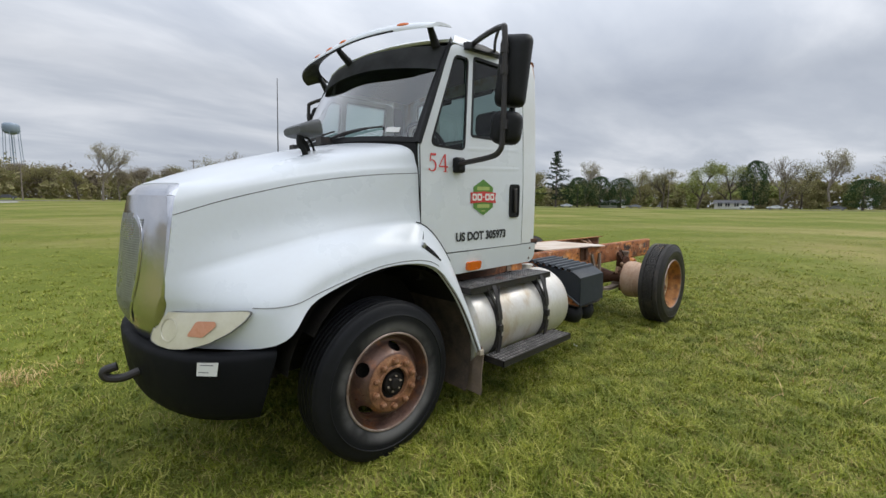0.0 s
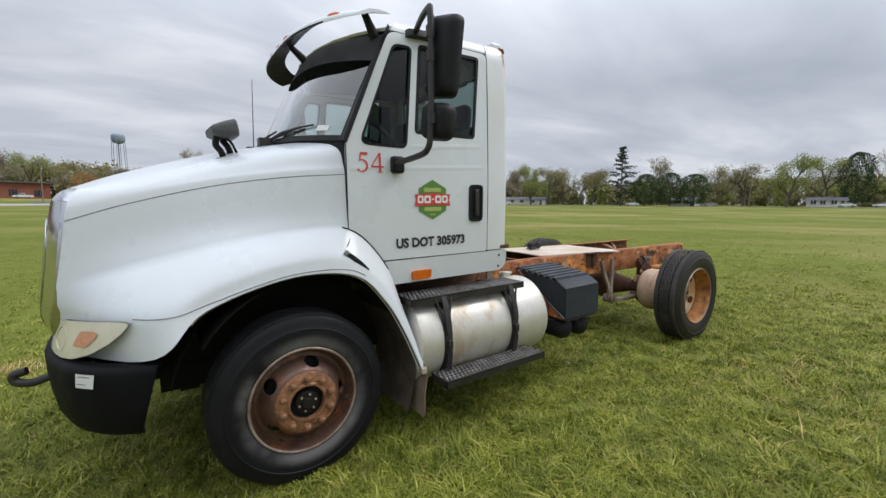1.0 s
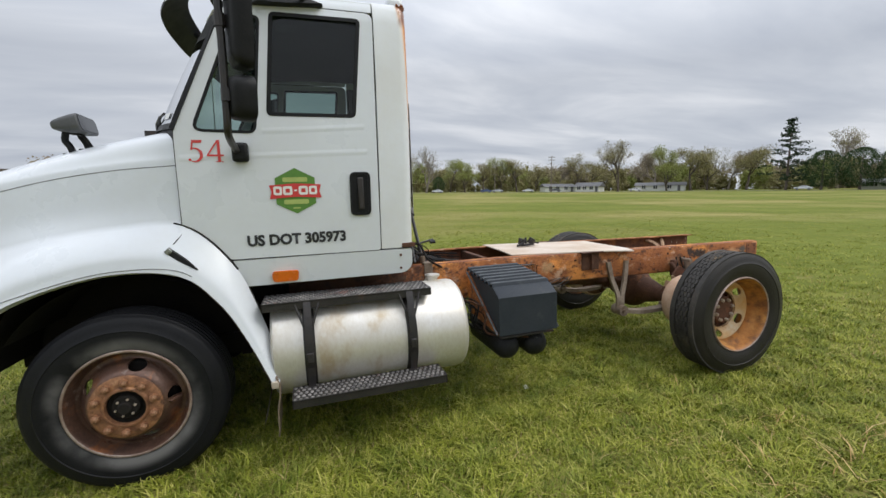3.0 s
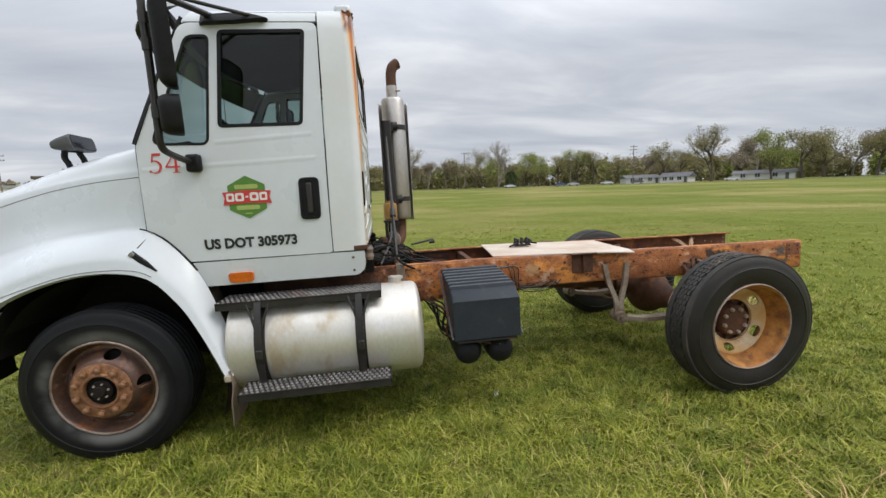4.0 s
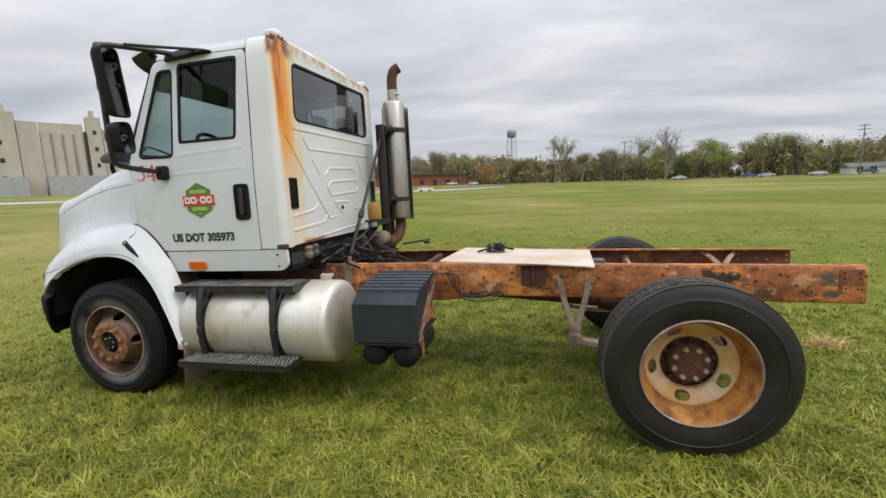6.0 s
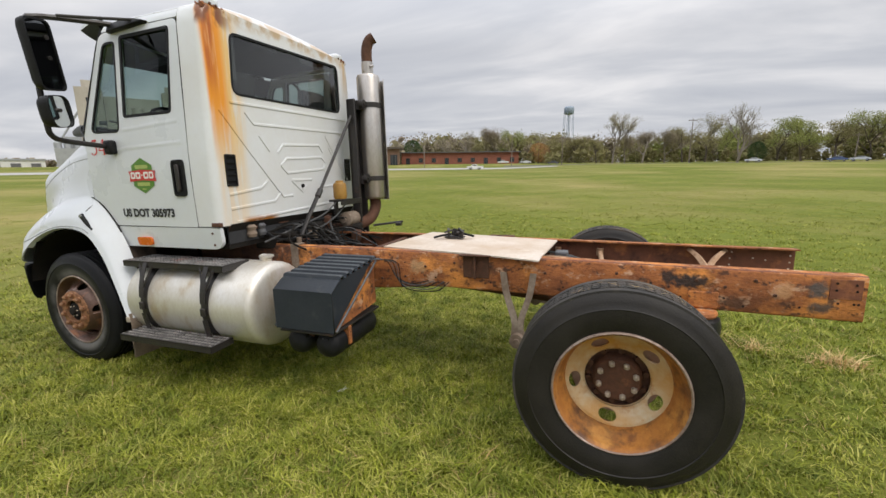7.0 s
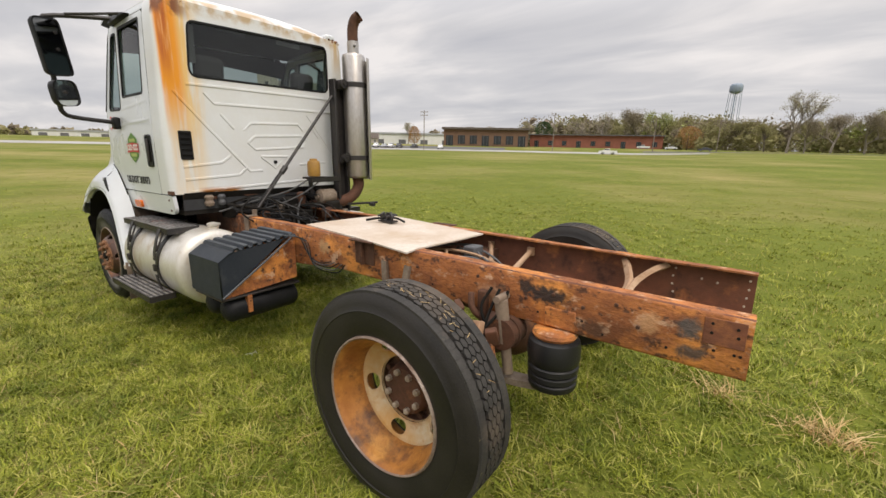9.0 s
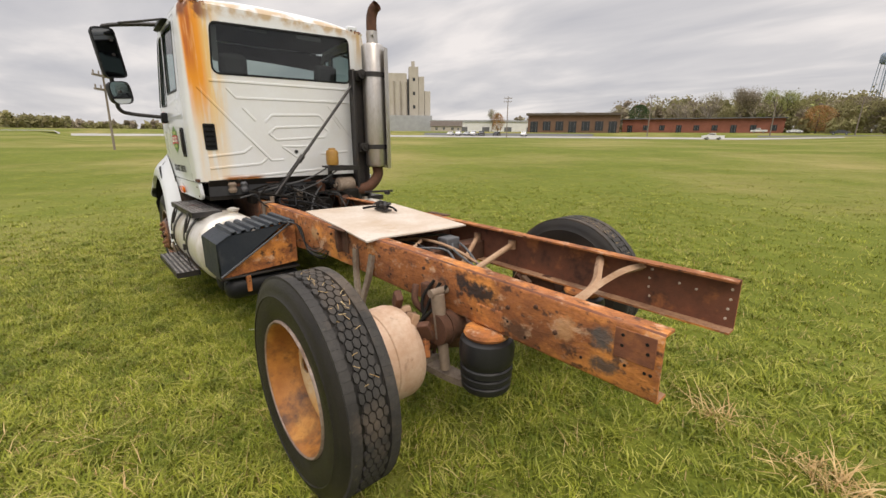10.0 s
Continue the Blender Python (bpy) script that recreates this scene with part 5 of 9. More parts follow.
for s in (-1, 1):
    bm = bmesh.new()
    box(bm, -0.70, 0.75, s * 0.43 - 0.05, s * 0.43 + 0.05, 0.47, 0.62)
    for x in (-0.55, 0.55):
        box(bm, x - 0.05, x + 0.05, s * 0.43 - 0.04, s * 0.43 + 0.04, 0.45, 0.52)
    part("front_spring", bm, grime_shade, truck, "dirty front leaf spring")

# ---- chrome nose, grille, lamps ----
bm = bmesh.new()
rows = []
for k in range(15):
    z = lerp(0.83, 1.615, k / 14)
    w = lerp(0.485, 0.592, smooth(0.84, 1.15, z)) - 0.05 * smooth(1.48, 1.62, z)
    row = []
    for i in range(21):
        y = lerp(-w, w, i / 20)
        row.append(Vector((nose_x(y, z) - 0.018 + 0.020 * smooth(1.42, 1.64, z) ** 1.5, y, z + 0.015 * smooth(1.50, 1.615, z) * (1 - (y / w) ** 2))))
    rows.append(row)
sheet(bm, rows)
nose = part("grille_surround", bm, chrome, truck, "tall chromed grille surround")
# its crown runs back over the top into the hood's front edge
bm = bmesh.new()
hood_lip = spline([(UP[k][0][0], UP[k][0][1], UP[k][0][2]) for k in range(5)], 18)
lip = [Vector((q.x + 0.02, -q.y, q.z + 0.004)) for q in reversed(hood_lip)] + [Vector((q.x + 0.02, q.y, q.z + 0.004)) for q in hood_lip[1:]]
face = [rows[-1][min(20, max(0, round(10 + 10 * q.y / 0.545)))] for q in lip]
sheet(bm, [[a.lerp(b, f) + Vector((-0.010, 0, 0.010)) * math.sin(math.pi * f) for a, b in zip(face, lip)] for f in (0, 0.2, 0.4, 0.6, 0.8, 1.0)])
part("surround_crown", bm, chrome, nose, angle=60)
for s in (-1, 1):
    # returns of the surround back to the hood's front edge
    bm = bmesh.new()
    hood_edge = [Vector(l[0]) for l in UP[3:] + LOW[:4]]
    hood_edge = spline([(p.x + 0.012, p.y, p.z) for p in hood_edge], 22)
    face_edge = []
    for p in hood_edge:
        w = lerp(0.485, 0.592, smooth(0.84, 1.15, p.z)) - 0.05 * smooth(1.48, 1.62, p.z)
        face_edge.append(Vector((nose_x(w, p.z) - 0.018 + 0.020 * smooth(1.42, 1.64, p.z) ** 1.5, w, p.z)))
    sheet(bm, [[Vector((p.x, s * p.y, p.z)) for p in face_edge], [Vector((lerp(p.x, q.x, 0.5), s * (lerp(p.y, q.y, 0.5) + 0.004), lerp(p.z, q.z, 0.5))) for p, q in zip(face_edge, hood_edge)], [Vector((q.x, s * (q.y - 0.004), q.z)) for q in hood_edge]])
    part("surround_return", bm, chrome, nose)
bm = bmesh.new()
loop = rounded([(-0.27, 0.90), (0.27, 0.90), (0.39, 1.18), (0.395, 1.44), (0.30, 1.525), (-0.30, 1.525), (-0.395, 1.44), (-0.39, 1.18)], 0.10)
grille_at = lambda u, v, h=0.0: Vector((nose_x(u, v) - 0.0185 - 0.6 * h + 0.020 * smooth(1.42, 1.64, v) ** 1.5, u, v))
panel(bm, [tuple(p) for p in loop], [], lambda u, v: grille_at(u, v, 0.002), cuts_u=[-0.3, -0.2, -0.1, 0, 0.1, 0.2, 0.3], cuts_v=[1.05, 1.3, 1.5])
mesh_dark = part("grille", bm, grille_metal, nose, "silver mesh grille")
bm = bmesh.new()
strip_loop(bm, loop, grille_at, 0.022, 0.007)
part("grille_frame", bm, chrome, mesh_dark)
for k in range(44):
    z = 0.93 + 0.0130 * k
    w = 0.27 + 0.11 * smooth(0.9, 1.25, z)
    bm = bmesh.new()
    sheet(bm, [[grille_at(lerp(-w, w, i / 12), z + dz, h) for i in range(13)] for dz, h in ((-0.0044, 0.002), (-0.002, 0.0036), (0.003, 0.0036), (0.0046, 0.002))])
    part("grille_bar", bm, grille_metal, mesh_dark)


hood_tree = BVHTree.FromPolygons([v.co for v in hood.data.vertices], [p.vertices for p in hood.data.polygons])


def lamp_at(s):
    """The lens bulges most at its foot, and never sinks into the fender."""
    def place(u, v, h=0.0):
        x = nose_x(u, 0.7) - 0.060 + 0.042 * min(max((v - 0.83) / 0.2, 0), 1) ** 1.5
        hit = hood_tree.ray_cast(Vector((-2, s * u, v)), Vector((1, 0, 0)))[0]
        if hit is not None and hit.x < -0.6:
            x = min(x, hit.x - 0.006)
        return Vector((x - h, s * u, v))
    return place


for s in (-1, 1):
    pl = lamp_at(s)
    loop = [(0.535, 1.013), (0.66, 1.018), (0.80, 1.026), (0.93, 1.034), (0.962, 1.030), (0.945, 0.985), (0.90, 0.930), (0.82, 0.872), (0.72, 0.838), (0.62, 0.828), (0.53, 0.836), (0.475, 0.852), (0.468, 0.875), (0.495, 0.95)]
    sh = [tuple(p) for p in rounded(loop, 0.02, 2)]
    bm = bmesh.new()
    panel(bm, sh, [], lambda u, v: pl(u, v, 0.004 + 0.010 * math.sin(math.pi * min(max((u - 0.46) / 0.5, 0), 1))), cuts_u=[0.55, 0.62, 0.7, 0.78, 0.86, 0.93], cuts_v=[0.9, 0.95, 1.0])
    lamp = part("headlight", bm, lamp_lens, truck, "yellowed oval headlight lens")
    bm = bmesh.new()
    strip_loop(bm, sh, lambda u, v, h=0.0: pl(u, v, h), -0.003, 0.008)
    part("lamp_rim", bm, seam_grey, lamp)
    bm = bmesh.new()
    o = [tuple(p) for p in rounded([(0.722, 0.905), (0.800, 0.903), (0.850, 0.962), (0.842, 0.984), (0.758, 0.982)], 0.012, 3)]
    panel(bm, o, [], lambda u, v: pl(u, v, 0.018), cuts_u=[0.78])
    part("turn_signal", bm, lamp_orange, lamp, "faded orange turn signal", shade=False)
    bm = bmesh.new()
    o = [(0.605 + 0.055 * math.cos(t), 0.925 + 0.062 * math.sin(t)) for t in [2 * math.pi * k / 24 for k in range(24)]]
    strip_loop(bm, o, lambda u, v, h=0.0: pl(u, v, h + 0.010), 0.006, 0.004)
    part("reflector_ring", bm, lamp_bowl, lamp)

# ---- bumper, tow hook ----
bm = bmesh.new()
rows = []
half = spline([(-1.232, 0.0, 0), (-1.218, 0.25, 0), (-1.182, 0.45, 0), (-1.140, 0.60, 0), (-1.076, 0.75, 0), (-1.012, 0.84, 0), (-0.940, 0.914, 0), (-0.830, 0.985, 0), (-0.700, 1.030, 0)], 161)


def bumper_at(u, z, inset=0.0):
    """u runs from -1 to 1 round the bumper; the ends rake forward towards the foot."""
    f = abs(u) * (1 - 0.095 * max(0.0, 0.80 - z) / 0.35) * 160
    k = min(int(f), 159)
    p, d = half[k].lerp(half[k + 1], f - k), (half[k + 1] - half[k]).normalized()
    return Vector((p.x + d.y * inset, math.copysign(max(p.y - d.x * inset, 0), u), z + 0.012 * (1 - abs(u)) * (0.80 - z) / 0.34))


for i in range(57):
    u = lerp(-1, 1, i / 56)
    rows.append([bumper_at(u, z, d) for z, d in ((0.818, 0.09), (0.822, 0.03), (0.812, 0.008), (0.785, 0.0), (0.70, 0.002), (0.60, 0.010), (0.51, 0.026), (0.470, 0.045), (0.456, 0.075))])
sheet(bm, rows)
bumper = part("front_bumper", bm, bumper_black, truck, "black wraparound front bumper", angle=50, solid=0.02)
for s in (-1, 1):
    bm = bmesh.new()
    end = [rows[0 if s < 0 else -1][k] for k in range(1, 8)]
    sheet(bm, [[p + Vector((-0.008, 0, 0)) for p in end], [p + Vector((-0.012, -s * 0.32, 0.02 if k > 3 else 0)) for k, p in enumerate(end)]])
    part("bumper_end", bm, bumper_black, bumper, shade=False)
bm = bmesh.new()
def tagp(u, v, lift=0.004):
    return bumper_at(-u, v, -lift)


U0, U1 = (next(k for k, p in enumerate(half) if p.y > y) / 160 for y in (0.835, 0.912))
sheet(bm, [[tagp(U0, z), tagp((U0 + U1) / 2, z), tagp(U1, z)] for z in (0.726, 0.76, 0.796)])
part("bumper_sticker", bm, paper, bumper, "small white paper tag with unreadable print", shade=False)
bm = bmesh.new()
for z, a, b in ((0.781, 0.15, 0.8), (0.744, 0.1, 0.6)):
    sheet(bm, [[tagp(lerp(U0, U1, c), q, 0.006) for c in (a, b)] for q in (z, z + 0.004)])
part("tag_print", bm, interior_grey, bumper, shade=False)
for s in (-1,):
    bm = bmesh.new()
    tube(bm, spline([(-1.10, s * 0.32, 0.665), (-1.20, s * 0.32, 0.650), (-1.27, s * 0.31, 0.632), (-1.335, s * 0.295, 0.645), (-1.345, s * 0.29, 0.685), (-1.29, s * 0.30, 0.700)], 22), 0.023, 10)
    part("tow_hook", bm, black_steel, bumper, "black forged tow hook")
# ---- hood mirror, wipers, antenna ----
bm = bmesh.new()
mm = pose(-0.280, -0.530, 2.030, -10, 0, 92)
loop = rounded([(-0.135, -0.052), (0.135, -0.052), (0.135, 0.052), (-0.135, 0.052)], 0.036, 5)
rings = []
for dy, gx, gz in ((-0.070, 0.96, 0.92), (-0.063, 1.0, 1.0), (-0.030, 1.0, 0.93), (0.020, 0.97, 0.75), (0.055, 0.92, 0.56), (0.070, 0.82, 0.38)):
    rings.append([bm.verts.new(mm @ Vector((p[0] * gx, dy, p[1] * gz))) for p in loop])
k = len(loop)
for a, b in zip(rings, rings[1:]):
    for i in range(k):
        bm.faces.new((a[i], a[(i + 1) % k], b[(i + 1) % k], b[i]))
bm.faces.new(rings[0])
bm.faces.new(rings[-1])
hm = part("hood_mirror", bm, grey_plastic, truck, "grey fender mirror on black legs")
bm = bmesh.new()
bm.faces.new([bm.verts.new(mm @ Vector((p[0] * 0.90, -0.073, p[1] * 0.80))) for p in loop])
part("mirror_pane", bm, mirror_dark, hm, "dark fender mirror glass")
for x, y, z in ((-0.315, -0.575, 1.845), (-0.265, -0.50, 1.880)):
    bm = bmesh.new()
    tube(bm, spline([(x + 0.035, y, z), (x + 0.02, y, z + 0.06), (x - 0.005, y + 0.01, z + 0.10), (x + 0.01, y + 0.01, 2.01)], 9), 0.019)
    box(bm, x - 0.01, x + 0.075, y - 0.025, y + 0.025, z - 0.012, z + 0.02)
    part("mirror_leg", bm, black_plastic, hm)
bm = bmesh.new()
tube(bm, spline([(-0.305, -0.55, 1.990), (-0.24, -0.54, 1.975), (-0.20, -0.53, 1.90)], 10), 0.008)
part("mirror_brace", bm, black_plastic, hm)
for y0, y1, v1 in ((-0.20, -0.55, 0.12), (0.30, -0.10, 0.10)):
    bm = bmesh.new()
    a = shield(y0 / 0.915, 0.02, 0.03)
    b = shield(y1 / 0.915, v1, 0.018)
    tube(bm, [a + Vector((-0.04, 0, -0.02)), a, a.lerp(b, 0.5) + Vector((-0.01, 0, 0.01)), b], 0.010)
    tube(bm, [shield((y1 + 0.30) / 0.915, 0.045, 0.016), b, shield((y1 - 0.12) / 0.915, v1 + 0.02, 0.014)], 0.007)
    box(bm, a.x - 0.07, a.x + 0.02, a.y - 0.04, a.y + 0.04, a.z - 0.04, a.z + 0.015)
    part("wiper", bm, black_steel, truck, "black windshield wiper")
bm = bmesh.new()
rod(bm, (0.20, 1.08, 2.02), (0.225, 1.06, 2.79), 0.006, 0.003, seg=6)
rod(bm, (0.20, 1.00, 1.98), (0.20, 1.08, 2.03), 0.012, seg=6)
part("antenna", bm, black_steel, truck, "thin whip antenna")

# ---- cab interior ----
bm = bmesh.new()
sheet(bm, [[Vector((lerp(0.10, 0.42, abs(y) ** 2), 0.88 * y, 1.96)) for y in [k / 6 - 1 for k in range(13)]], [Vector((0.62, 0.88 * y, 1.98)) for y in [k / 6 - 1 for k in range(13)]],
           [Vector((0.70, 0.88 * y, 1.90)) for y in [k / 6 - 1 for k in range(13)]], [Vector((0.66, 0.88 * y, 1.45)) for y in [k / 6 - 1 for k in range(13)]]])
part("dashboard", bm, interior_grey, truck, "dark grey dashboard")
bm = bmesh.new()
ring = [Vector((0.0, 0.20 * math.cos(t), 0.20 * math.sin(t))) for t in [2 * math.pi * k / 28 for k in range(29)]]
sm = pose(0.80, -0.48, 2.03, 0, -38, 0)
tube(bm, [sm @ p for p in ring], 0.016)
for t in (0.5, 2.6, 4.7):
    rod(bm, sm @ Vector((0, 0, 0)), sm @ Vector((0, 0.2 * math.cos(t), 0.2 * math.sin(t))), 0.012, seg=6)
rod(bm, sm @ Vector((0, 0, 0)), sm @ Vector((-0.30, 0, 0)), 0.03)
part("steering_wheel", bm, interior_dark, truck)
for y in (-0.48, 0.48):
    bm = bmesh.new()
    box(bm, 1.02, 1.50, y - 0.25, y + 0.25, 1.45, 1.60)
    seat = part("seat", bm, interior_grey, truck, "grey cloth cab seat", bevel=0.05)
    bm = bmesh.new()
    box(bm, 1.44, 1.58, y - 0.24, y + 0.24, 1.55, 2.20, pose(0, 0, 0, 0, 8, 0))
    part("seat_back", bm, interior_grey, seat, bevel=0.06)
    bm = bmesh.new()
    box(bm, 1.51, 1.62, y - 0.13, y + 0.13, 2.19, 2.40, pose(0, 0, 0, 0, 6, 0))
    part("headrest", bm, interior_dark, seat, bevel=0.05)
bm = bmesh.new()
sheet(bm, [[roof_point(u, v) + Vector((0, 0, -0.05)) for v in (-0.96, -0.5, 0, 0.5, 0.96)] for u in (0.05, 0.4, 0.7, 0.97)])
part("headliner", bm, interior_dark, truck)
bm = bmesh.new()
box(bm, 1.655, 1.668, -0.86, 0.86, 1.06, 2.17)
part("rear_lining", bm, interior_dark, truck)
for s in (-1, 1):
    bm = bmesh.new()
    box(bm, 0.42, 1.62, s * 0.905 - 0.008, s * 0.905 + 0.008, 1.07, 1.955)
    part("door_lining", bm, interior_dark, truck)
    bm = bmesh.new()
    box(bm, 1.50, 1.62, s * 0.89 - 0.01, s * 0.89 + 0.01, 1.955, 2.66)
    part("pillar_lining", bm, interior_dark, truck)

# ---- wheels ----
rim_edge = material("rim_edge", (0.42, 0.34, 0.29), 0.5, 0.4, (0.16, 0.09, 0.06), 9, 0.9, 60, 0.5, bump=0.3, bump_scale=60)

def wheel(x, z, s, R, rim_r, face, width, kind):
    """s: -1 left, 1 right. face: how far the tyre's outer side lies from the truck's middle."""
    w = new(kind)
    w.parent = truck
    w["label"] = {"front_wheel": "front wheel with a rusted steel rim", "rear_wheel": "rear wheel with a deep rusted orange rim"}[kind]
    Y = lambda d: s * (face - d)  # d: depth inwards from the outer side
    # tyre
    bm = bmesh.new()
    prof = [(rim_r - 0.006, 0.030), (rim_r + 0.006, 0.006), (rim_r + 0.012, 0.012), (rim_r + 0.03, 0.004), (rim_r + 0.09, -0.004), (R - 0.09, -0.002), (R - 0.086, -0.006), (R - 0.080, -0.001), (R - 0.055, 0.004), (R - 0.03, 0.014), (R - 0.012, 0.026)]
    if kind == "front_wheel":
        crown = []
        for k in range(5):
            a, b = lerp(0.034, width - 0.034, k / 5), lerp(0.034, width - 0.034, (k + 1) / 5)
            g = 0.006
            crown += [(R - 0.010, a + (0 if k == 0 else g)), (R, a + g + 0.003), (R, b - g - 0.003), (R - 0.010, b - (0 if k == 4 else g))]
    else:
        crown = [(R - 0.014, 0.045), (R - 0.014, width - 0.045)]
    prof = prof + crown + [(r, width - d) for r, d in reversed(prof)]
    lathe(bm, [(r, Y(d)) for r, d in prof], (x, 0, z), 72)
    tyre = part("tyre", bm, tyre_dusty if kind == "front_wheel" else rubber_worn, w, "worn black tyre", angle=45)
    if kind == "rear_wheel":
        # tread blocks: two shoulder ribs with notches and three rows of chunky lugs between
        bm = bmesh.new()
        def lug(t0, poly, top=0.86):
            ring0, ring1 = [], []
            cy = sum(p[1] for p in poly) / len(poly)
            ct = sum(p[0] for p in poly) / len(poly)
            for a, d in poly:
                for ring, g, r in ((ring0, 1.0, R - 0.016), (ring1, top, R)):
                    t = t0 + (ct + (a - ct) * g) / R
                    y = Y(cy + (d - cy) * g)
                    ring.append(bm.verts.new((x + r * math.cos(t), y, z + r * math.sin(t))))
            n = len(poly)
            bm.faces.new(ring1)
            for i in range(n):
                bm.faces.new((ring0[i], ring0[(i + 1) % n], ring1[(i + 1) % n], ring1[i]))
        n = 40
        step = 2 * math.pi * R / n
        for k in range(n):
            t0 = 2 * math.pi * k / n
            for row in range(7):
                dm, side = 0.0885 + 0.0163 * row, step / 3
                h = 0.0163
                ring = [(-side, dm), (-side / 2, dm - h), (side / 2, dm - h), (side, dm), (side / 2, dm + h), (-side / 2, dm + h)]
                if row in (0, 6):
                    ring = [(p, min(max(d, 0.078), 0.197)) for p, d in ring]
                lug(t0 + (row % 2) * step / 2 / R, [(p * 0.93, dm + (d - dm) * 0.88) for p, d in ring], 0.92)
            for e in (0, 1):
                q0, q1 = (0.026, 0.072) if e == 0 else (width - 0.072, width - 0.026)
                for h in (0, 1):
                    c = (h - 0.5) * step / 2
                    b = step * 0.2485
                    lug(t0, [(c - b, q0), (c + b, q0), (c + b, q1 - (0.004 if e == 0 else 0)), (c, q1), (c - b, q1 - (0.004 if e == 0 else 0))], 0.985)
        tr = part("tread", bm, tread_worn, tyre, "chunky lugged tread", shade=False)
        tr["kind"] = "stuff"
        # bits of dry grass caught in the tread
        rg, bm = random.Random(17), bmesh.new()
        for k in range(34):
            t, d, a, ln = radians(rg.uniform(20, 120)), rg.uniform(0.08, 0.19), rg.uniform(0, 6.28), rg.uniform(0.006, 0.022)
            o = [(-ln * math.cos(a), -ln * math.sin(a)), (ln * math.cos(a), ln * math.sin(a))]
            w_ = (0.0010 * -math.sin(a), 0.0010 * math.cos(a))
            quad = [(o[0][0] + w_[0], o[0][1] + w_[1]), (o[0][0] - w_[0], o[0][1] - w_[1]), (o[1][0] - w_[0], o[1][1] - w_[1]), (o[1][0] + w_[0], o[1][1] + w_[1])]
            bm.faces.new([bm.verts.new((x + (R + 0.003) * math.cos(t + p / R), Y(d + q), z + (R + 0.003) * math.sin(t + p / R))) for p, q in quad])
        bits = part("dry_straw", bm, straw_dry, tyre, "bits of dry grass in the tread", shade=False)
        bits["kind"] = "stuff"
    # rim: flange, barrel and a disc with hand holes
    rim_mat = rim_brown if kind == "front_wheel" else rim_orange
    bm = bmesh.new()
    f0 = 0.012 if kind == "front_wheel" else 0.008
    if kind == "front_wheel":
        barrel = [(rim_r + 0.010, f0 + 0.012), (rim_r + 0.010, f0), (rim_r + 0.002, f0 - 0.004), (rim_r - 0.006, f0 + 0.004), (rim_r - 0.014, f0 + 0.03), (rim_r - 0.030, f0 + 0.05), (rim_r - 0.034, f0 + 0.062)]
        disc0, disc1, disc_y = rim_r - 0.034, 0.118, lambda r: lerp(f0 + 0.062, f0 - 0.030, smooth(rim_r - 0.045, 0.175, r))
        hub_face = f0 - 0.030
    else:
        barrel = [(rim_r + 0.010, f0 + 0.012), (rim_r + 0.010, f0), (rim_r + 0.002, f0 - 0.004), (rim_r - 0.008, f0 + 0.006), (rim_r - 0.014, f0 + 0.03), (rim_r - 0.022, f0 + 0.075), (rim_r - 0.040, f0 + 0.10), (rim_r - 0.048, f0 + 0.13), (rim_r - 0.052, f0 + 0.145)]
        disc0, disc1, disc_y = rim_r - 0.052, 0.162, lambda r: f0 + lerp(0.145, 0.185, smooth(rim_r - 0.06, 0.17, r))
        hub_face = f0 + 0.185
    lathe(bm, [(r, Y(d)) for r, d in barrel], (x, 0, z), 60)
    lathe(bm, [(disc0, Y(disc_y(disc0))), (disc0 + 0.004, Y(width * 0.75)), (rim_r, Y(width - 0.02))], (x, 0, z), 48)
    rim = part("rim", bm, rim_mat, w, angle=50)
    bm = bmesh.new()
    holes = []
    for k in range(5):
        c = 2 * math.pi * (k + (0.04 if kind == "front_wheel" else 0.60)) / 5
        cr = 0.222 if kind == "front_wheel" else 0.212
        holes.append([(c + 0.046 / cr * math.cos(t), cr + (0.026 if kind == "front_wheel" else 0.030) * math.sin(t)) for t in [2 * math.pi * j / 14 for j in range(14)]])
    panel(bm, [(0, disc1), (2 * math.pi, disc1), (2 * math.pi, disc0), (0, disc0)], holes,
          lambda u, v: Vector((x + v * math.cos(u), Y(disc_y(v)), z + v * math.sin(u))), cuts_u=[2 * math.pi * k / 60 for k in range(1, 60)], cuts_v=[0.155, 0.175, 0.19, 0.205, 0.225, 0.24])
    bmesh.ops.remove_doubles(bm, verts=bm.verts, dist=1e-5)
    disc = part("wheel_disc", bm, rim_brown if kind == "front_wheel" else rim_white, rim, angle=60, solid=0.010)
    # hub with its nuts
    bm = bmesh.new()
    if kind == "front_wheel":
        lathe(bm, [(0.180, Y(hub_face + 0.008)), (0.178, Y(hub_face - 0.004)), (0.168, Y(hub_face - 0.010)), (0.118, Y(hub_face - 0.010)), (0.108, Y(hub_face - 0.018)), (0.099, Y(hub_face - 0.018)), (0.096, Y(hub_face + 0.010))], (x, 0, z), 40)
        hub = part("hub_plate", bm, hub_rust, rim, "orange rusted hub plate")
        bm = bmesh.new()
        lathe(bm, [(0.098, Y(hub_face + 0.008)), (0.092, Y(hub_face + 0.022)), (0.070, Y(hub_face + 0.022)), (0.066, Y(hub_face - 0.004)), (0.058, Y(hub_face - 0.012)), (0.036, Y(hub_face - 0.012)), (0.033, Y(hub_face - 0.030)), (0.028, Y(hub_face - 0.034)), (0.0005, Y(hub_face - 0.034))], (x, 0, z), 28)
        cap = part("hub_cap", bm, grime_shade, rim, "black greasy hub cap in a recess")
        bm = bmesh.new()
        rod(bm, (0, 0, 0), (0, s * 0.008, 0), 0.0065, seg=6)
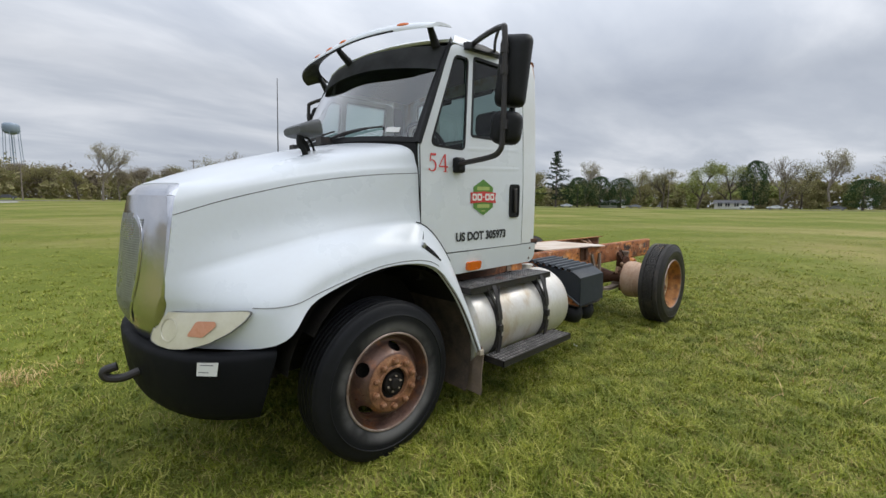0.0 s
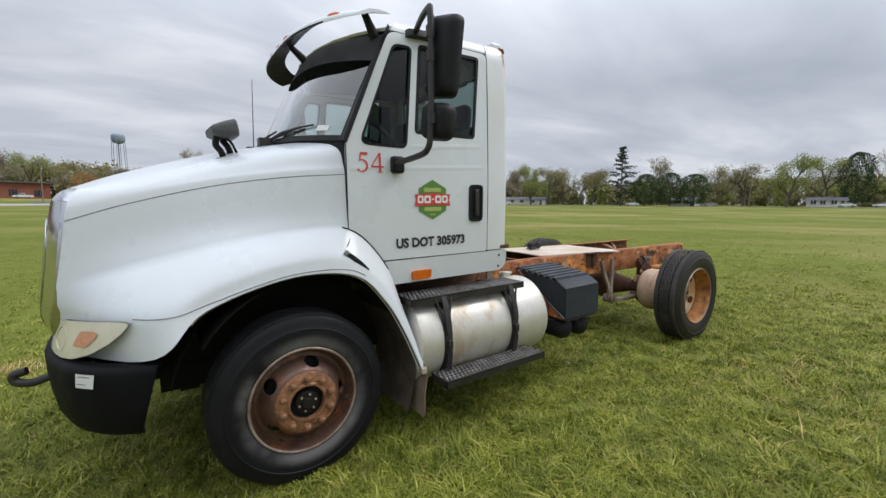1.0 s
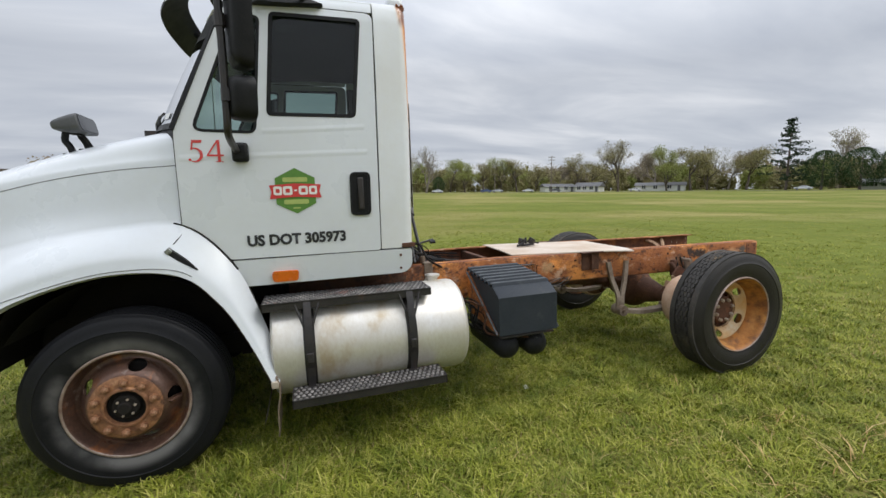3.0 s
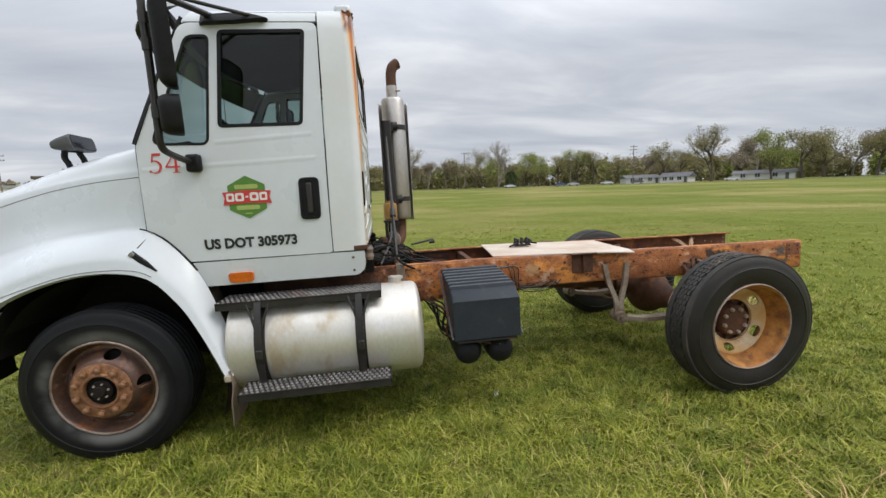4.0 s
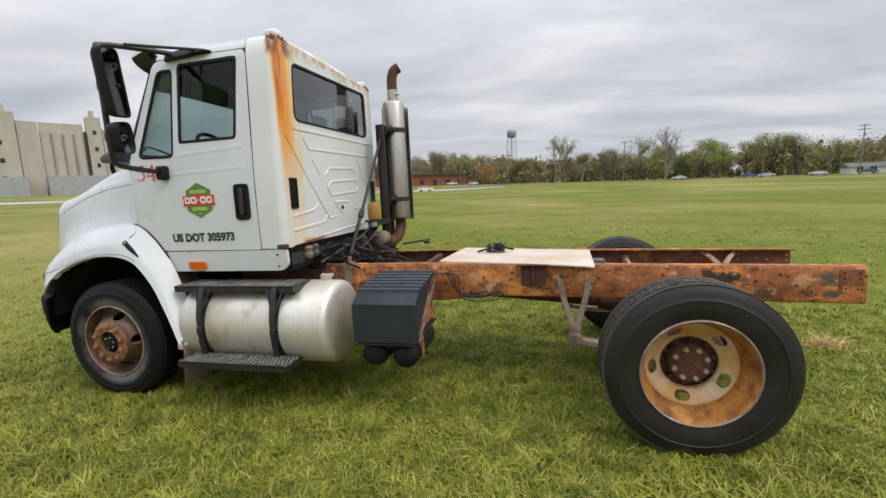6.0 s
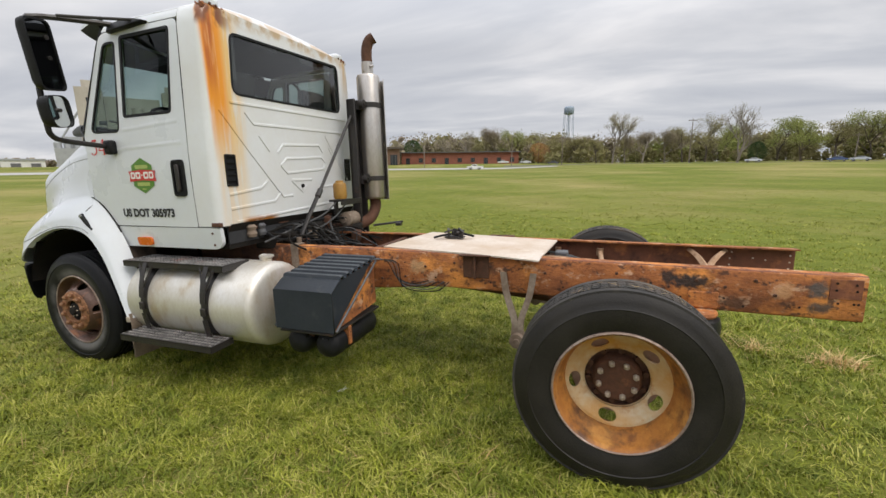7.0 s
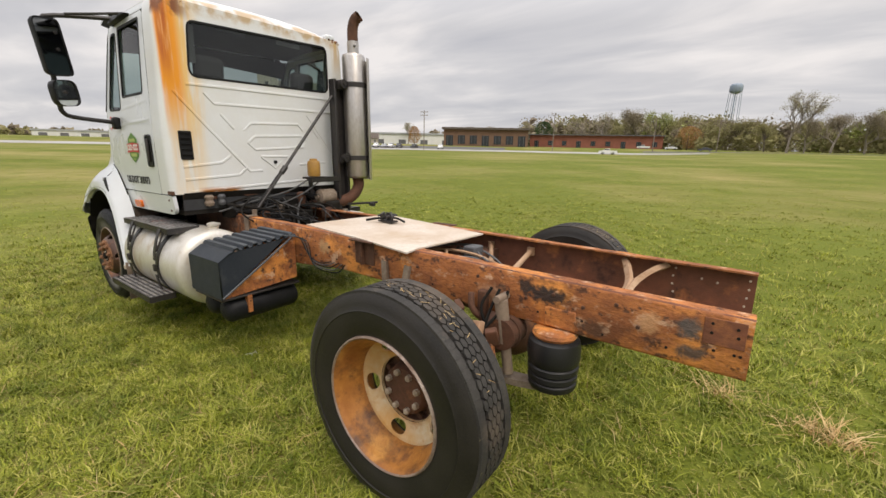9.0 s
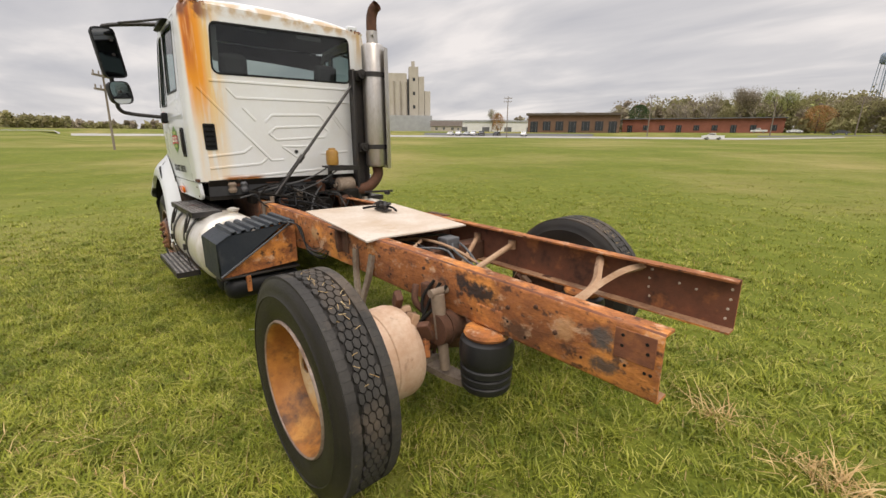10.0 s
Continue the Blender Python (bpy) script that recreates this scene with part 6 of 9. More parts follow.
        cap_bolt = mesh_of(bm, "cap_bolt", lug_metal, True, 30)
        for k in range(6):
            t = 2 * math.pi * (k + 0.2) / 6
            ob = new("cap_bolt", cap_bolt)
            ob.parent, ob.location = cap, (x + 0.048 * math.cos(t), Y(hub_face - 0.012), z + 0.048 * math.sin(t))
        bm = bmesh.new()
        lathe(bm, [(rim_r - 0.004, Y(f0 - 0.004)), (rim_r + 0.003, Y(f0 - 0.009)), (rim_r + 0.010, Y(f0 - 0.006)), (rim_r + 0.012, Y(f0 + 0.004))], (x, 0, z), 60)
        part("rim_edge", bm, rim_edge, rim, "worn silvery rim edge", angle=60)
        lugs, lug_r, lug_len, lug_m, lug_rad = 10, 0.143, 0.036, hub_rust, 0.022
        lug_y = hub_face - 0.006
    else:
        lathe(bm, [(0.166, Y(hub_face - 0.004)), (0.160, Y(hub_face + 0.04)), (0.128, Y(hub_face + 0.045)), (0.122, Y(hub_face - 0.01)), (0.110, Y(hub_face - 0.025)), (0.0005, Y(hub_face - 0.028))], (x, 0, z), 40)
        hub = part("hub_plate", bm, rust_dark, rim, "dark rusted axle flange")
        bm = bmesh.new()
        lathe(bm, [(rim_r - 0.002, Y(f0 - 0.002)), (rim_r + 0.004, Y(f0 - 0.008)), (rim_r + 0.009, Y(f0 - 0.006)), (rim_r + 0.012, Y(f0 + 0.004))], (x, 0, z), 60)
        part("rim_edge", bm, rim_edge, rim, "worn pale rim edge", angle=60)
        lugs, lug_r, lug_len, lug_m, lug_rad = 8, 0.094, 0.026, lug_metal, 0.016
        lug_y = hub_face - 0.026
        bm = bmesh.new()
        rod(bm, (0, 0, 0), (0, s * 0.033, 0), 0.016, seg=6)
        nut = mesh_of(bm, "wheel_nut", rust_dark, True, 30)
        for k in range(10):
            t = 2 * math.pi * (k + 0.3) / 10
            ob = new("wheel_nut", nut)
            ob.parent, ob.location = rim, (x + 0.145 * math.cos(t), Y(hub_face + 0.045), z + 0.145 * math.sin(t))
    bm = bmesh.new()
    rod(bm, (0, 0, 0), (0, s * lug_len * 0.7, 0), lug_rad, seg=6)
    rod(bm, (0, s * lug_len * 0.68, 0), (0, s * lug_len, 0), lug_rad * 0.9, lug_rad * 0.45, seg=8)
    me = mesh_of(bm, "lug_nut", lug_m, True, 30)
    for k in range(lugs):
        t = 2 * math.pi * (k + 0.4) / lugs
        ob = new("lug_nut", me)
        ob.parent, ob.location = hub, (x + lug_r * math.cos(t), Y(lug_y), z + lug_r * math.sin(t))
    return w


for s in (-1, 1):
    wheel(-0.008, 0.445, s, 0.510, 0.303, 1.046, 0.275, "front_wheel")
    wheel(4.442, 0.461, s, 0.525, 0.312, 1.238, 0.275, "rear_wheel")

# ---- frame rails ----
def rail_top(x):
    return 0.985 - 0.0165 * max(0.0, x - 2.6)


def rail_bottom(x):
    return rail_top(x) - (0.262 + 0.055 * (1 - smooth(2.6, 3.3, x)))


RAIL_END = 5.71


def rail(s):
    """A pressed channel, open to the middle, with rolled corners."""
    xs = [0.85, 1.2, 1.9] + [1.9 + (RAIL_END - 1.9) * k / 60 for k in range(1, 61)]
    rows = []
    rng = random.Random(3 + s)
    for x in xs:
        zt, zb = rail_top(x), rail_bottom(x)
        o, i, t, r = 0.447, 0.365, 0.010, 0.016
        sec = [(i, zt), (o - r, zt), (o - r * 0.3, zt - r * 0.3), (o, zt - r), (o, zb + r), (o - r * 0.3, zb + r * 0.3), (o - r, zb), (i, zb),
               (i, zb + t), (o - t, zb + t), (o - t, zt - t), (i, zt - t), (i, zt)]
        rows.append([Vector((x, s * y, z + 0.0012 * rng.uniform(-1, 1))) for y, z in sec])
    bm = bmesh.new()
    sheet(bm, rows)
    bmesh.ops.remove_doubles(bm, verts=bm.verts, dist=1e-5)
    bm.faces.new([bm.verts.new(p) for p in rows[-1][:-1]])
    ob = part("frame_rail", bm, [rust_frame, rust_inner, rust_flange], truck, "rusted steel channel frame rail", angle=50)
    # web's inner face gets a darker rust tone, the lower flange's top a paler one
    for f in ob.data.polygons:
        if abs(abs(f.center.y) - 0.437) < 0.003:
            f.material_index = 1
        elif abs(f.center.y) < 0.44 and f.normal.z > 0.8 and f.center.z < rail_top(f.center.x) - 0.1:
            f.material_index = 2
    return ob


rails = {s: rail(s) for s in (-1, 1)}
# rivets, bolts and holes along the rails
for s in (-1, 1):
    rng = random.Random(11)
    bm = bmesh.new()
    rod(bm, (0, 0, 0), (0, s * 0.009, 0), 0.011, 0.009, seg=7)
    bolt = mesh_of(bm, "rail_bolt", rust_dark, True, 30)
    # holes are near-black discs; the dark inside is put into the colour
    bm = bmesh.new()
    rod(bm, (0, s * -0.004, 0), (0, s * 0.002, 0), 0.0065, seg=8)
    hole = mesh_of(bm, "rail_hole", grime_shade, False)
    spots = [(2.95, 0.09), (2.95, 0.2), (3.12, 0.11), (3.2, 0.19), (3.35, 0.07), (3.62, 0.08), (3.62, 0.2), (3.72, 0.13), (4.0, 0.1), (4.12, 0.19), (4.45, 0.07), (4.75, 0.13), (4.82, 0.19), (4.9, 0.08),
             (5.05, 0.11), (5.05, 0.18), (5.2, 0.06), (5.3, 0.14), (5.42, 0.2), (2.5, 0.08), (2.3, 0.1), (2.2, 0.2), (2.42, 0.22), (2.75, 0.23), (3.5, 0.15), (3.9, 0.21), (4.62, 0.22), (5.15, 0.22)]
    for k, (x, d) in enumerate(spots):
        ob = new("rail_bolt" if k % 3 else "rail_hole", bolt if k % 3 else hole)
        ob.parent, ob.location = rails[s], (x, s * 0.447, rail_top(x) - d)
    for x in (5.56, 5.59, 5.66, 5.68):
        for d in (0.05, 0.10, 0.16):
            if (x, d) in ((5.59, 0.05), (5.56, 0.16), (5.66, 0.10)):
                continue
            ob = new("rail_hole", hole)
            ob.parent, ob.location = rails[s], (x, s * 0.447, rail_top(x) - d)
    # the same bolt ends seen on the inner face
    bm = bmesh.new()
    rod(bm, (0, 0, 0), (0, -s * 0.004, 0), 0.0065, seg=8)
    pale = mesh_of(bm, "bolt_end", plate_tan, False)
    for x, d in ((5.30, 0.10), (5.31, 0.20), (5.45, 0.09), (5.30, 0.15), (5.68, 0.06), (5.68, 0.11), (5.675, 0.16), (5.53, 0.10), (5.31, 0.05), (5.67, 0.21)):
        ob = new("bolt_end", pale)
        ob.parent, ob.location = rails[s], (x, s * 0.437, rail_top(x) - d)
    bm = bmesh.new()
    box(bm, 5.545, 5.69, min(s * 0.446, s * 0.451), max(s * 0.446, s * 0.451), rail_top(5.6) - 0.135, rail_top(5.6) - 0.022)
    part("end_patch", bm, rust_inner, rails[s], bevel=0.002)
    for x, d in ((5.575, 0.045), (5.575, 0.085), (5.66, 0.05), (5.665, 0.085)):
        ob = new("rail_hole", hole)
        ob.parent, ob.location = rails[s], (x, s * 0.4515, rail_top(x) - d)
    # welded bracket remains under the plate
    bm = bmesh.new()
    box(bm, 3.40, 3.63, min(s * 0.44, s * 0.50), max(s * 0.44, s * 0.50), 0.965, 0.975)
    box(bm, 3.42, 3.61, min(s * 0.446, s * 0.456), max(s * 0.446, s * 0.456), 0.80, 0.965)
    box(bm, 3.505, 3.52, min(s * 0.456, s * 0.49), max(s * 0.456, s * 0.49), 0.80, 0.965)
    part("body_mount", bm, rust_dark, rails[s], bevel=0.003)

# crossmembers between the rails
def cross(x0, x1, z0, z1, label=""):
    bm = bmesh.new()
    box(bm, x0, x1, -0.437, 0.437, z0, z1)
    return part("crossmember", bm, rust_dark, truck, label, bevel=0.006)


cross(2.55, 2.60, 0.74, 0.95, "rusted steel crossmember")
cross(3.62, 3.70, 0.72, 0.93)
cross(3.95, 4.08, 0.70, 0.84)
# curved cross brace near the rear, tan coloured arms
for s in (-1, 1):
    bm = bmesh.new()
    for x0, x1 in ((5.02, 5.10), (5.26, 5.12)):
        pts = spline([(x0, s * 0.42, 0.90), (lerp(x0, x1, 0.5), s * 0.33, 0.87), (x1, s * 0.22, 0.80), (x1, 0, 0.75)], 12)
        rows = [[p + Vector((0.0, 0, 0.022)) for p in pts], [p + Vector((0.025, 0, 0)) for p in pts], [p + Vector((0, 0, -0.022)) for p in pts], [p + Vector((-0.025, 0, 0)) for p in pts], [p + Vector((0.0, 0, 0.022)) for p in pts]]
        sheet(bm, rows)
    part("cross_brace", bm, rust_light, truck, "curved tan cross brace arm")
# torque rods and hoses in the middle
for a, b, r, m in (((4.02, 0.42, 0.86), (4.30, -0.05, 0.74), 0.017, rust_light), ((4.36, 0.42, 0.86), (4.40, -0.10, 0.74), 0.019, rust_light),
                   ((3.85, -0.40, 0.80), (4.40, -0.12, 0.70), 0.022, rust_dark)):
    bm = bmesh.new()
    rod(bm, a, b, r)
    for e in (a, b):
        rod(bm, Vector(e) + Vector((0, 0, -0.03)), Vector(e) + Vector((0, 0, 0.03)), r * 1.5, seg=12)
    part("torque_rod", bm, m, truck, "rusted torque rod")
bm = bmesh.new()
box(bm, 4.02, 4.12, 0.02, 0.14, 0.83, 0.92)
rod(bm, (4.0, 0.08, 0.86), (3.88, 0.16, 0.86), 0.02)
part("air_valve", bm, grey_plastic, truck, "grey air valve between the rails", bevel=0.01)
rngh = random.Random(8)
for k in range(7):
    bm = bmesh.new()
    y = rngh.uniform(-0.25, 0.3)
    pts = spline([(3.7, y, 0.86), (3.95 + rngh.uniform(-0.1, 0.1), y + rngh.uniform(-0.15, 0.15), 0.89), (4.2, y + rngh.uniform(-0.2, 0.2), 0.86), (4.45, rngh.uniform(-0.2, 0.2), 0.72)], 16)
    tube(bm, pts, rngh.choice((0.008, 0.011)), 6)
    part("air_hose", bm, rngh.choice((rust_light, black_plastic, grey_plastic)), truck)

# ---- rear axle, drums, suspension ----
drum_tan = material("drum_tan", (0.58, 0.42, 0.31), 0.85, 0, (0.44, 0.27, 0.17), 5, 0.8, 40, 0.4, bump=0.35, bump_scale=40,
                    spots=[((0.20, 0.10, 0.06), 0.62, 0.72, 9.0, 0.9), ((0.66, 0.54, 0.42), 0.56, 0.68, 3.0, 0.6)])

bm = bmesh.new()
rod(bm, (4.442, -0.95, 0.458), (4.442, 0.95, 0.458), 0.075, seg=20)
bmesh.ops.create_uvsphere(bm, u_segments=24, v_segments=14, radius=1, matrix=Matrix.Translation((4.442, 0, 0.46)) @ Matrix.Diagonal((0.21, 0.20, 0.22, 1)))
rod(bm, (4.442, 0, 0.50), (4.12, 0, 0.56), 0.12, 0.075, seg=20)
for s in (-1, 1):
    rod(bm, (4.442, s * 0.18, 0.458), (4.442, s * 0.40, 0.458), 0.14, 0.078, seg=20)
part("rear_axle", bm, rust_dark, truck, "rusted rear axle with bowl-shaped differential", angle=40)
bm = bmesh.new()
rod(bm, (4.12, 0, 0.56), (2.3, 0, 0.72), 0.05, seg=16)
rod(bm, (4.16, 0, 0.555), (4.06, 0, 0.565), 0.075, seg=16)
part("drive_shaft", bm, rust_dark, truck, "rusted drive shaft")
for s in (-1, 1):
    bm = bmesh.new()
    lathe(bm, [(0.10, s * 0.985), (0.228, s * 0.985), (0.236, s * 0.97), (0.236, s * 0.79), (0.244, s * 0.785), (0.248, s * 0.74), (0.252, s * 0.735), (0.252, s * 0.665), (0.246, s * 0.660), (0.242, s * 0.635), (0.236, s * 0.625), (0.09, s * 0.622)], (4.442, 0, 0.458), 48)
    part("brake_drum", bm, drum_tan, truck, "pinkish tan rusted brake drum", angle=40)
    bm = bmesh.new()
    lathe(bm, [(0.226, s * 0.632), (0.226, s * 0.616), (0.08, s * 0.612)], (4.442, 0, 0.458), 36)
    for t in (0.4, 1.5, 2.6, 3.9, 5.1):
        box(bm, 4.442 + 0.17 * math.cos(t) - 0.035, 4.442 + 0.17 * math.cos(t) + 0.035, min(s * 0.575, s * 0.63), max(s * 0.575, s * 0.63), 0.458 + 0.17 * math.sin(t) - 0.03, 0.458 + 0.17 * math.sin(t) + 0.03, pose(0, 0, 0, 0, math.degrees(-t), 0))
    part("brake_plate", bm, rust_dark, truck, "flaking rusted brake backing plate")
    bm = bmesh.new()
    rod(bm, (4.66, s * 0.55, 0.62), (4.66, s * 0.40, 0.62), 0.085, seg=20)
    rod(bm, (4.66, s * 0.50, 0.62), (4.66, s * 0.49, 0.62), 0.095, seg=20)
    part("brake_chamber", bm, rust_dark, truck, "rusted brake chamber", angle=40)
    # rusted brackets, slack adjuster and hoses between drum and rail
    rb = random.Random(30)
    for k in range(9):
        bm = bmesh.new()
        cx, cy, cz = 4.50 + rb.uniform(-0.10, 0.16), s * rb.uniform(0.47, 0.62), rb.uniform(0.48, 0.74)
        if k % 3 == 0:
            rod(bm, (cx, cy - 0.05, cz), (cx + rb.uniform(-0.06, 0.06), cy + 0.05, cz + rb.uniform(-0.03, 0.03)), rb.uniform(0.018, 0.035), seg=10)
        else:
            w = rb.uniform(0.02, 0.05)
            box(bm, cx - w, cx + w, cy - 0.02, cy + 0.02, cz - 0.05, cz + 0.05, pose(0, 0, 0, rb.uniform(-30, 30), rb.uniform(-40, 40), rb.uniform(-40, 40)))
        part("brake_bracket", bm, rb.choice((rust_frame, rust_dark, rust_light)), truck, bevel=0.005)
    for k in range(3):
        bm = bmesh.new()
        tube(bm, spline([(4.55 + 0.05 * k, s * 0.46, 0.84), (4.52 + 0.06 * k, s * 0.52, 0.74), (4.58, s * (0.54 + 0.03 * k), 0.63), (4.64, s * 0.50, 0.58)], 12), 0.009, 6)
        part("brake_hose", bm, rb.choice((rust_light, grime_shade)), truck)
    # trailing beam from the hanger under the axle to the air spring
    bm = bmesh.new()
    beam = spline([(3.83, s * 0.50, 0.385), (4.1, s * 0.50, 0.345), (4.442, s * 0.50, 0.355), (4.72, s * 0.47, 0.350), (4.96, s * 0.43, 0.372)], 20)
    rows = [[p + Vector((0, dy, dz)) for p in beam] for dy, dz in ((-0.045, 0.018), (0.045, 0.018), (0.045, -0.018), (-0.045, -0.018), (-0.045, 0.018))]
    sheet(bm, rows)
    box(bm, 4.36, 4.56, s * 0.50 - 0.06, s * 0.50 + 0.06, 0.36, 0.40)
    part("trailing_beam", bm, rust_grey, truck, "grey-brown rusted trailing spring beam", angle=40)
    bm = bmesh.new()
    for x in (4.39, 4.53):
        tube(bm, spline([(x, s * 0.55, 0.33), (x, s * 0.55, 0.50), (x, s * 0.50, 0.56), (x, s * 0.45, 0.50), (x, s * 0.45, 0.33)], 16), 0.011)
    part("axle_clamp", bm, rust_dark, truck)
    # hanger: forked bracket
    bm = bmesh.new()
    for x in (3.715, 3.925):
        pts = spline([(x, s * 0.455, 0.86), (x + (3.825 - x) * 0.25, s * 0.475, 0.70), (x + (3.825 - x) * 0.8, s * 0.50, 0.52), (3.825 + (x - 3.825) * 0.25, s * 0.50, 0.39)], 12)
        rows = [[p + Vector((dx, s * dy, 0)) for p in pts] for dx, dy in ((-0.022, -0.012), (0.022, -0.012), (0.022, 0.014), (-0.022, 0.014), (-0.022, -0.012))]
        sheet(bm, rows)
    rod(bm, (3.825, s * 0.435, 0.39), (3.825, s * 0.56, 0.39), 0.05, seg=18)
    rod(bm, (3.825, s * 0.42, 0.39), (3.825, s * 0.575, 0.39), 0.022, seg=10)
    part("spring_hanger", bm, rust_grey, truck, "forked grey-brown spring hanger bracket", angle=40)
    # air spring
    bm = bmesh.new()
    c = (4.915, s * 0.435, 0)
    lathe(bm, [(0.03, 0.377), (0.116, 0.377), (0.122, 0.386), (0.124, 0.411), (0.117, 0.417), (0.119, 0.422), (0.126, 0.428), (0.127, 0.453), (0.119, 0.459), (0.121, 0.464), (0.129, 0.471), (0.13, 0.499), (0.122, 0.506), (0.128, 0.514), (0.135, 0.55), (0.135, 0.6), (0.127, 0.634), (0.105, 0.65), (0.06, 0.653)], c, 40, "z")
    spring = part("air_spring", bm, rubber, truck, "black rubber air spring with rusted cap", angle=35)
    bm = bmesh.new()
    lathe(bm, [(0.0005, 0.690), (0.088, 0.690), (0.108, 0.680), (0.114, 0.664), (0.10, 0.640)], c, 36, "z")
    part("cap_plate", bm, rust_frame, spring, angle=30)
    bm = bmesh.new()
    box(bm, 4.86, 5.02, min(s * 0.440, s * 0.458), max(s * 0.440, s * 0.458), 0.70, 0.80)
    part("spring_bracket", bm, rust_frame, spring, bevel=0.006)
    # shock absorber
    bm = bmesh.new()
    rod(bm, (4.70, s * 0.515, 0.40), (4.665, s * 0.515, 0.62), 0.028, seg=14)
    rod(bm, (4.672, s * 0.515, 0.57), (4.64, s * 0.515, 0.80), 0.036, seg=14)
    rod(bm, (4.635, s * 0.45, 0.81), (4.635, s * 0.56, 0.81), 0.022, seg=10)
    part("shock_absorber", bm, flap_rubber, truck, "dirty grey shock absorber", angle=40)
    bm = bmesh.new()
    box(bm, 4.48, 4.53, min(s * 0.45, s * 0.50), max(s * 0.45, s * 0.50), 0.66, 0.82)
    tube(bm, spline([(4.44, s * 0.50, 0.80), (4.47, s * 0.53, 0.72), (4.52, s * 0.50, 0.66)], 8), 0.02)
    part("axle_stop", bm, rust_dark, truck, bevel=0.006)

# front brake drums behind the wheels
for s in (-1, 1):
    bm = bmesh.new()
    lathe(bm, [(0.05, s * 0.955), (0.20, s * 0.955), (0.215, s * 0.94), (0.215, s * 0.80), (0.05, s * 0.79)], (0, 0, 0.455), 32)
    part("front_drum", bm, grime_shade, truck)
# front axle beam, hidden in the dark under the hood
bm = bmesh.new()
rod(bm, (0, -0.80, 0.42), (0, 0.80, 0.42), 0.06, seg=12)
part("front_axle", bm, grime_shade, truck)

# ---- fuel tank with steps ----
TY, TZ, TR = -0.785, 0.595, 0.325


def tank(s):
    bm = bmesh.new()
    lathe(bm, [(0.0005, 0.748), (0.20, 0.742), (TR - 0.03, 0.752), (TR - 0.006, 0.766), (TR, 0.785), (TR, 1.985), (TR - 0.006, 2.008), (TR - 0.024, 2.026), (TR - 0.06, 2.038), (0.18, 2.050), (0.08, 2.056), (0.0005, 2.058)], (0, s * abs(TY), TZ), 64, "x")
    ob = part("fuel_tank", bm, alu_tank, truck, "round aluminium fuel tank with brown stains", angle=35)
    for x in (0.975, 1.62):
        bm = bmesh.new()
        ring = []
        for k in range(41):
            t = radians(lerp(-70, 250, k / 40))
            ring.append((math.cos(t), math.sin(t)))
        rows = [[Vector((x + dx, s * (abs(TY) + (TR + h) * c), TZ + (TR + h) * q)) for c, q in ring] for dx, h in ((-0.034, 0.001), (-0.034, 0.007), (0.034, 0.007), (0.034, 0.001))]
        sheet(bm, rows)
        strap = part("tank_strap", bm, black_steel, ob, "black steel tank strap", angle=40)
        bm = bmesh.new()
        yo = s * (abs(TY) + TR + 0.012)
        box(bm, x - 0.02, x + 0.02, min(yo, yo + s * 0.02), max(yo, yo + s * 0.02), TZ - 0.03, TZ + 0.03)
        part("strap_bolt", bm, black_steel, strap, bevel=0.005)
    bm = bmesh.new()
    rod(bm, (1.86, s * (abs(TY) - 0.06), TZ + TR - 0.02), (1.88, s * (abs(TY) - 0.06), TZ + TR + 0.028), 0.045, seg=24)
    rod(bm, (1.88, s * (abs(TY) - 0.06), TZ + TR + 0.022), (1.88, s * (abs(TY) - 0.06), TZ + TR + 0.036), 0.055, seg=24)
    part("filler_cap", bm, alu_tank, ob, "round metal filler cap", angle=40)
    return ob


tank(-1)
tank(1)


def step(x0, x1, y0, y1, z, name, label, tilt=0.0):
    """A black pressed tread plate: rim and a grid of raised grip teeth."""
    bm = bmesh.new()
    box(bm, x0, x1, y0, y1, z - 0.008, z)
    box(bm, x0, x1, y0, y0 + 0.012, z - 0.045, z + 0.004)
    box(bm, x0, x1, y1 - 0.012, y1, z - 0.045, z + 0.004)
    box(bm, x0, x0 + 0.008, y0, y1, z - 0.045, z + 0.004)
    box(bm, x1 - 0.008, x1, y0, y1, z - 0.045, z + 0.004)
    ob = part(name, bm, black_steel, truck, label, shade=False)
    bm = bmesh.new()
    nx, ny = int((x1 - x0) / 0.032), max(3, int((y1 - y0) / 0.034))
    for i in range(nx):
        for j in range(ny):
            cx, cy = x0 + (i + 0.5 + 0.5 * (j % 2)) * (x1 - x0) / (nx + 0.5), y0 + (j + 0.5) * (y1 - y0) / ny
            bmesh.ops.create_cone(bm, cap_ends=True, segments=6, radius1=0.0125, radius2=0.009, depth=0.007, matrix=Matrix.Translation((cx, cy, z + 0.0035)))
    t = part("tread_teeth", bm, step_worn, ob, shade=False)
    t["kind"] = "stuff"
    return ob


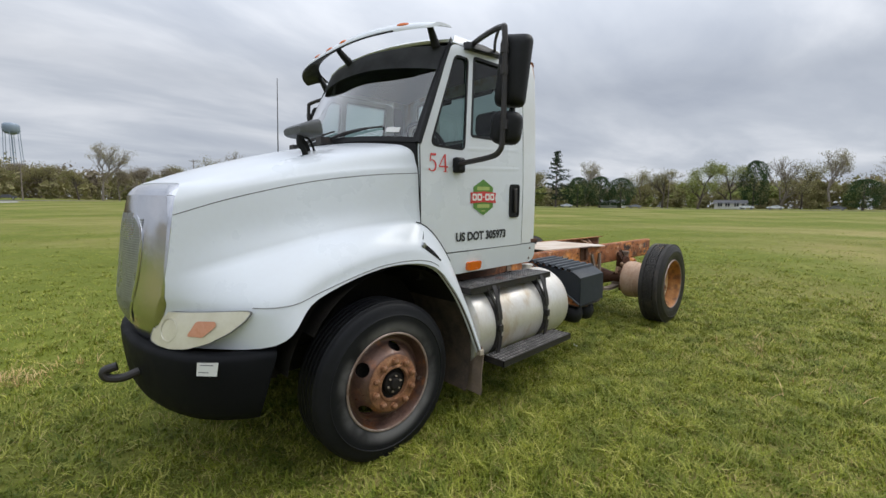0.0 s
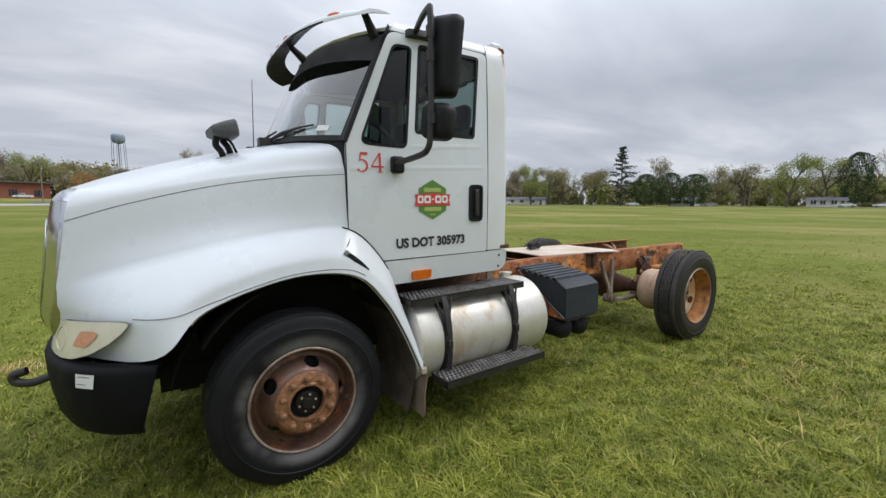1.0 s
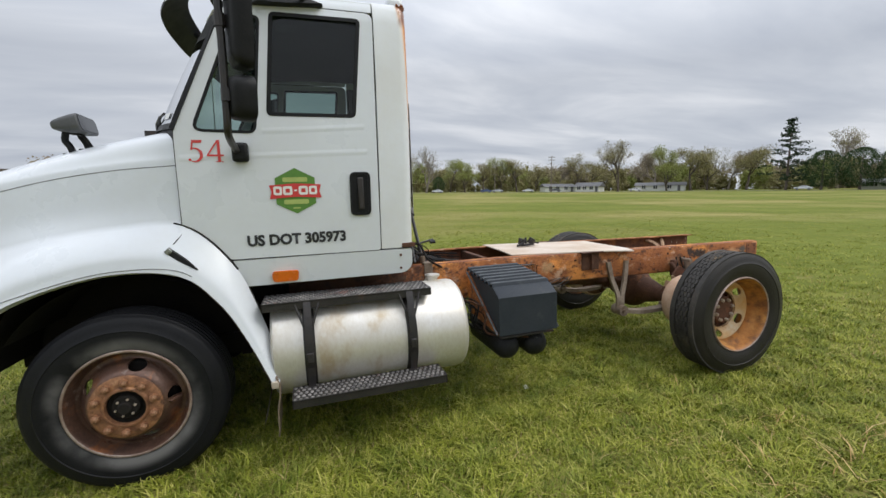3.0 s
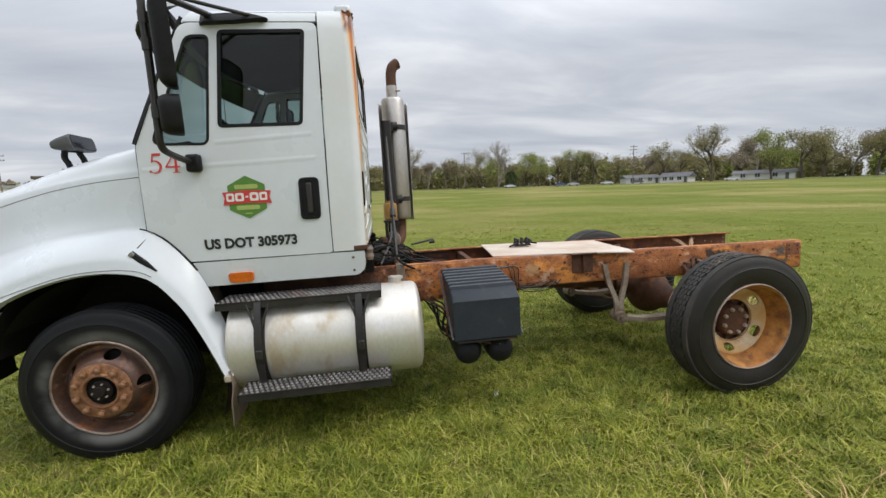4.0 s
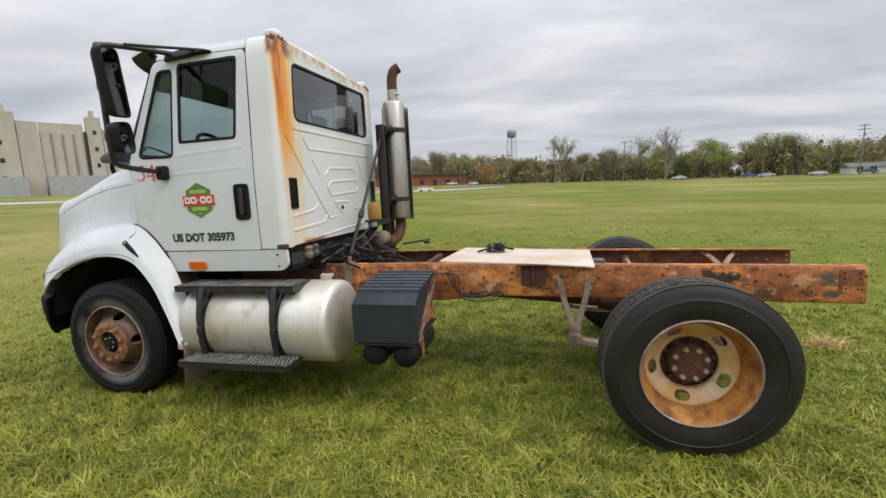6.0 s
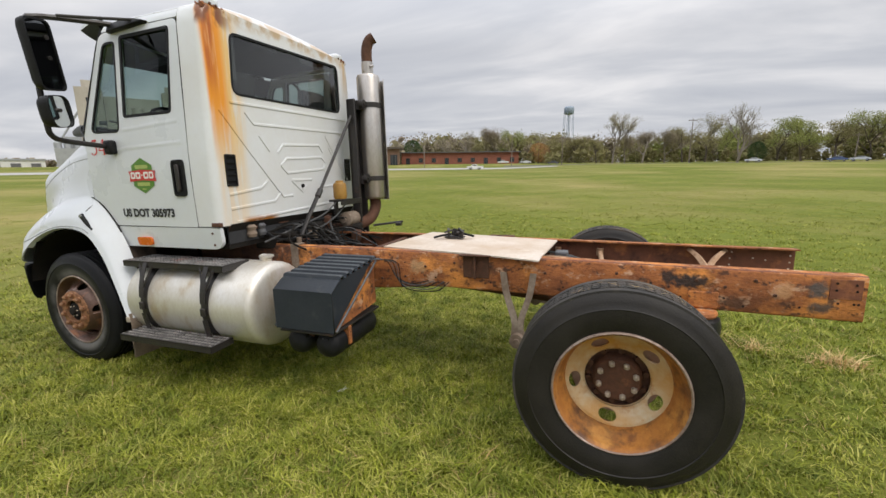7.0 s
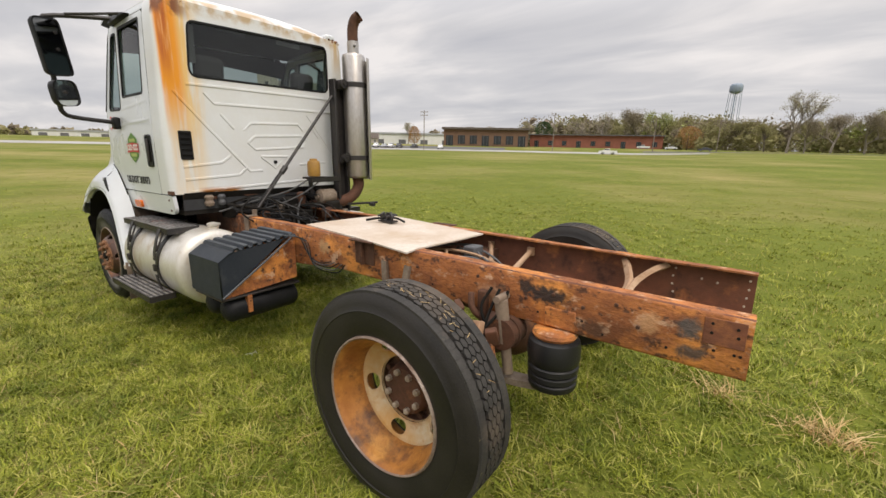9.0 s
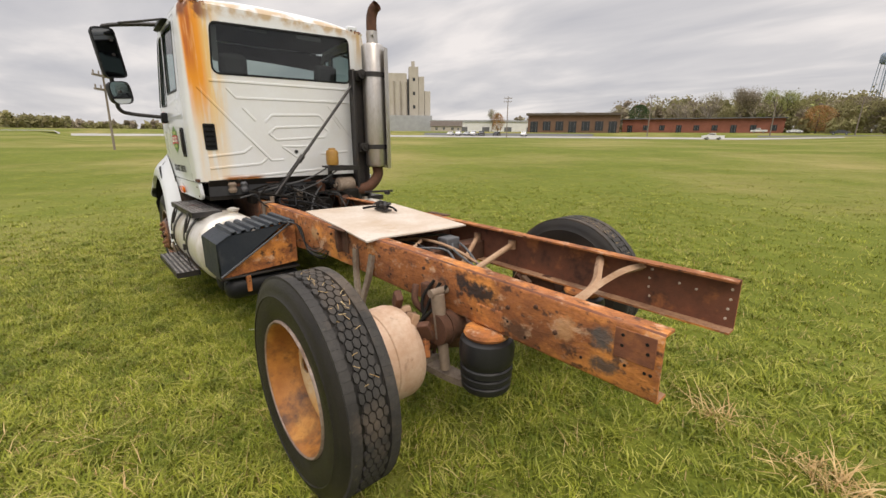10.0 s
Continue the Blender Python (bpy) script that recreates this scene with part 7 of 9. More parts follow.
step_worn = material("step_worn", (0.040, 0.040, 0.040), 0.45, 0.4, (0.34, 0.32, 0.30), 11, 0.9, 45, 0.7, spots=[((0.26, 0.10, 0.07), 0.56, 0.68, 6.0, 0.6)])
for s in (-1, 1):
    y0, y1 = sorted((s * 1.055, s * 0.80))
    step(0.715, 1.772, y0, y1, 0.930, "upper_step", "black tread plate over the tank")
    y0, y1 = sorted((s * 1.255, s * 1.06))
    step(0.858, 1.803, y0, y1, 0.392, "lower_step", "black tread plate step under the tank")
    for x in (0.975, 1.62):
        bm = bmesh.new()
        for pts in ([(1.048, 0.925), (1.085, 0.84), (1.112, 0.74), (1.122, 0.66)], [(1.122, 0.53), (1.112, 0.46), (1.10, 0.40), (1.12, 0.375)]):
            pts = spline([(0, y, z) for y, z in pts], 9)
            sheet(bm, [[Vector((x + dx, s * (p.y + dy), p.z)) for p in pts] for dx, dy in ((-0.022, 0), (-0.022, 0.008), (0.022, 0.008), (0.022, 0), (-0.022, 0))])
        for dx in (-0.075, 0.075):
            rod(bm, (x + dx, s * 1.045, 0.925), (x + dx * 0.12, s * 1.105, 0.735), 0.008, seg=6)
        part("step_bracket", bm, black_steel, truck)

# ---- battery box with ribbed cover ----
def battery_box():
    x0, x1 = 2.255, 2.725
    sec = [(-1.095, 0.535), (-1.095, 0.812), (-1.005, 0.868)]
    n = 7
    y_a, z_a, y_b, z_b = -0.985, 0.872, -0.47, 0.925
    for k in range(n):
        for f, h in ((0.0, 0.0), (0.14, 0.022), (0.56, 0.022), (0.70, 0.0)):
            g = (k + f) / n
            sec.append((lerp(y_a, y_b, g), lerp(z_a, z_b, g) + h))
    sec.append((y_b, z_b))
    bm = bmesh.new()
    xs = (x0, x0 + 0.012, x1 - 0.012, x1)
    sheet(bm, [[Vector((x, y, z - (0.006 if i in (0, 3) else 0))) for y, z in sec] for i, x in enumerate(xs)])
    cover = part("battery_box", bm, [cover_grey, cover_dust], truck, "blue-black ribbed battery box cover with dusty ribs", angle=25, solid=0.012, inside=(2.5, -0.45, 0.5))
    for f in cover.data.polygons:
        g = (f.center.y - y_a) / (y_b - y_a)
        if g > 0 and f.center.z > lerp(z_a, z_b, g) + 0.013:
            f.material_index = 1
    # side cheeks of the cover and a rusted frame inside
    for x in (x0 + 0.006, x1 - 0.006):
        bm = bmesh.new()
        bm.faces.new([bm.verts.new((x, y, z)) for y, z in ((-1.088, 0.54), (-1.088, 0.806), (-1.0, 0.86), (-0.56, 0.905))])
        part("cheek", bm, cover_grey, cover, solid=0.006, shade=False)
        bm = bmesh.new()
        rod(bm, (x + (0.02 if x > 2.5 else -0.02), -1.09, 0.545), (x + (0.02 if x > 2.5 else -0.02), -0.52, 0.905), 0.008, seg=6)
        part("hold_strap", bm, grey_plastic, cover)
    tray = None
    for x in (x0 + 0.03, x1 - 0.04):
        bm = bmesh.new()
        bm.faces.new([bm.verts.new((x, y, z)) for y, z in ((-1.07, 0.52), (-0.46, 0.56), (-0.46, 0.88), (-0.58, 0.85))])
        plate_ = part("battery_tray" if tray is None else "tray_side", bm, rust_frame, truck if tray is None else tray, "rusted battery tray bracket", shade=False, solid=0.012)
        tray = tray or plate_
    bm = bmesh.new()
    box(bm, x0 + 0.02, x1 - 0.02, -1.085, -0.45, 0.508, 0.524)
    part("tray_floor", bm, black_steel, tray, bevel=0.004)
    for x in (x0 + 0.10, x1 - 0.06):
        bm = bmesh.new()
        box(bm, x, x + 0.045, -0.90, -0.865, 0.38, 0.515)
        part("tank_bracket", bm, rust_frame, tray, bevel=0.004)


battery_box()
for x, z in ((2.365, 0.415), (2.60, 0.408)):
    bm = bmesh.new()
    lathe(bm, [(0.0005, -1.045), (0.05, -1.04), (0.083, -1.02), (0.098, -0.985), (0.098, -0.50), (0.083, -0.465), (0.0005, -0.45)], (x, 0, z), 28, "y")
    part("air_tank", bm, black_plastic, truck, "black cylindrical air tank", angle=40)
rngc = random.Random(5)
for k in range(9):
    bm = bmesh.new()
    y = -0.50 - 0.40 * rngc.random()
    pts = spline([(2.09 + 0.1 * rngc.random(), -0.48, 0.70), (2.16 + 0.1 * rngc.random(), y, 0.60 + 0.1 * rngc.random()), (2.24, y - 0.02, 0.45 + 0.06 * rngc.random()), (2.45 + 0.2 * rngc.random(), -1.04, 0.46 + 0.05 * rngc.random())], 16)
    tube(bm, pts, rngc.choice((0.005, 0.007)), 6)
    part("cable", bm, rngc.choice((black_plastic, black_plastic, grey_plastic, rust_dark, grime_shade)), truck)
for k in range(5):
    bm = bmesh.new()
    pts = spline([(2.74, -0.52 - 0.02 * k, 0.93), (2.83 + 0.02 * k, -0.50, 0.90), (2.88 + 0.015 * k, -0.47, 0.78 - 0.02 * k), (3.0 + 0.05 * k, -0.462, 0.73 - 0.012 * k), (3.15 + 0.04 * k, -0.46, 0.76)], 16)
    tube(bm, pts, 0.0038, 6)
    part("cable", bm, (black_plastic, grey_plastic)[k % 2], truck)

# ---- exhaust: stack pipe, muffler with heat shield, post ----
MX, MY = 2.005, 0.835
bm = bmesh.new()
lathe(bm, [(0.0005, 1.30), (0.10, 1.30), (0.118, 1.315), (0.122, 1.33), (0.122, 2.56), (0.112, 2.585), (0.055, 2.605), (0.052, 2.62)], (MX, MY, 0), 40, "z")
muffler = part("muffler", bm, muffler_metal, truck, "upright steel muffler behind the cab", angle=35)
bm = bmesh.new()
rows = []
for a in [radians(t) for t in range(15, 166, 10)]:
    rows.append([Vector((MX + 0.162 * math.cos(a), MY + 0.162 * math.sin(a), z)) for z in (1.28, 1.32, 2.52, 2.55)])
sheet(bm, rows)
part("heat_shield", bm, muffler_metal, muffler, "bright perforated heat shield", solid=0.004)
bm = bmesh.new()
pipe = spline([(MX, MY, 2.58), (MX, MY, 2.72), (MX, MY, 2.81), (MX + 0.008, MY + 0.004, 2.875), (MX + 0.032, MY + 0.014, 2.93), (MX + 0.078, MY + 0.03, 2.962)], 24)
tube(bm, pipe, 0.055, 20, closed_ends=False)
part("stack_pipe", bm, rust_dark, muffler, "brown rusted curved stack pipe")
bm = bmesh.new()
rod(bm, (MX, MY, 2.60), (MX, MY, 2.72), 0.060, seg=24)
rod(bm, (MX + 0.05, MY - 0.03, 2.67), (MX + 0.09, MY - 0.03, 2.67), 0.014, seg=8)
part("pipe_clamp", bm, muffler_metal, muffler)
bm = bmesh.new()
box(bm, 1.865, 1.905, 0.60, 0.76, 0.93, 2.33)
box(bm, 1.865, 1.96, 0.60, 0.63, 0.93, 2.33)
box(bm, 1.865, 1.96, 0.73, 0.76, 0.93, 2.33)
post = part("muffler_post", bm, black_steel, truck, "black steel muffler post", bevel=0.006)
for z in (2.28, 1.52):
    bm = bmesh.new()
    ring = [(MX + 0.130 * math.cos(t), MY + 0.130 * math.sin(t)) for t in [2 * math.pi * k / 32 for k in range(33)]]
    sheet(bm, [[Vector((a, b, z + dz)) for a, b in ring] for dz in (-0.025, 0.025)])
    box(bm, 1.90, 1.99, 0.66, 0.74, z - 0.04, z + 0.04)
    rod(bm, (1.985, 0.68, z), (2.030, 0.68, z), 0.046, seg=14)
    rod(bm, (2.025, 0.68, z), (2.042, 0.68, z), 0.020, seg=6)
    box(bm, 1.90, 1.985, 0.63, 0.70, z - 0.055, z + 0.03)
    part("muffler_band", bm, black_steel, post, solid=0.006)
bm = bmesh.new()
tube(bm, spline([(MX, MY, 1.31), (MX, MY, 1.20), (MX - 0.03, MY - 0.10, 1.08), (MX - 0.15, MY - 0.28, 1.02), (1.70, 0.40, 1.0)], 24), 0.06, 18)
part("exhaust_pipe", bm, rust_dark, truck, "rusted exhaust elbow")
# diagonal stay from the left rail up to the muffler post
bm = bmesh.new()
rod(bm, (1.908, -0.365, 1.00), (1.905, 0.672, 2.235), 0.015, seg=10)
rod(bm, (1.907, -0.05, 1.375), (1.907, 0.00, 1.435), 0.027, seg=10)
part("diagonal_stay", bm, black_steel, truck, "thin black diagonal stay rod")
bm = bmesh.new()
lathe(bm, [(0.0005, 1.33), (0.060, 1.33), (0.066, 1.35), (0.066, 1.46), (0.056, 1.485), (0.04, 1.49), (0.038, 1.51), (0.0005, 1.512)], (1.893, 0.335, 0), 24, "z")
part("fluid_bottle", bm, yellow_plastic, truck, "yellowed plastic fluid bottle", angle=40)

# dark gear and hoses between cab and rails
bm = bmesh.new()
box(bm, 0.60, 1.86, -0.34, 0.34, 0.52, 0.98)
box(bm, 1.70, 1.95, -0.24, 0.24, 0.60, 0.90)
part("gearbox", bm, grime_shade, truck, "dark oily gearbox", bevel=0.05)
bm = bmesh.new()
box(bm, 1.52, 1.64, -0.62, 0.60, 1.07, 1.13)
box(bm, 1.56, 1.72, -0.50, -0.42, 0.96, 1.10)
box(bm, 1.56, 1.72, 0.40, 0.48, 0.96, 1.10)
part("cab_mount_beam", bm, grime_shade, truck, "dark cab mounting beam", bevel=0.012)
for y, r, m in ((-0.655, 0.042, flap_rubber), (-0.545, 0.036, grey_plastic), (0.52, 0.040, grime_shade)):
    bm = bmesh.new()
    lathe(bm, [(0.0005, 1.085), (r * 0.8, 1.09), (r, 1.115), (r * 0.75, 1.14), (r, 1.17), (r * 0.6, 1.19)], (1.69, y, 0), 16, "z")
    rod(bm, (1.64, y, 1.15), (1.70, y + 0.02, 1.16), 0.014, seg=8)
    part("cab_spring", bm, m, truck, "small dirty cab spring")
# ragged lower flange of the cab's back wall
bm = bmesh.new()
rngf = random.Random(31)
low_edge = [(-0.86 + 1.60 * k / 32, 1.178 + rngf.uniform(-0.016, 0.006) + 0.02 * math.sin(k * 0.9)) for k in range(33)]
sheet(bm, [[Vector((BACK_X - 0.004, y, 1.215)) for y, z in low_edge], [Vector((BACK_X - 0.016, y, z)) for y, z in low_edge]])
part("torn_flange", bm, rust_dark, cab, "torn rusted lower edge", solid=0.004)
# hoses, wires and air lines sagging between the cab, the engine and the rails
rngk = random.Random(21)
wire_grey = material("wire_grey", (0.085, 0.085, 0.085), 0.6, 0, (0.03, 0.03, 0.03), 30, 0.7, 90, 0.4)
for k in range(34):
    bm = bmesh.new()
    y0, y1 = rngk.uniform(-0.58, 0.6), rngk.uniform(-0.45, 0.62)
    a = (1.64, y0, rngk.uniform(1.0, 1.16))
    mid_ = (rngk.uniform(1.72, 1.88), lerp(y0, y1, 0.35) + rngk.uniform(-0.1, 0.1), rngk.uniform(1.00, 1.17))
    c = (rngk.uniform(1.82, 2.05), lerp(y0, y1, 0.7) + rngk.uniform(-0.1, 0.1), rngk.uniform(0.93, 1.06))
    e = (rngk.uniform(1.9, 2.45), y1 * 0.7, rngk.uniform(0.80, 0.97))
    tube(bm, spline([a, mid_, c, e], 16), rngk.choice((0.004, 0.005, 0.006, 0.009)), 6)
    part("hose", bm, rngk.choice((black_plastic, grime_shade, grime_shade, grime_shade, wire_grey)), truck)
# two pale lines rising to the fluid bottle, and wires clipped to the stay
for pts, r, m in (([(1.78, -0.62, 1.04), (1.84, -0.30, 1.12), (1.88, 0.05, 1.20), (1.89, 0.32, 1.33)], 0.008, wire_grey),
                  ([(1.75, -0.45, 1.02), (1.86, -0.15, 1.05), (1.93, 0.15, 1.16), (1.92, 0.42, 1.30)], 0.007, wire_grey),
                  ([(1.80, -0.55, 1.10), (1.92, -0.35, 1.06), (1.98, -0.10, 1.02), (2.02, 0.20, 0.99)], 0.009, grime_shade),
                  ([(1.70, 0.10, 1.13), (1.86, 0.24, 1.15), (1.95, 0.45, 1.12), (1.93, 0.62, 1.16)], 0.010, black_plastic),
                  ([(1.905, -0.33, 1.08), (1.90, -0.18, 1.25), (1.905, -0.05, 1.40), (1.90, 0.08, 1.50)], 0.005, black_plastic)):
    bm = bmesh.new()
    tube(bm, spline(pts, 20), r, 6)
    part("air_line", bm, m, truck)
# air dryer, bottle tray and odd brackets
bm = bmesh.new()
lathe(bm, [(0.0005, 0.36), (0.055, 0.362), (0.072, 0.375), (0.076, 0.40), (0.076, 0.55), (0.060, 0.565), (0.0005, 0.57)], (1.905, 0, 1.115), 24, "y")
rod(bm, (1.905, 0.355, 1.115), (1.905, 0.335, 1.115), 0.030, seg=10)
part("air_dryer", bm, rust_grey, truck, "dirty grey-brown air dryer canister", angle=40)
bm = bmesh.new()
box(bm, 1.82, 1.97, 0.24, 0.47, 1.305, 1.325)
box(bm, 1.955, 1.97, 0.24, 0.62, 1.27, 1.325)
box(bm, 1.83, 1.86, 0.30, 0.34, 1.13, 1.31)
part("bottle_tray", bm, black_steel, truck, "black bracket under the fluid bottle", bevel=0.004)
for x0, y0, z0, dx, dy, dz, m in ((1.76, 0.10, 1.06, 0.12, 0.16, 0.12, grime_shade), (1.80, 0.22, 1.10, 0.07, 0.09, 0.14, rust_dark), (1.74, -0.25, 1.03, 0.10, 0.2, 0.09, grime_shade), (1.82, -0.05, 1.02, 0.09, 0.07, 0.10, rust_grey),
                                  (1.92, 0.50, 1.0, 0.16, 0.16, 0.14, grime_shade), (2.02, 0.40, 0.95, 0.1, 0.14, 0.1, rust_dark), (1.88, -0.24, 0.98, 0.06, 0.10, 0.08, rust_dark), (1.98, 0.10, 0.93, 0.12, 0.10, 0.08, grime_shade)):
    bm = bmesh.new()
    box(bm, x0 - dx / 2, x0 + dx / 2, y0 - dy / 2, y0 + dy / 2, z0 - dz / 2, z0 + dz / 2, pose(0, 0, 0, 5, 8, 20))
    part("engine_fitting", bm, m, truck, bevel=0.02)
# bracket plate at the head of the left rail's rusted stretch, and the stay's foot
bm = bmesh.new()
box(bm, 1.895, 1.965, -0.462, -0.448, 0.76, 0.995)
box(bm, 1.895, 1.965, -0.462, -0.36, 0.988, 1.000)
rod(bm, (1.91, -0.36, 0.985), (1.91, -0.36, 1.045), 0.022, seg=10)
part("stay_foot", bm, rust_grey, truck, "grey-brown bracket plate on the rail", bevel=0.003)
# bits by the right tank: small fittings that stand above the rail
bm = bmesh.new()
rod(bm, (2.10, 0.60, 1.03), (2.35, 0.80, 1.05), 0.012, seg=6)
rod(bm, (2.30, 0.74, 1.03), (2.36, 0.74, 1.03), 0.02, seg=8)
part("tank_fitting", bm, black_steel, truck)

# ---- plate lying on the rails, with a loose bracket on it ----
bm = bmesh.new()
rows = []
for i in range(13):
    f = i / 12
    near, far_ = Vector((2.735, -0.372)).lerp(Vector((3.965, -0.515)), f), Vector((2.825, 0.475)).lerp(Vector((4.020, 0.295)), f)
    row = []
    for k in range(9):
        q = near.lerp(far_, k / 8)
        row.append(Vector((q.x, q.y, rail_top(q.x) + 0.005 + 0.005 * (1 + math.sin(3 * q.x) * math.cos(4 * q.y)) - 0.02 * smooth(0.44, 0.56, -q.y))))
    rows.append(row)
sheet(bm, rows)
plate = part("deck_plate", bm, plate_tan, None, shade=True, solid=0.010, inside=(3.3, 0, -5))
plate.matrix_world = TRUCK
tagged(plate, "tan weathered sheet of plywood lying across the frame rails", "board")
bracket = thing("coupling_bracket", "small black metal bracket lying on the board", "bracket", at=TRUCK @ Matrix.Translation((0.150, 0.130, 0.0)))
pz = rail_top(3.0) + 0.018
bm = bmesh.new()
box(bm, 2.93, 3.10, -0.03, 0.04, pz, pz + 0.014)
part("base", bm, black_steel, bracket, bevel=0.003)
for x, y, a in ((2.96, 0.0, 20), (3.02, 0.02, -30), (3.07, -0.01, 60)):
    bm = bmesh.new()
    box(bm, x - 0.01, x + 0.01, y - 0.035, y + 0.035, pz + 0.012, pz + 0.075, pose(0, 0, 0, a * 0.5, 0, a))
    rod(bm, (x - 0.02, y - 0.04, pz + 0.05), (x + 0.02, y + 0.05, pz + 0.06), 0.009, seg=8)
    part("lug", bm, black_steel, bracket, bevel=0.003)
bm = bmesh.new()
tube(bm, spline([(2.86, -0.10, pz + 0.012), (2.95, -0.04, pz + 0.03), (3.06, 0.05, pz + 0.03), (3.18, 0.03, pz + 0.012)], 14), 0.010, 6)
part("cable", bm, black_plastic, bracket)

# ---- the far edge of the field: roads, woods, houses, school, grain elevator, water tower ----
VIEW = Vector((2.5, -3.0, 0))


def spot(az, r, dz=0.0):
    x, y = VIEW.x + r * math.cos(radians(az)), VIEW.y + r * math.sin(radians(az))
    return Vector((x, y, ground_z(x, y) + dz))


def facing(az, r, dz=0.0, turn=0.0, size=1.0):
    """A pose whose x runs to the right and y away from the field's middle."""
    p = spot(az, r, dz)
    return Matrix.Translation(p) @ pose(0, 0, 0, 0, 0, az - 90 + turn) @ Matrix.Scale(size, 4)


bark = material("bark", (0.13, 0.105, 0.085), 0.9, 0, (0.07, 0.055, 0.045), 1.2, 0.7, 9, 0.5, bump=0.4, bump_scale=8)
twig_grey = material("twig_grey", (0.27, 0.235, 0.20), 0.9, 0, (0.18, 0.15, 0.125), 0.6, 0.7, 5, 0.4)
leaf_lime = blade_material("leaf_lime", [(0.26, 0.29, 0.085), (0.34, 0.36, 0.11), (0.29, 0.31, 0.10), (0.21, 0.235, 0.075)], 0.8, (0.78, 0.80, 0.80), 0.2)
leaf_olive = blade_material("leaf_olive", [(0.275, 0.245, 0.115), (0.335, 0.29, 0.145), (0.225, 0.195, 0.10), (0.285, 0.275, 0.115)], 0.8, (0.78, 0.80, 0.80), 0.2)
leaf_brown = blade_material("leaf_brown", [(0.29, 0.235, 0.175), (0.35, 0.29, 0.22), (0.235, 0.19, 0.145), (0.30, 0.265, 0.165)], 0.8, (0.78, 0.80, 0.80), 0.2)
leaf_rust = blade_material("leaf_rust", [(0.378, 0.203, 0.077), (0.308, 0.175, 0.077), (0.420, 0.238, 0.098)], 0.8, (0.78, 0.80, 0.80), 0.2)
leaf_bud = blade_material("leaf_bud", [(0.364, 0.312, 0.208), (0.416, 0.351, 0.247), (0.286, 0.260, 0.143), (0.325, 0.312, 0.156)], 0.8, (0.78, 0.80, 0.80), 0.2)
needle = blade_material("needle", [(0.027, 0.048, 0.024), (0.042, 0.068, 0.033), (0.033, 0.057, 0.027)], 0.8, (0.78, 0.80, 0.80), 0.2)
cedar = blade_material("cedar", [(0.045, 0.082, 0.026), (0.068, 0.108, 0.036), (0.036, 0.066, 0.024)], 0.8, (0.78, 0.80, 0.80), 0.2)


def leaf_mesh(name, centres, size, rng, mat, flat=1.0):
    """Small leaf clumps: one bent quad each at the given centres."""
    n = len(centres)
    c = np.asarray(centres)
    a, b = rng.normal(size=(n, 3)), rng.normal(size=(n, 3))
    a /= np.linalg.norm(a, axis=1)[:, None]
    b -= a * np.sum(a * b, axis=1)[:, None]
    b /= np.linalg.norm(b, axis=1)[:, None]
    s = (size * rng.uniform(0.55, 1.35, n))[:, None]
    v = np.stack([c + s * a * 0.5, c + s * b * 0.42, c - s * a * 0.5, c - s * b * 0.36], 1)
    me = bpy.data.meshes.new(name)
    me.vertices.add(n * 4)
    me.vertices.foreach_set("co", v.reshape(-1))
    me.loops.add(n * 4)
    me.loops.foreach_set("vertex_index", np.arange(n * 4, dtype=np.int32))
    me.polygons.add(n)
    me.polygons.foreach_set("loop_start", np.arange(0, n * 4, 4, dtype=np.int32))
    me.update(calc_edges=True)
    me.materials.append(mat)
    return me


def grow(bm, rng, p, d, length, r, depth, tips, spread=0.5, droop=0.0, kids=(2, 4)):
    """A limb that bends and splits; the ends are gathered in tips."""
    pts, q = [p], p
    dd = d.copy()
    for k in range(3):
        dd = (dd + Vector((rng.uniform(-1, 1), rng.uniform(-1, 1), rng.uniform(-0.6, 0.9) - droop)) * 0.16).normalized()
        q = q + dd * length / 3
        pts.append(q)
    seg = 6 if depth > 3 else 4 if depth > 1 else 3
    rings, prev = [], None
    for i, pt in enumerate(pts):
        side = dd.orthogonal().normalized()
        up = dd.cross(side)
        rr = lerp(r, r * 0.62, i / 3)
        rings.append([bm.verts.new(pt + rr * (math.cos(2 * math.pi * k / seg) * side + math.sin(2 * math.pi * k / seg) * up)) for k in range(seg)])
    for a, b in zip(rings, rings[1:]):
        for k in range(seg):
            bm.faces.new((a[k], a[(k + 1) % seg], b[(k + 1) % seg], b[k]))
    if depth == 0:
        tips.append(q)
        return
    for k in range(rng.randint(*kids)):
        start = pts[rng.choice((1, 2, 3, 3))] if k else q
        ax = Vector((rng.uniform(-1, 1), rng.uniform(-1, 1), rng.uniform(-0.3, 0.5)))
        nd = (dd + ax * spread * 1.25).normalized()
        grow(bm, rng, start, nd, length * rng.uniform(0.62, 0.84), r * 0.58, depth - 1, tips, spread, droop, kids)


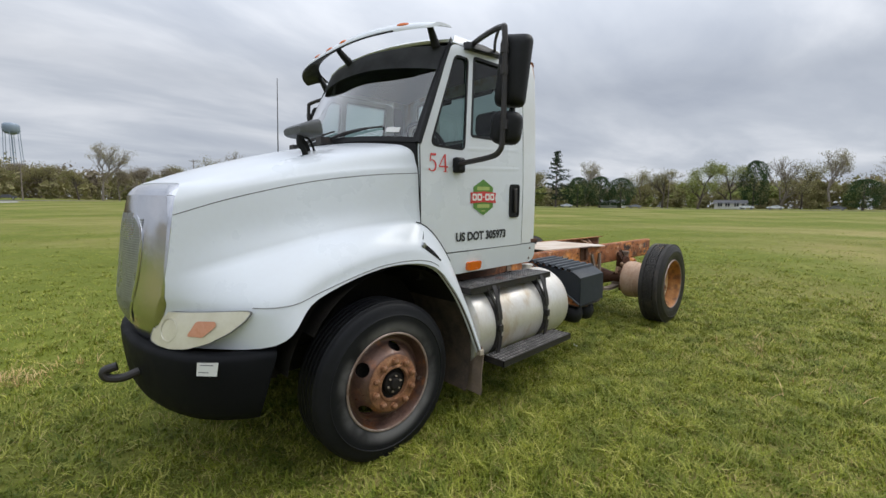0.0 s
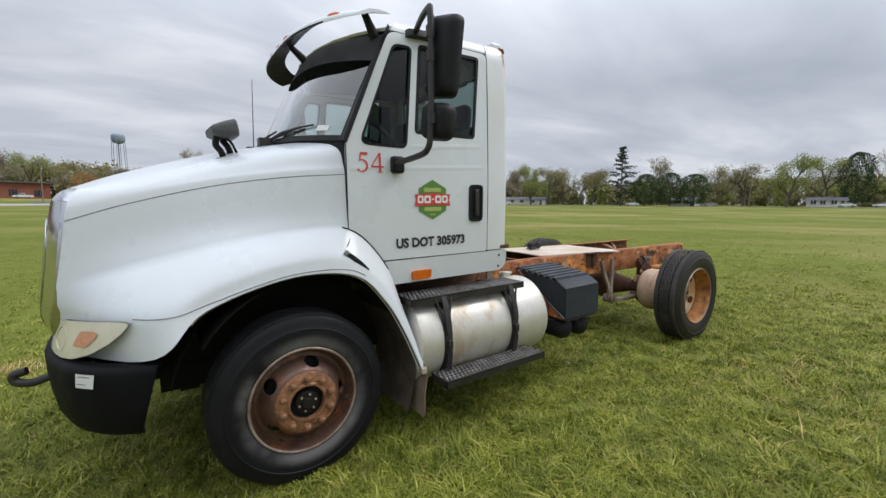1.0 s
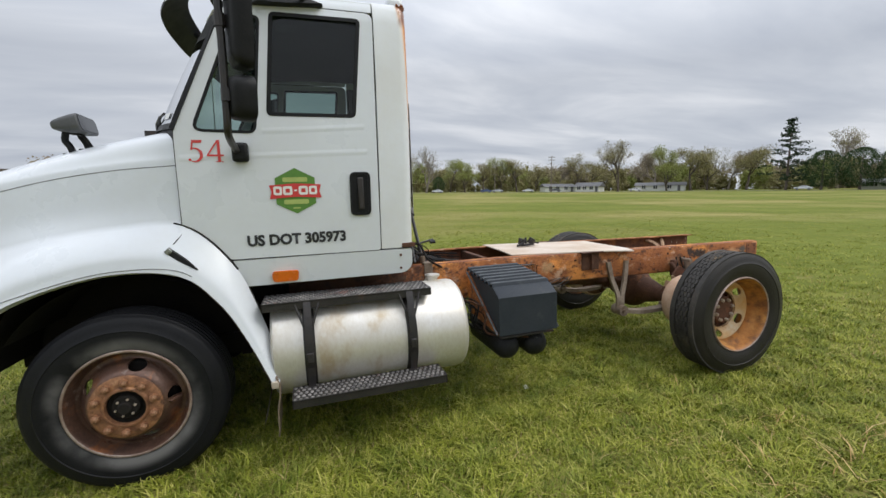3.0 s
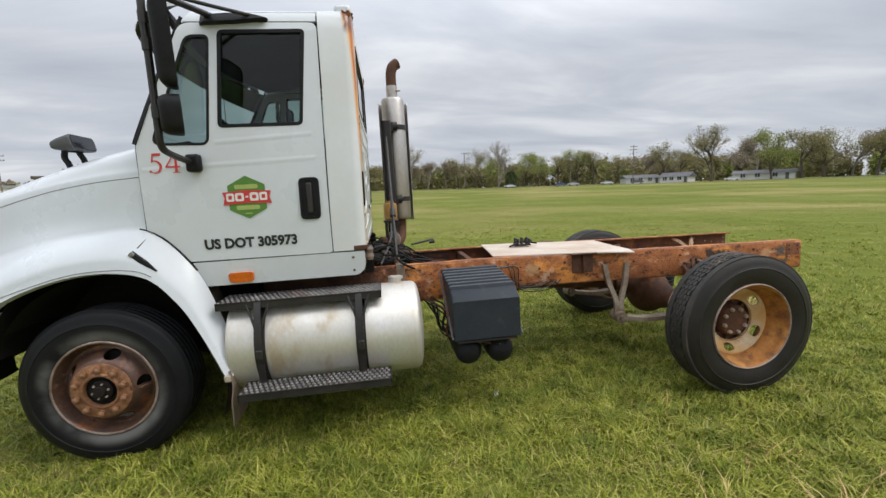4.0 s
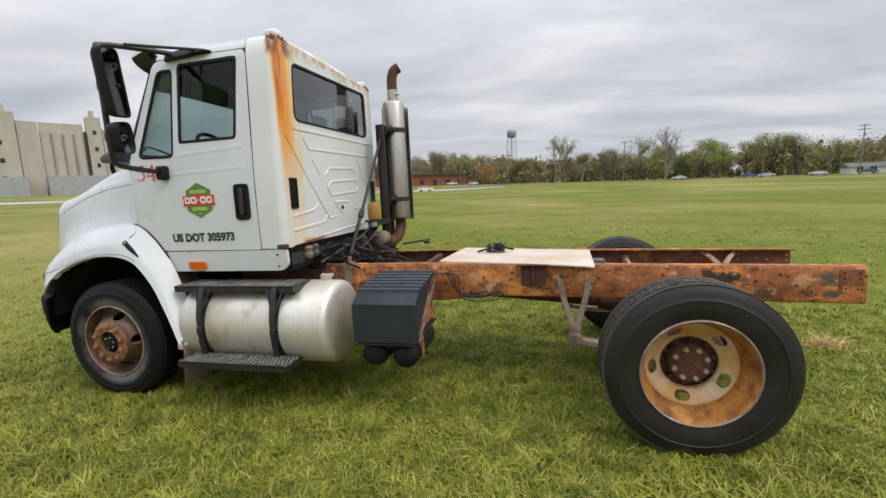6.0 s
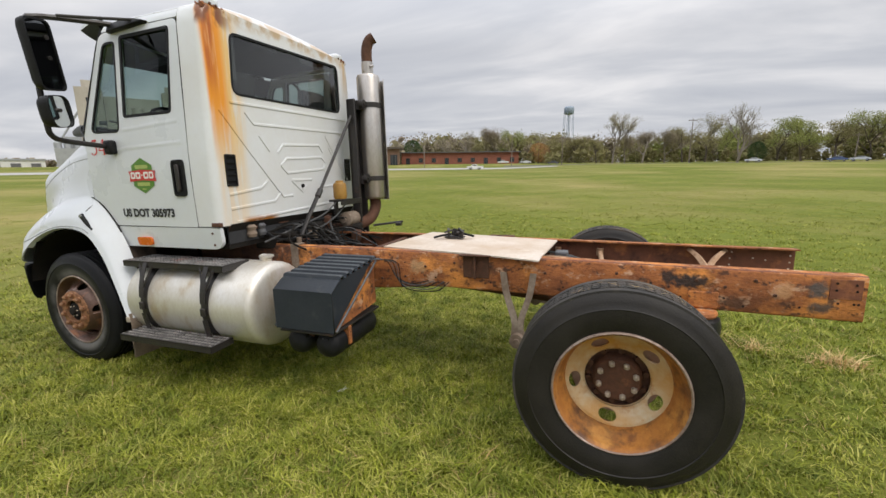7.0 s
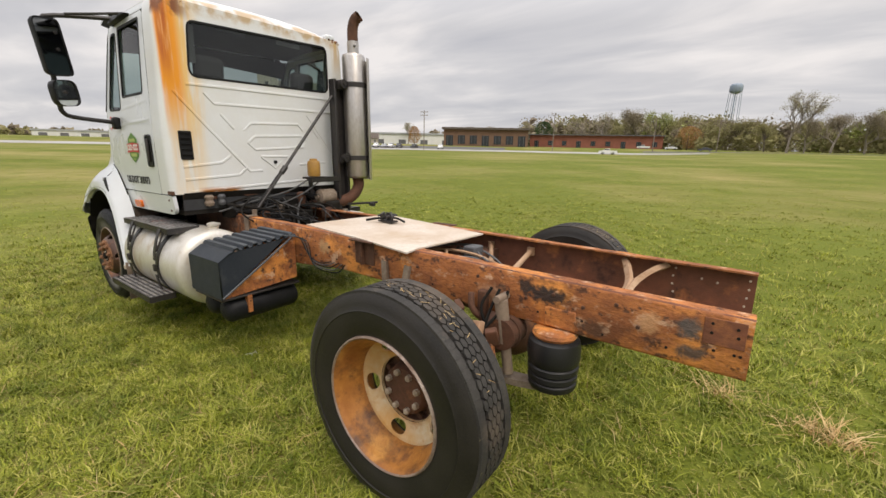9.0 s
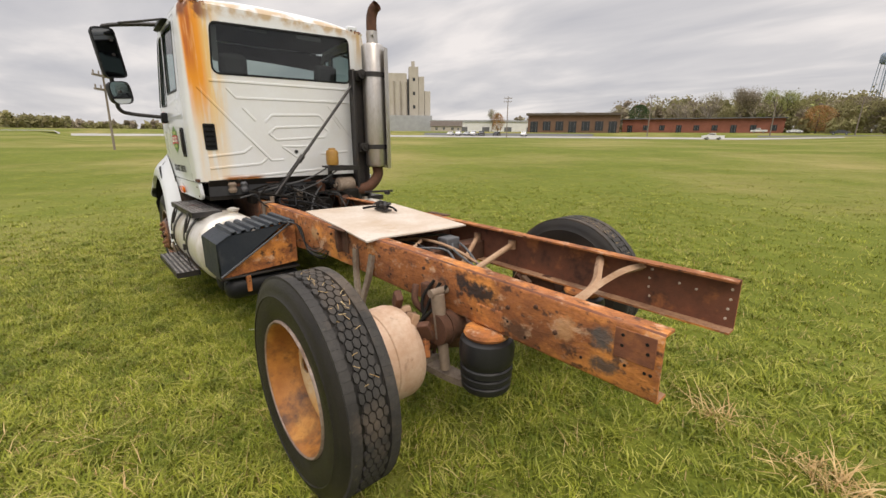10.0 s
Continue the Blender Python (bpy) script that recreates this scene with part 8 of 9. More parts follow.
def broad_tree(seed, height, leaf, leaf_size, per_tip, label, spread=0.62, depth=5, fuzz=0.9, twig=None):
    """Trunk with limbs, and a crown of leaf clumps round the limb ends."""
    rng = random.Random(seed)
    nr = np.random.default_rng(seed)
    root = thing("tree", label, "tree")
    bm, tips = bmesh.new(), []
    base_len = height * 0.26
    grow(bm, rng, Vector((0, 0, -0.2)), Vector((0, 0, 1)), base_len, height * 0.022, depth, tips, spread, 0.0, (3, 4))
    top = max(t.z for t in tips)
    wide = max(max(abs(t.x), abs(t.y)) for t in tips)
    k, kw = height / top, height * 0.50 / wide
    for v in bm.verts:
        v.co = Vector((v.co.x * kw, v.co.y * kw, v.co.z * k))
    part("trunk", bm, twig or bark, root, angle=80)
    c = np.array([(t.x * kw, t.y * kw, t.z * k) for t in tips])
    if per_tip:
        keep = nr.uniform(size=len(c)) < min(1.0, per_tip)
        reps = max(1, int(per_tip))
        c = np.repeat(c[keep], reps, axis=0)
        c = c + np.clip(nr.normal(size=c.shape), -1.5, 1.5) * fuzz
        c[:, 2] = np.maximum(c[:, 2], 0.8)
        ob = new("crown", leaf_mesh("crown", c, leaf_size, nr, leaf))
        ob.parent = root
    return root


def cone_tree(seed, height, width, leaf, label, round_top=False, density=1500):
    rng = np.random.default_rng(seed)
    root = thing("tree", label, "tree")
    bm = bmesh.new()
    rod(bm, (0, 0, -0.3), (0, 0, height * 0.95), width * 0.045, 0.03, seg=7)
    part("trunk", bm, bark, root)
    n = density
    h = rng.uniform(0.06, 1.0, n) ** 0.9
    if round_top:
        prof = np.sqrt(np.clip(1 - (2 * np.abs(h - 0.5)) ** 2.4, 0, 1))
    else:
        prof = (1 - h) * 0.95 + 0.05
    t = rng.uniform(0, 2 * np.pi, n)
    lump = 1 + 0.25 * np.sin(3 * t + 9 * h) + 0.12 * rng.normal(size=n)
    r = width / 2 * prof * lump * np.sqrt(rng.uniform(0.45, 1, n))
    c = np.stack([r * np.cos(t), r * np.sin(t), h * height], 1)
    inner = r < 0.62 * width / 2 * prof * lump
    ob = new("crown", leaf_mesh("crown", c, np.where(inner, height * 0.09, height * 0.028), rng, leaf))
    ob.parent = root
    return root


def layered_pine(seed, height, leaf, label):
    """A straight trunk with uneven whorls of boughs that carry needle clumps; gaps show between the layers."""
    rng = random.Random(seed)
    nr = np.random.default_rng(seed)
    root = thing("tree", label, "tree")
    bm = bmesh.new()
    rod(bm, (0, 0, -0.3), (0, 0, height * 0.98), height * 0.017, 0.03, seg=7)
    c = []
    for k in range(15):
        f = 0.14 + 0.84 * k / 14
        reach = height * (0.33 * (1 - f) ** 0.75 + 0.02) * (0.75 + 0.5 * rng.random())
        for j in range(rng.randint(4, 6)):
            a, z = rng.uniform(0, 6.28), height * f + rng.uniform(-0.2, 0.2)
            ln = reach * rng.uniform(0.55, 1.1)
            tip = Vector((ln * math.cos(a), ln * math.sin(a), z + ln * rng.uniform(-0.12, 0.30)))
            rod(bm, (0, 0, z), tip, 0.035, 0.012, seg=4)
            for q in range(int(16 + 46 * ln / height * 3)):
                g = rng.uniform(0.25, 1.05)
                base = Vector((0, 0, z)).lerp(tip, g)
                c.append((base.x + rng.gauss(0, 0.16), base.y + rng.gauss(0, 0.16), base.z + rng.gauss(0.03, 0.10)))
    for q in range(60):
        c.append((rng.gauss(0, 0.10), rng.gauss(0, 0.10), height * rng.uniform(0.88, 1.01)))
    part("trunk", bm, bark, root)
    ob = new("crown", leaf_mesh("crown", c, 0.24, nr, leaf))
    ob.parent = root
    return root


kinds = {
    "bare": broad_tree(1, 10, leaf_bud, 0.12, 9.0, "tall bare tree with pale spring buds", 0.70, 5, 0.22, twig_grey),
    "bare2": broad_tree(2, 10, leaf_bud, 0.11, 6.0, "bare grey tree without leaves", 0.60, 5, 0.25, twig_grey),
    "pink": broad_tree(3, 10, leaf_bud, 0.125, 20.0, "wide tree with pinkish-tan buds", 0.85, 5, 0.30, bark),
    "lime": broad_tree(4, 10, leaf_lime, 0.20, 56.0, "tree in fresh yellow-green leaf", 0.75, 4, 0.55, bark),
    "lime2": broad_tree(9, 10, leaf_lime, 0.20, 48.0, "loose tree in light green leaf", 0.70, 4, 0.60, bark),
    "olive": broad_tree(5, 10, leaf_olive, 0.20, 50.0, "olive-brown tree in early spring", 0.75, 4, 0.60, bark),
    "olive2": broad_tree(6, 10, leaf_olive, 0.19, 42.0, "thin olive tree in early spring", 0.70, 4, 0.70, bark),
    "brown": broad_tree(7, 10, leaf_brown, 0.185, 48.0, "brownish tree just coming into bud", 0.75, 4, 0.65, twig_grey),
    "rust": cone_tree(8, 10, 9.0, leaf_rust, "small round rust-coloured tree", True, 7000),
    "pine": layered_pine(10, 10, needle, "tall dark pine with layered boughs at the field edge"),
    "cedar": cone_tree(11, 10, 9.0, cedar, "round dark green cedar by houses", True, 8000),
}
for k in kinds.values():
    k.matrix_world = Matrix.Translation((0, 0, 0))
used = set()
rt = random.Random(77)


def plant(kind, az, el, r, wide=1.0):
    """A tree whose top stands el degrees above the field's edge."""
    el *= 1 - 0.13 * smooth(44, 50, az)
    h = r * math.tan(radians(el)) + 0.5
    m = Matrix.Translation(spot(az, r)) @ Matrix.Rotation(rt.uniform(0, 6.28), 4, "Z") @ Matrix.Diagonal((h / 10 * wide, h / 10 * wide, h / 10, 1))
    if kind not in used:
        used.add(kind)
        kinds[kind].matrix_world = m
        ob = kinds[kind]
    else:
        ob = copy_thing(kinds[kind], Matrix())
        ob.matrix_basis = m
    tagged(ob, group="trees along the field's edge")


for kind, az, el, r, wide in (
        ("bare", 4.0, 5.9, 205, 1.0), ("cedar", 1.6, 2.9, 185, 1.0), ("bare2", -1.5, 5.2, 210, 1.1), ("bare", -5.0, 4.8, 215, 1.1), ("olive", -3.0, 4.0, 200, 1.0), ("cedar", 10.4, 5.2, 195, 0.55),
        ("bare2", 8.0, 5.4, 205, 1.0), ("olive2", 6.3, 4.6, 198, 1.0), ("lime", 15.7, 5.1, 180, 1.05), ("lime2", 12.4, 4.6, 200, 1.0), ("olive", 19.5, 4.2, 195, 1.0), ("olive2", 22.0, 4.4, 205, 1.0),
        ("cedar", 24.3, 3.7, 176, 0.85), ("cedar", 26.8, 3.9, 178, 0.8), ("cedar", 29.6, 3.8, 180, 0.8), ("bare", 28.4, 5.7, 215, 0.95), ("pine", 32.4, 7.2, 182, 1.15), ("olive", 35.8, 4.3, 195, 1.0), ("brown", 37.5, 3.9, 200, 1.0),
        ("olive2", 39.5, 4.5, 195, 1.0), ("olive", 41.2, 4.7, 192, 1.0), ("lime", 43.7, 5.0, 188, 0.9), ("brown", 45.0, 4.4, 205, 1.0), ("pink", 49.2, 6.8, 180, 1.05), ("olive2", 54.0, 5.2, 195, 0.9), ("olive", 52.2, 4.0, 205, 1.0),
        ("brown", 56.5, 3.6, 205, 1.0), ("olive2", 59.5, 3.8, 200, 1.1), ("olive", 62.0, 4.5, 195, 1.0), ("lime2", 64.0, 4.8, 198, 0.95), ("olive", 66.5, 4.2, 195, 1.0), ("lime", 69.0, 4.7, 190, 1.05), ("lime2", 71.0, 4.5, 200, 1.0),
        ("bare2", 74.4, 6.9, 182, 0.8), ("cedar", 72.7, 2.3, 178, 0.8), ("olive2", 77.5, 5.6, 195, 0.9), ("lime2", 76.0, 4.2, 205, 1.0), ("olive", 79.8, 4.2, 200, 1.0), ("brown", 81.6, 3.8, 190, 1.1), ("bare", 87.4, 6.7, 185, 1.0),
        ("brown", 84.0, 4.0, 195, 1.1), ("brown", 86.0, 3.4, 185, 1.0), ("olive", 89.3, 3.2, 190, 0.9), ("olive", 92.0, 3.4, 215, 1.0), ("brown", 93.8, 3.6, 225, 1.0), ("olive", 95.2, 3.2, 220, 1.0), ("rust", 96.6, 2.9, 205, 1.0),
        ("olive", 98.0, 4.2, 290, 1.0), ("lime2", 100.0, 4.6, 300, 1.0), ("brown", 102.0, 4.9, 300, 1.0), ("olive2", 104.0, 4.7, 310, 1.0), ("bare2", 106.5, 4.9, 290, 1.1), ("bare2", 109.0, 4.2, 300, 1.0), ("cedar", 113.5, 3.6, 290, 0.8),
        ("bare2", 116.0, 3.4, 300, 1.0), ("bare", 131.5, 3.2, 300, 1.0), ("brown", 120.0, 2.7, 330, 1.0), ("brown", 124.0, 2.6, 330, 1.0), ("rust", 130.6, 2.6, 270, 0.7)):
    plant(kind, az, el, r, wide)


def crowns(name, label, az0, az1, r0, r1, count, el_lo, el_hi, per, size, mat, seed, base=2.0):
    """Far woods: rounded, lumpy tree crowns of leaf clumps over a leafy understorey, as one mass."""
    rng = np.random.default_rng(seed)
    az, r = rng.uniform(az0, az1, count), rng.uniform(r0, r1, count)
    h = r * np.tan(np.radians(rng.uniform(el_lo, el_hi, count)))
    w = h * rng.uniform(0.26, 0.44, count)
    x, y = VIEW.x + r * np.cos(np.radians(az)), VIEW.y + r * np.sin(np.radians(az))
    i = np.repeat(np.arange(count), per)
    d = rng.normal(size=(len(i), 3))
    d /= np.linalg.norm(d, axis=1)[:, None]
    lump = 1 + 0.15 * np.sin(5 * d[:, 0] + i) + 0.13 * np.sin(6 * d[:, 2] + 2.3 * i) + rng.uniform(-0.10, 0.04, len(i))
    f = np.sqrt(rng.uniform(0.25, 1.0, len(i))) * lump
    low = rng.uniform(size=len(i)) < 0.36
    core = rng.uniform(size=len(i)) < 0.14
    f = np.where(core, f * 0.72, f)
    cz = np.where(low, rng.uniform(0, 0.55, len(i)) * h[i], h[i] * 0.60 + d[:, 2] * f * h[i] * 0.38)
    c = np.stack([x[i] + d[:, 0] * f * w[i], y[i] + d[:, 1] * f * w[i], base + cz], 1)
    return tagged(new(name, leaf_mesh(name, c, np.where(core, size * 3.6, size), rng, mat)), label, "woods", kind="stuff")


crowns("far_woods", "dense olive woods beyond the field", -14, 98, 215, 255, 190, 2.5, 4.0, 640, 0.58, leaf_olive, 3)
crowns("far_woods", "bare brownish woods beyond the field", -14, 99, 225, 265, 170, 2.6, 4.1, 600, 0.56, leaf_brown, 4)
crowns("far_woods", "fresh green trees in the woods' edge", -14, 97, 205, 230, 46, 2.2, 3.7, 560, 0.52, leaf_lime, 5)
crowns("far_woods", "shrubs along the field's edge", -14, 98, 195, 206, 130, 0.9, 2.2, 170, 0.55, leaf_olive, 15)
crowns("hill_woods", "wooded hill behind the school", 94, 112, 330, 380, 60, 3.2, 4.6, 260, 1.4, leaf_olive, 6)
crowns("hill_woods", "bare trees on the hill behind the school", 94, 116, 320, 390, 45, 2.6, 4.4, 240, 1.3, leaf_brown, 16)
crowns("hill_woods", "low trees behind the school", 112, 128, 330, 380, 30, 1.9, 2.6, 160, 1.2, leaf_brown, 17)
crowns("hill_woods", "far bare woods on the horizon", 108, 220, 520, 640, 240, 0.7, 1.25, 60, 2.4, leaf_brown, 7)
crowns("hill_woods", "low clump of trees across the field", 179.5, 186.5, 440, 480, 26, 1.3, 1.95, 160, 1.5, leaf_olive, 8)
crowns("hill_woods", "far low woods", 150, 179, 500, 560, 60, 0.6, 1.1, 60, 1.8, leaf_olive, 18)

# road along the field's far side, and a paler lane before the school
def ring_strip(name, label, az0, az1, r0, r1, mat, lift=0.06, n=90):
    bm = bmesh.new()
    rows = [[spot(lerp(az0, az1, k / n), r, lift + 0.01) for k in range(n + 1)] for r in (r0, (r0 + r1) / 2, r1)]
    sheet(bm, rows)
    return tagged(part(name, bm, mat), label, "road", kind="structure")


asphalt = material("asphalt", (0.11, 0.11, 0.112), 0.9, 0, (0.07, 0.07, 0.072), 0.2, 0.6, 4, 0.4)
concrete = material("concrete", (0.46, 0.42, 0.36), 0.9, 0, (0.33, 0.30, 0.255), 0.15, 0.7, 2.0, 0.4, stretch=(1, 1, 0.35))
lane_grey = material("lane_grey", (0.40, 0.385, 0.37), 0.9, 0, (0.28, 0.27, 0.26), 0.12, 0.7, 2.0, 0.4)
ring_strip("road", "grey road along the field's far edge", -20, 101, 166, 172, asphalt)
ring_strip("road", "pale lane in front of the school", 94, 188, 147, 161, lane_grey, n=160)
ring_strip("pavement", "parking lot beside the lane", 118, 140, 162.5, 176, asphalt)

brick_brown = material("brick_brown", (0.20, 0.115, 0.075), 0.9, 0, (0.12, 0.07, 0.045), 0.4, 0.6, 5, 0.4)
brick_red = material("brick_red", (0.30, 0.105, 0.07), 0.9, 0, (0.18, 0.07, 0.045), 0.4, 0.6, 5, 0.4)
roof_grey = material("roof_grey", (0.14, 0.14, 0.145), 0.85, 0, (0.09, 0.09, 0.095), 0.4, 0.6, 5, 0.4)
siding = material("siding", (0.70, 0.70, 0.68), 0.8, 0, (0.55, 0.55, 0.54), 0.4, 0.5, 5, 0.3)
dark_pane = material("dark_pane", (0.02, 0.024, 0.028), 0.15, 0, (0.04, 0.045, 0.05), 2, 0.5, 9, 0.2)
tin = material("tin", (0.42, 0.43, 0.44), 0.5, 0.5, (0.30, 0.31, 0.32), 0.3, 0.6, 4, 0.4)


def school():
    """Long low brick school, seen square-on: two wings, flat roof with a pale fascia, dark window bands."""
    for az0, az1, r, h, fascia, name in ((115.2, 126.4, 195, 7.6, True, "school"), (99.2, 115.0, 215, 6.0, False, "school")):
        mid = (az0 + az1) / 2
        root = thing(name, "long low red brick school building with flat roof", "building", at=facing(mid, r, -0.3))
        w = 2 * r * math.tan(radians((az1 - az0) / 2))
        bm = bmesh.new()
        box(bm, -w / 2, w / 2, 0, 22, 0, h)
        part("wall", bm, brick_brown if fascia else brick_red, root)
        bm = bmesh.new()
        box(bm, -w / 2 - 0.8, w / 2 + 0.8, -1.2, 23, h, h + (0.9 if fascia else 0.4))
        part("roof", bm, bark if fascia else roof_grey, root)
        n = 7 if fascia else 9
        for k in range(n):
            x = lerp(-w / 2, w / 2, (k + 0.5) / n)
            bm = bmesh.new()
            ww = w / n * (0.30 if fascia else 0.16)
            box(bm, x - ww, x + ww, -0.15, 0.1, 1.2 if k % 3 else 0.2, h - 2.6)
            win = part("window", bm, dark_pane, root)
            bm = bmesh.new()
            for q in (-0.25, 0.25):
                box(bm, x + q * ww * 2 - 0.06, x + q * ww * 2 + 0.06, -0.25, -0.16, 1.2 if k % 3 else 0.2, h - 2.6)
            part("window_frame", bm, roof_grey, win)
    root = thing("house", "low house with a dark brown roof beyond the lane", "house", at=facing(137.4, 250))
    gable(root, 18, 10, 3.0, 3.0, concrete, bark)
    root = thing("house", "white gabled house behind the school", "house", at=facing(107.5, 290, 1.0))
    gable(root, 9, 8, 4.0, 2.6)
    root = thing("house", "white gabled house behind the school", "house", at=facing(103.0, 300, 1.5))
    gable(root, 8, 8, 3.6, 2.6)


def gable(root, w, d, h, rise, wall=None, top=None):
    bm = bmesh.new()
    box(bm, -w / 2, w / 2, 0, d, -0.5, h)
    part("wall", bm, wall or siding, root)
    bm = bmesh.new()
    e = 0.5
    a = [bm.verts.new(p) for p in ((-w / 2 - e, -e, h - 0.1), (w / 2 + e, -e, h - 0.1), (w / 2 + e, d / 2, h + rise), (-w / 2 - e, d / 2, h + rise), (-w / 2 - e, d + e, h - 0.1), (w / 2 + e, d + e, h - 0.1))]
    for f in ((0, 1, 2, 3), (3, 2, 5, 4), (0, 3, 4), (1, 5, 2), (0, 4, 5, 1)):
        bm.faces.new([a[i] for i in f])
    part("roof", bm, top or roof_grey, root)
    for x in (-w * 0.32, -w * 0.08, w * 0.2):
        bm = bmesh.new()
        box(bm, x - 0.7, x + 0.7, -0.08, 0.1, 0.9, 2.3)
        win = part("window", bm, dark_pane, root)
        bm = bmesh.new()
        box(bm, x - 0.06, x + 0.06, -0.14, -0.085, 0.9, 2.3)
        box(bm, x - 0.85, x + 0.85, -0.16, -0.085, 0.78, 0.9)
        part("window_frame", bm, siding, win)
    bm = bmesh.new()
    box(bm, w * 0.36, w * 0.36 + 1.0, -0.08, 0.1, -0.3, 2.1)
    part("door", bm, roof_grey, root)


school()
for az, r, w, d, h, rise, lab in ((25.6, 184, 9, 7, 2.1, 1.3, "white single-storey house with grey roof"), (12.5, 188, 10, 7, 2.1, 1.3, "white single-storey house with grey roof"),
                                   (53.0, 183, 10, 8, 2.2, 1.7, "white house with a grey gable roof"), (44.5, 190, 18, 8, 2.2, 1.3, "long white house with grey roof"), (56.3, 186, 13, 8, 2.2, 1.3, "long white house with grey roof")):
    root = thing("house", lab, "house", group="houses along the road", at=facing(az, r, 0, rt.uniform(-20, 20)))
    gable(root, w, d, h, rise)
for az0, az1, r, h in ((125.0, 139.5, 300, 7.0), (153, 160, 400, 5.5), (163, 171, 440, 5.0)):
    root = thing("warehouse", "long pale metal warehouse", "building", at=facing((az0 + az1) / 2, r, -0.3))
    w = 2 * r * math.tan(radians((az1 - az0) / 2))
    bm = bmesh.new()
    box(bm, -w / 2, w / 2, 0, 30, 0, h)
    part("wall", bm, siding, root)
    bm = bmesh.new()
    box(bm, -w / 2 - 0.5, w / 2 + 0.5, -0.6, 30, h, h + 1.2)
    part("roof", bm, tin, root)
    for k in range(5):
        bm = bmesh.new()
        x = lerp(-w / 2, w / 2, (k + 0.5) / 5)
        box(bm, x - 2.5, x + 2.5, -0.2, 0.2, 0, 3.6)
        part("door", bm, roof_grey, root)


def elevator():
    """Concrete grain elevator: head house, silo banks, sheds, conveyor."""
    r = 340
    root = thing("grain_elevator", "tall tan concrete grain elevator with silos and sheds", "building", at=facing(146, r, -0.5))
    k = r * math.tan(radians(1.0))
    X = lambda az: (146 - az) * k
    def block(name, az0, az1, h, d, mat, near=0.0, parent=None):
        bm = bmesh.new()
        box(bm, X(az0), X(az1), near, d, 0, h)
        return part(name, bm, mat, parent or root)

    west = block("head_house", 149.9, 147.7, 48.5, 14, concrete)
    block("roof_hut", 149.3, 148.3, 53, 9, concrete, 3.0, west)
    for q in range(4):
        bm = bmesh.new()
        box(bm, X(148.9) - 1.0, X(148.9) + 1.0, -0.15, 0.1, 10 + q * 10, 12.5 + q * 10)
        part("window", bm, dark_pane, west)
    block("silo_link", 147.65, 146.15, 44, 16, concrete, 2.0)
    block("grey_works", 151.4, 149.95, 19, 12, tin, 1.0)
    for i in range(3):
        az = 151.8 - i * 0.75
        bm = bmesh.new()
        rod(bm, (X(az), -3, 0), (X(az), -3, 15), 1.9, seg=16)
        rod(bm, (X(az), -3, 15), (X(az), -3, 17), 2.0, 0.4, seg=16)
        part("bin", bm, tin, root, angle=40)
    block("storage_hall", 146.1, 142.75, 44, 18, concrete, 3.0)
    for i in range(4):
        az = 145.7 - i * 0.85
        bm = bmesh.new()
        rod(bm, (X(az), 3.5, 0), (X(az), 3.5, 38), 2.5, seg=18)
        part("silo", bm, concrete, root, angle=40)
    tower = block("head_house", 142.45, 141.25, 48.5, 12, concrete)
    block("roof_hut", 142.1, 141.7, 52.5, 6, concrete, 2.0, tower)
    for q in range(4):
        bm = bmesh.new()
        box(bm, X(141.85) - 0.9, X(141.85) + 0.9, -0.15, 0.1, 8 + q * 10, 10.5 + q * 10)
        part("window", bm, dark_pane, tower)
    block("stair_tower", 141.2, 140.5, 41.5, 10, concrete)
    block("side_wing", 140.45, 139.7, 31, 10, concrete)
    # grey block puts the shade of the recess beside the tower into colour
    block("dark_bay", 142.74, 142.46, 40, 14, roof_grey, 5.0)
    for az0, az1, h, d in ((152.0, 147.4, 11, -7), (145.9, 139.6, 12, -4), (139.5, 136.0, 8, -2)):
        shed = block("shed", az0, az1, h, 6, siding, d)
        block("shed_roof", az0 + 0.05, az1 - 0.05, h + 0.8, 6.2, tin, d - 0.2, shed)
    bm = bmesh.new()
    rod(bm, (X(151.6), 3, 17), (X(149.9), 3, 34), 0.6, seg=6)
    part("conveyor", bm, tin, root)


elevator()


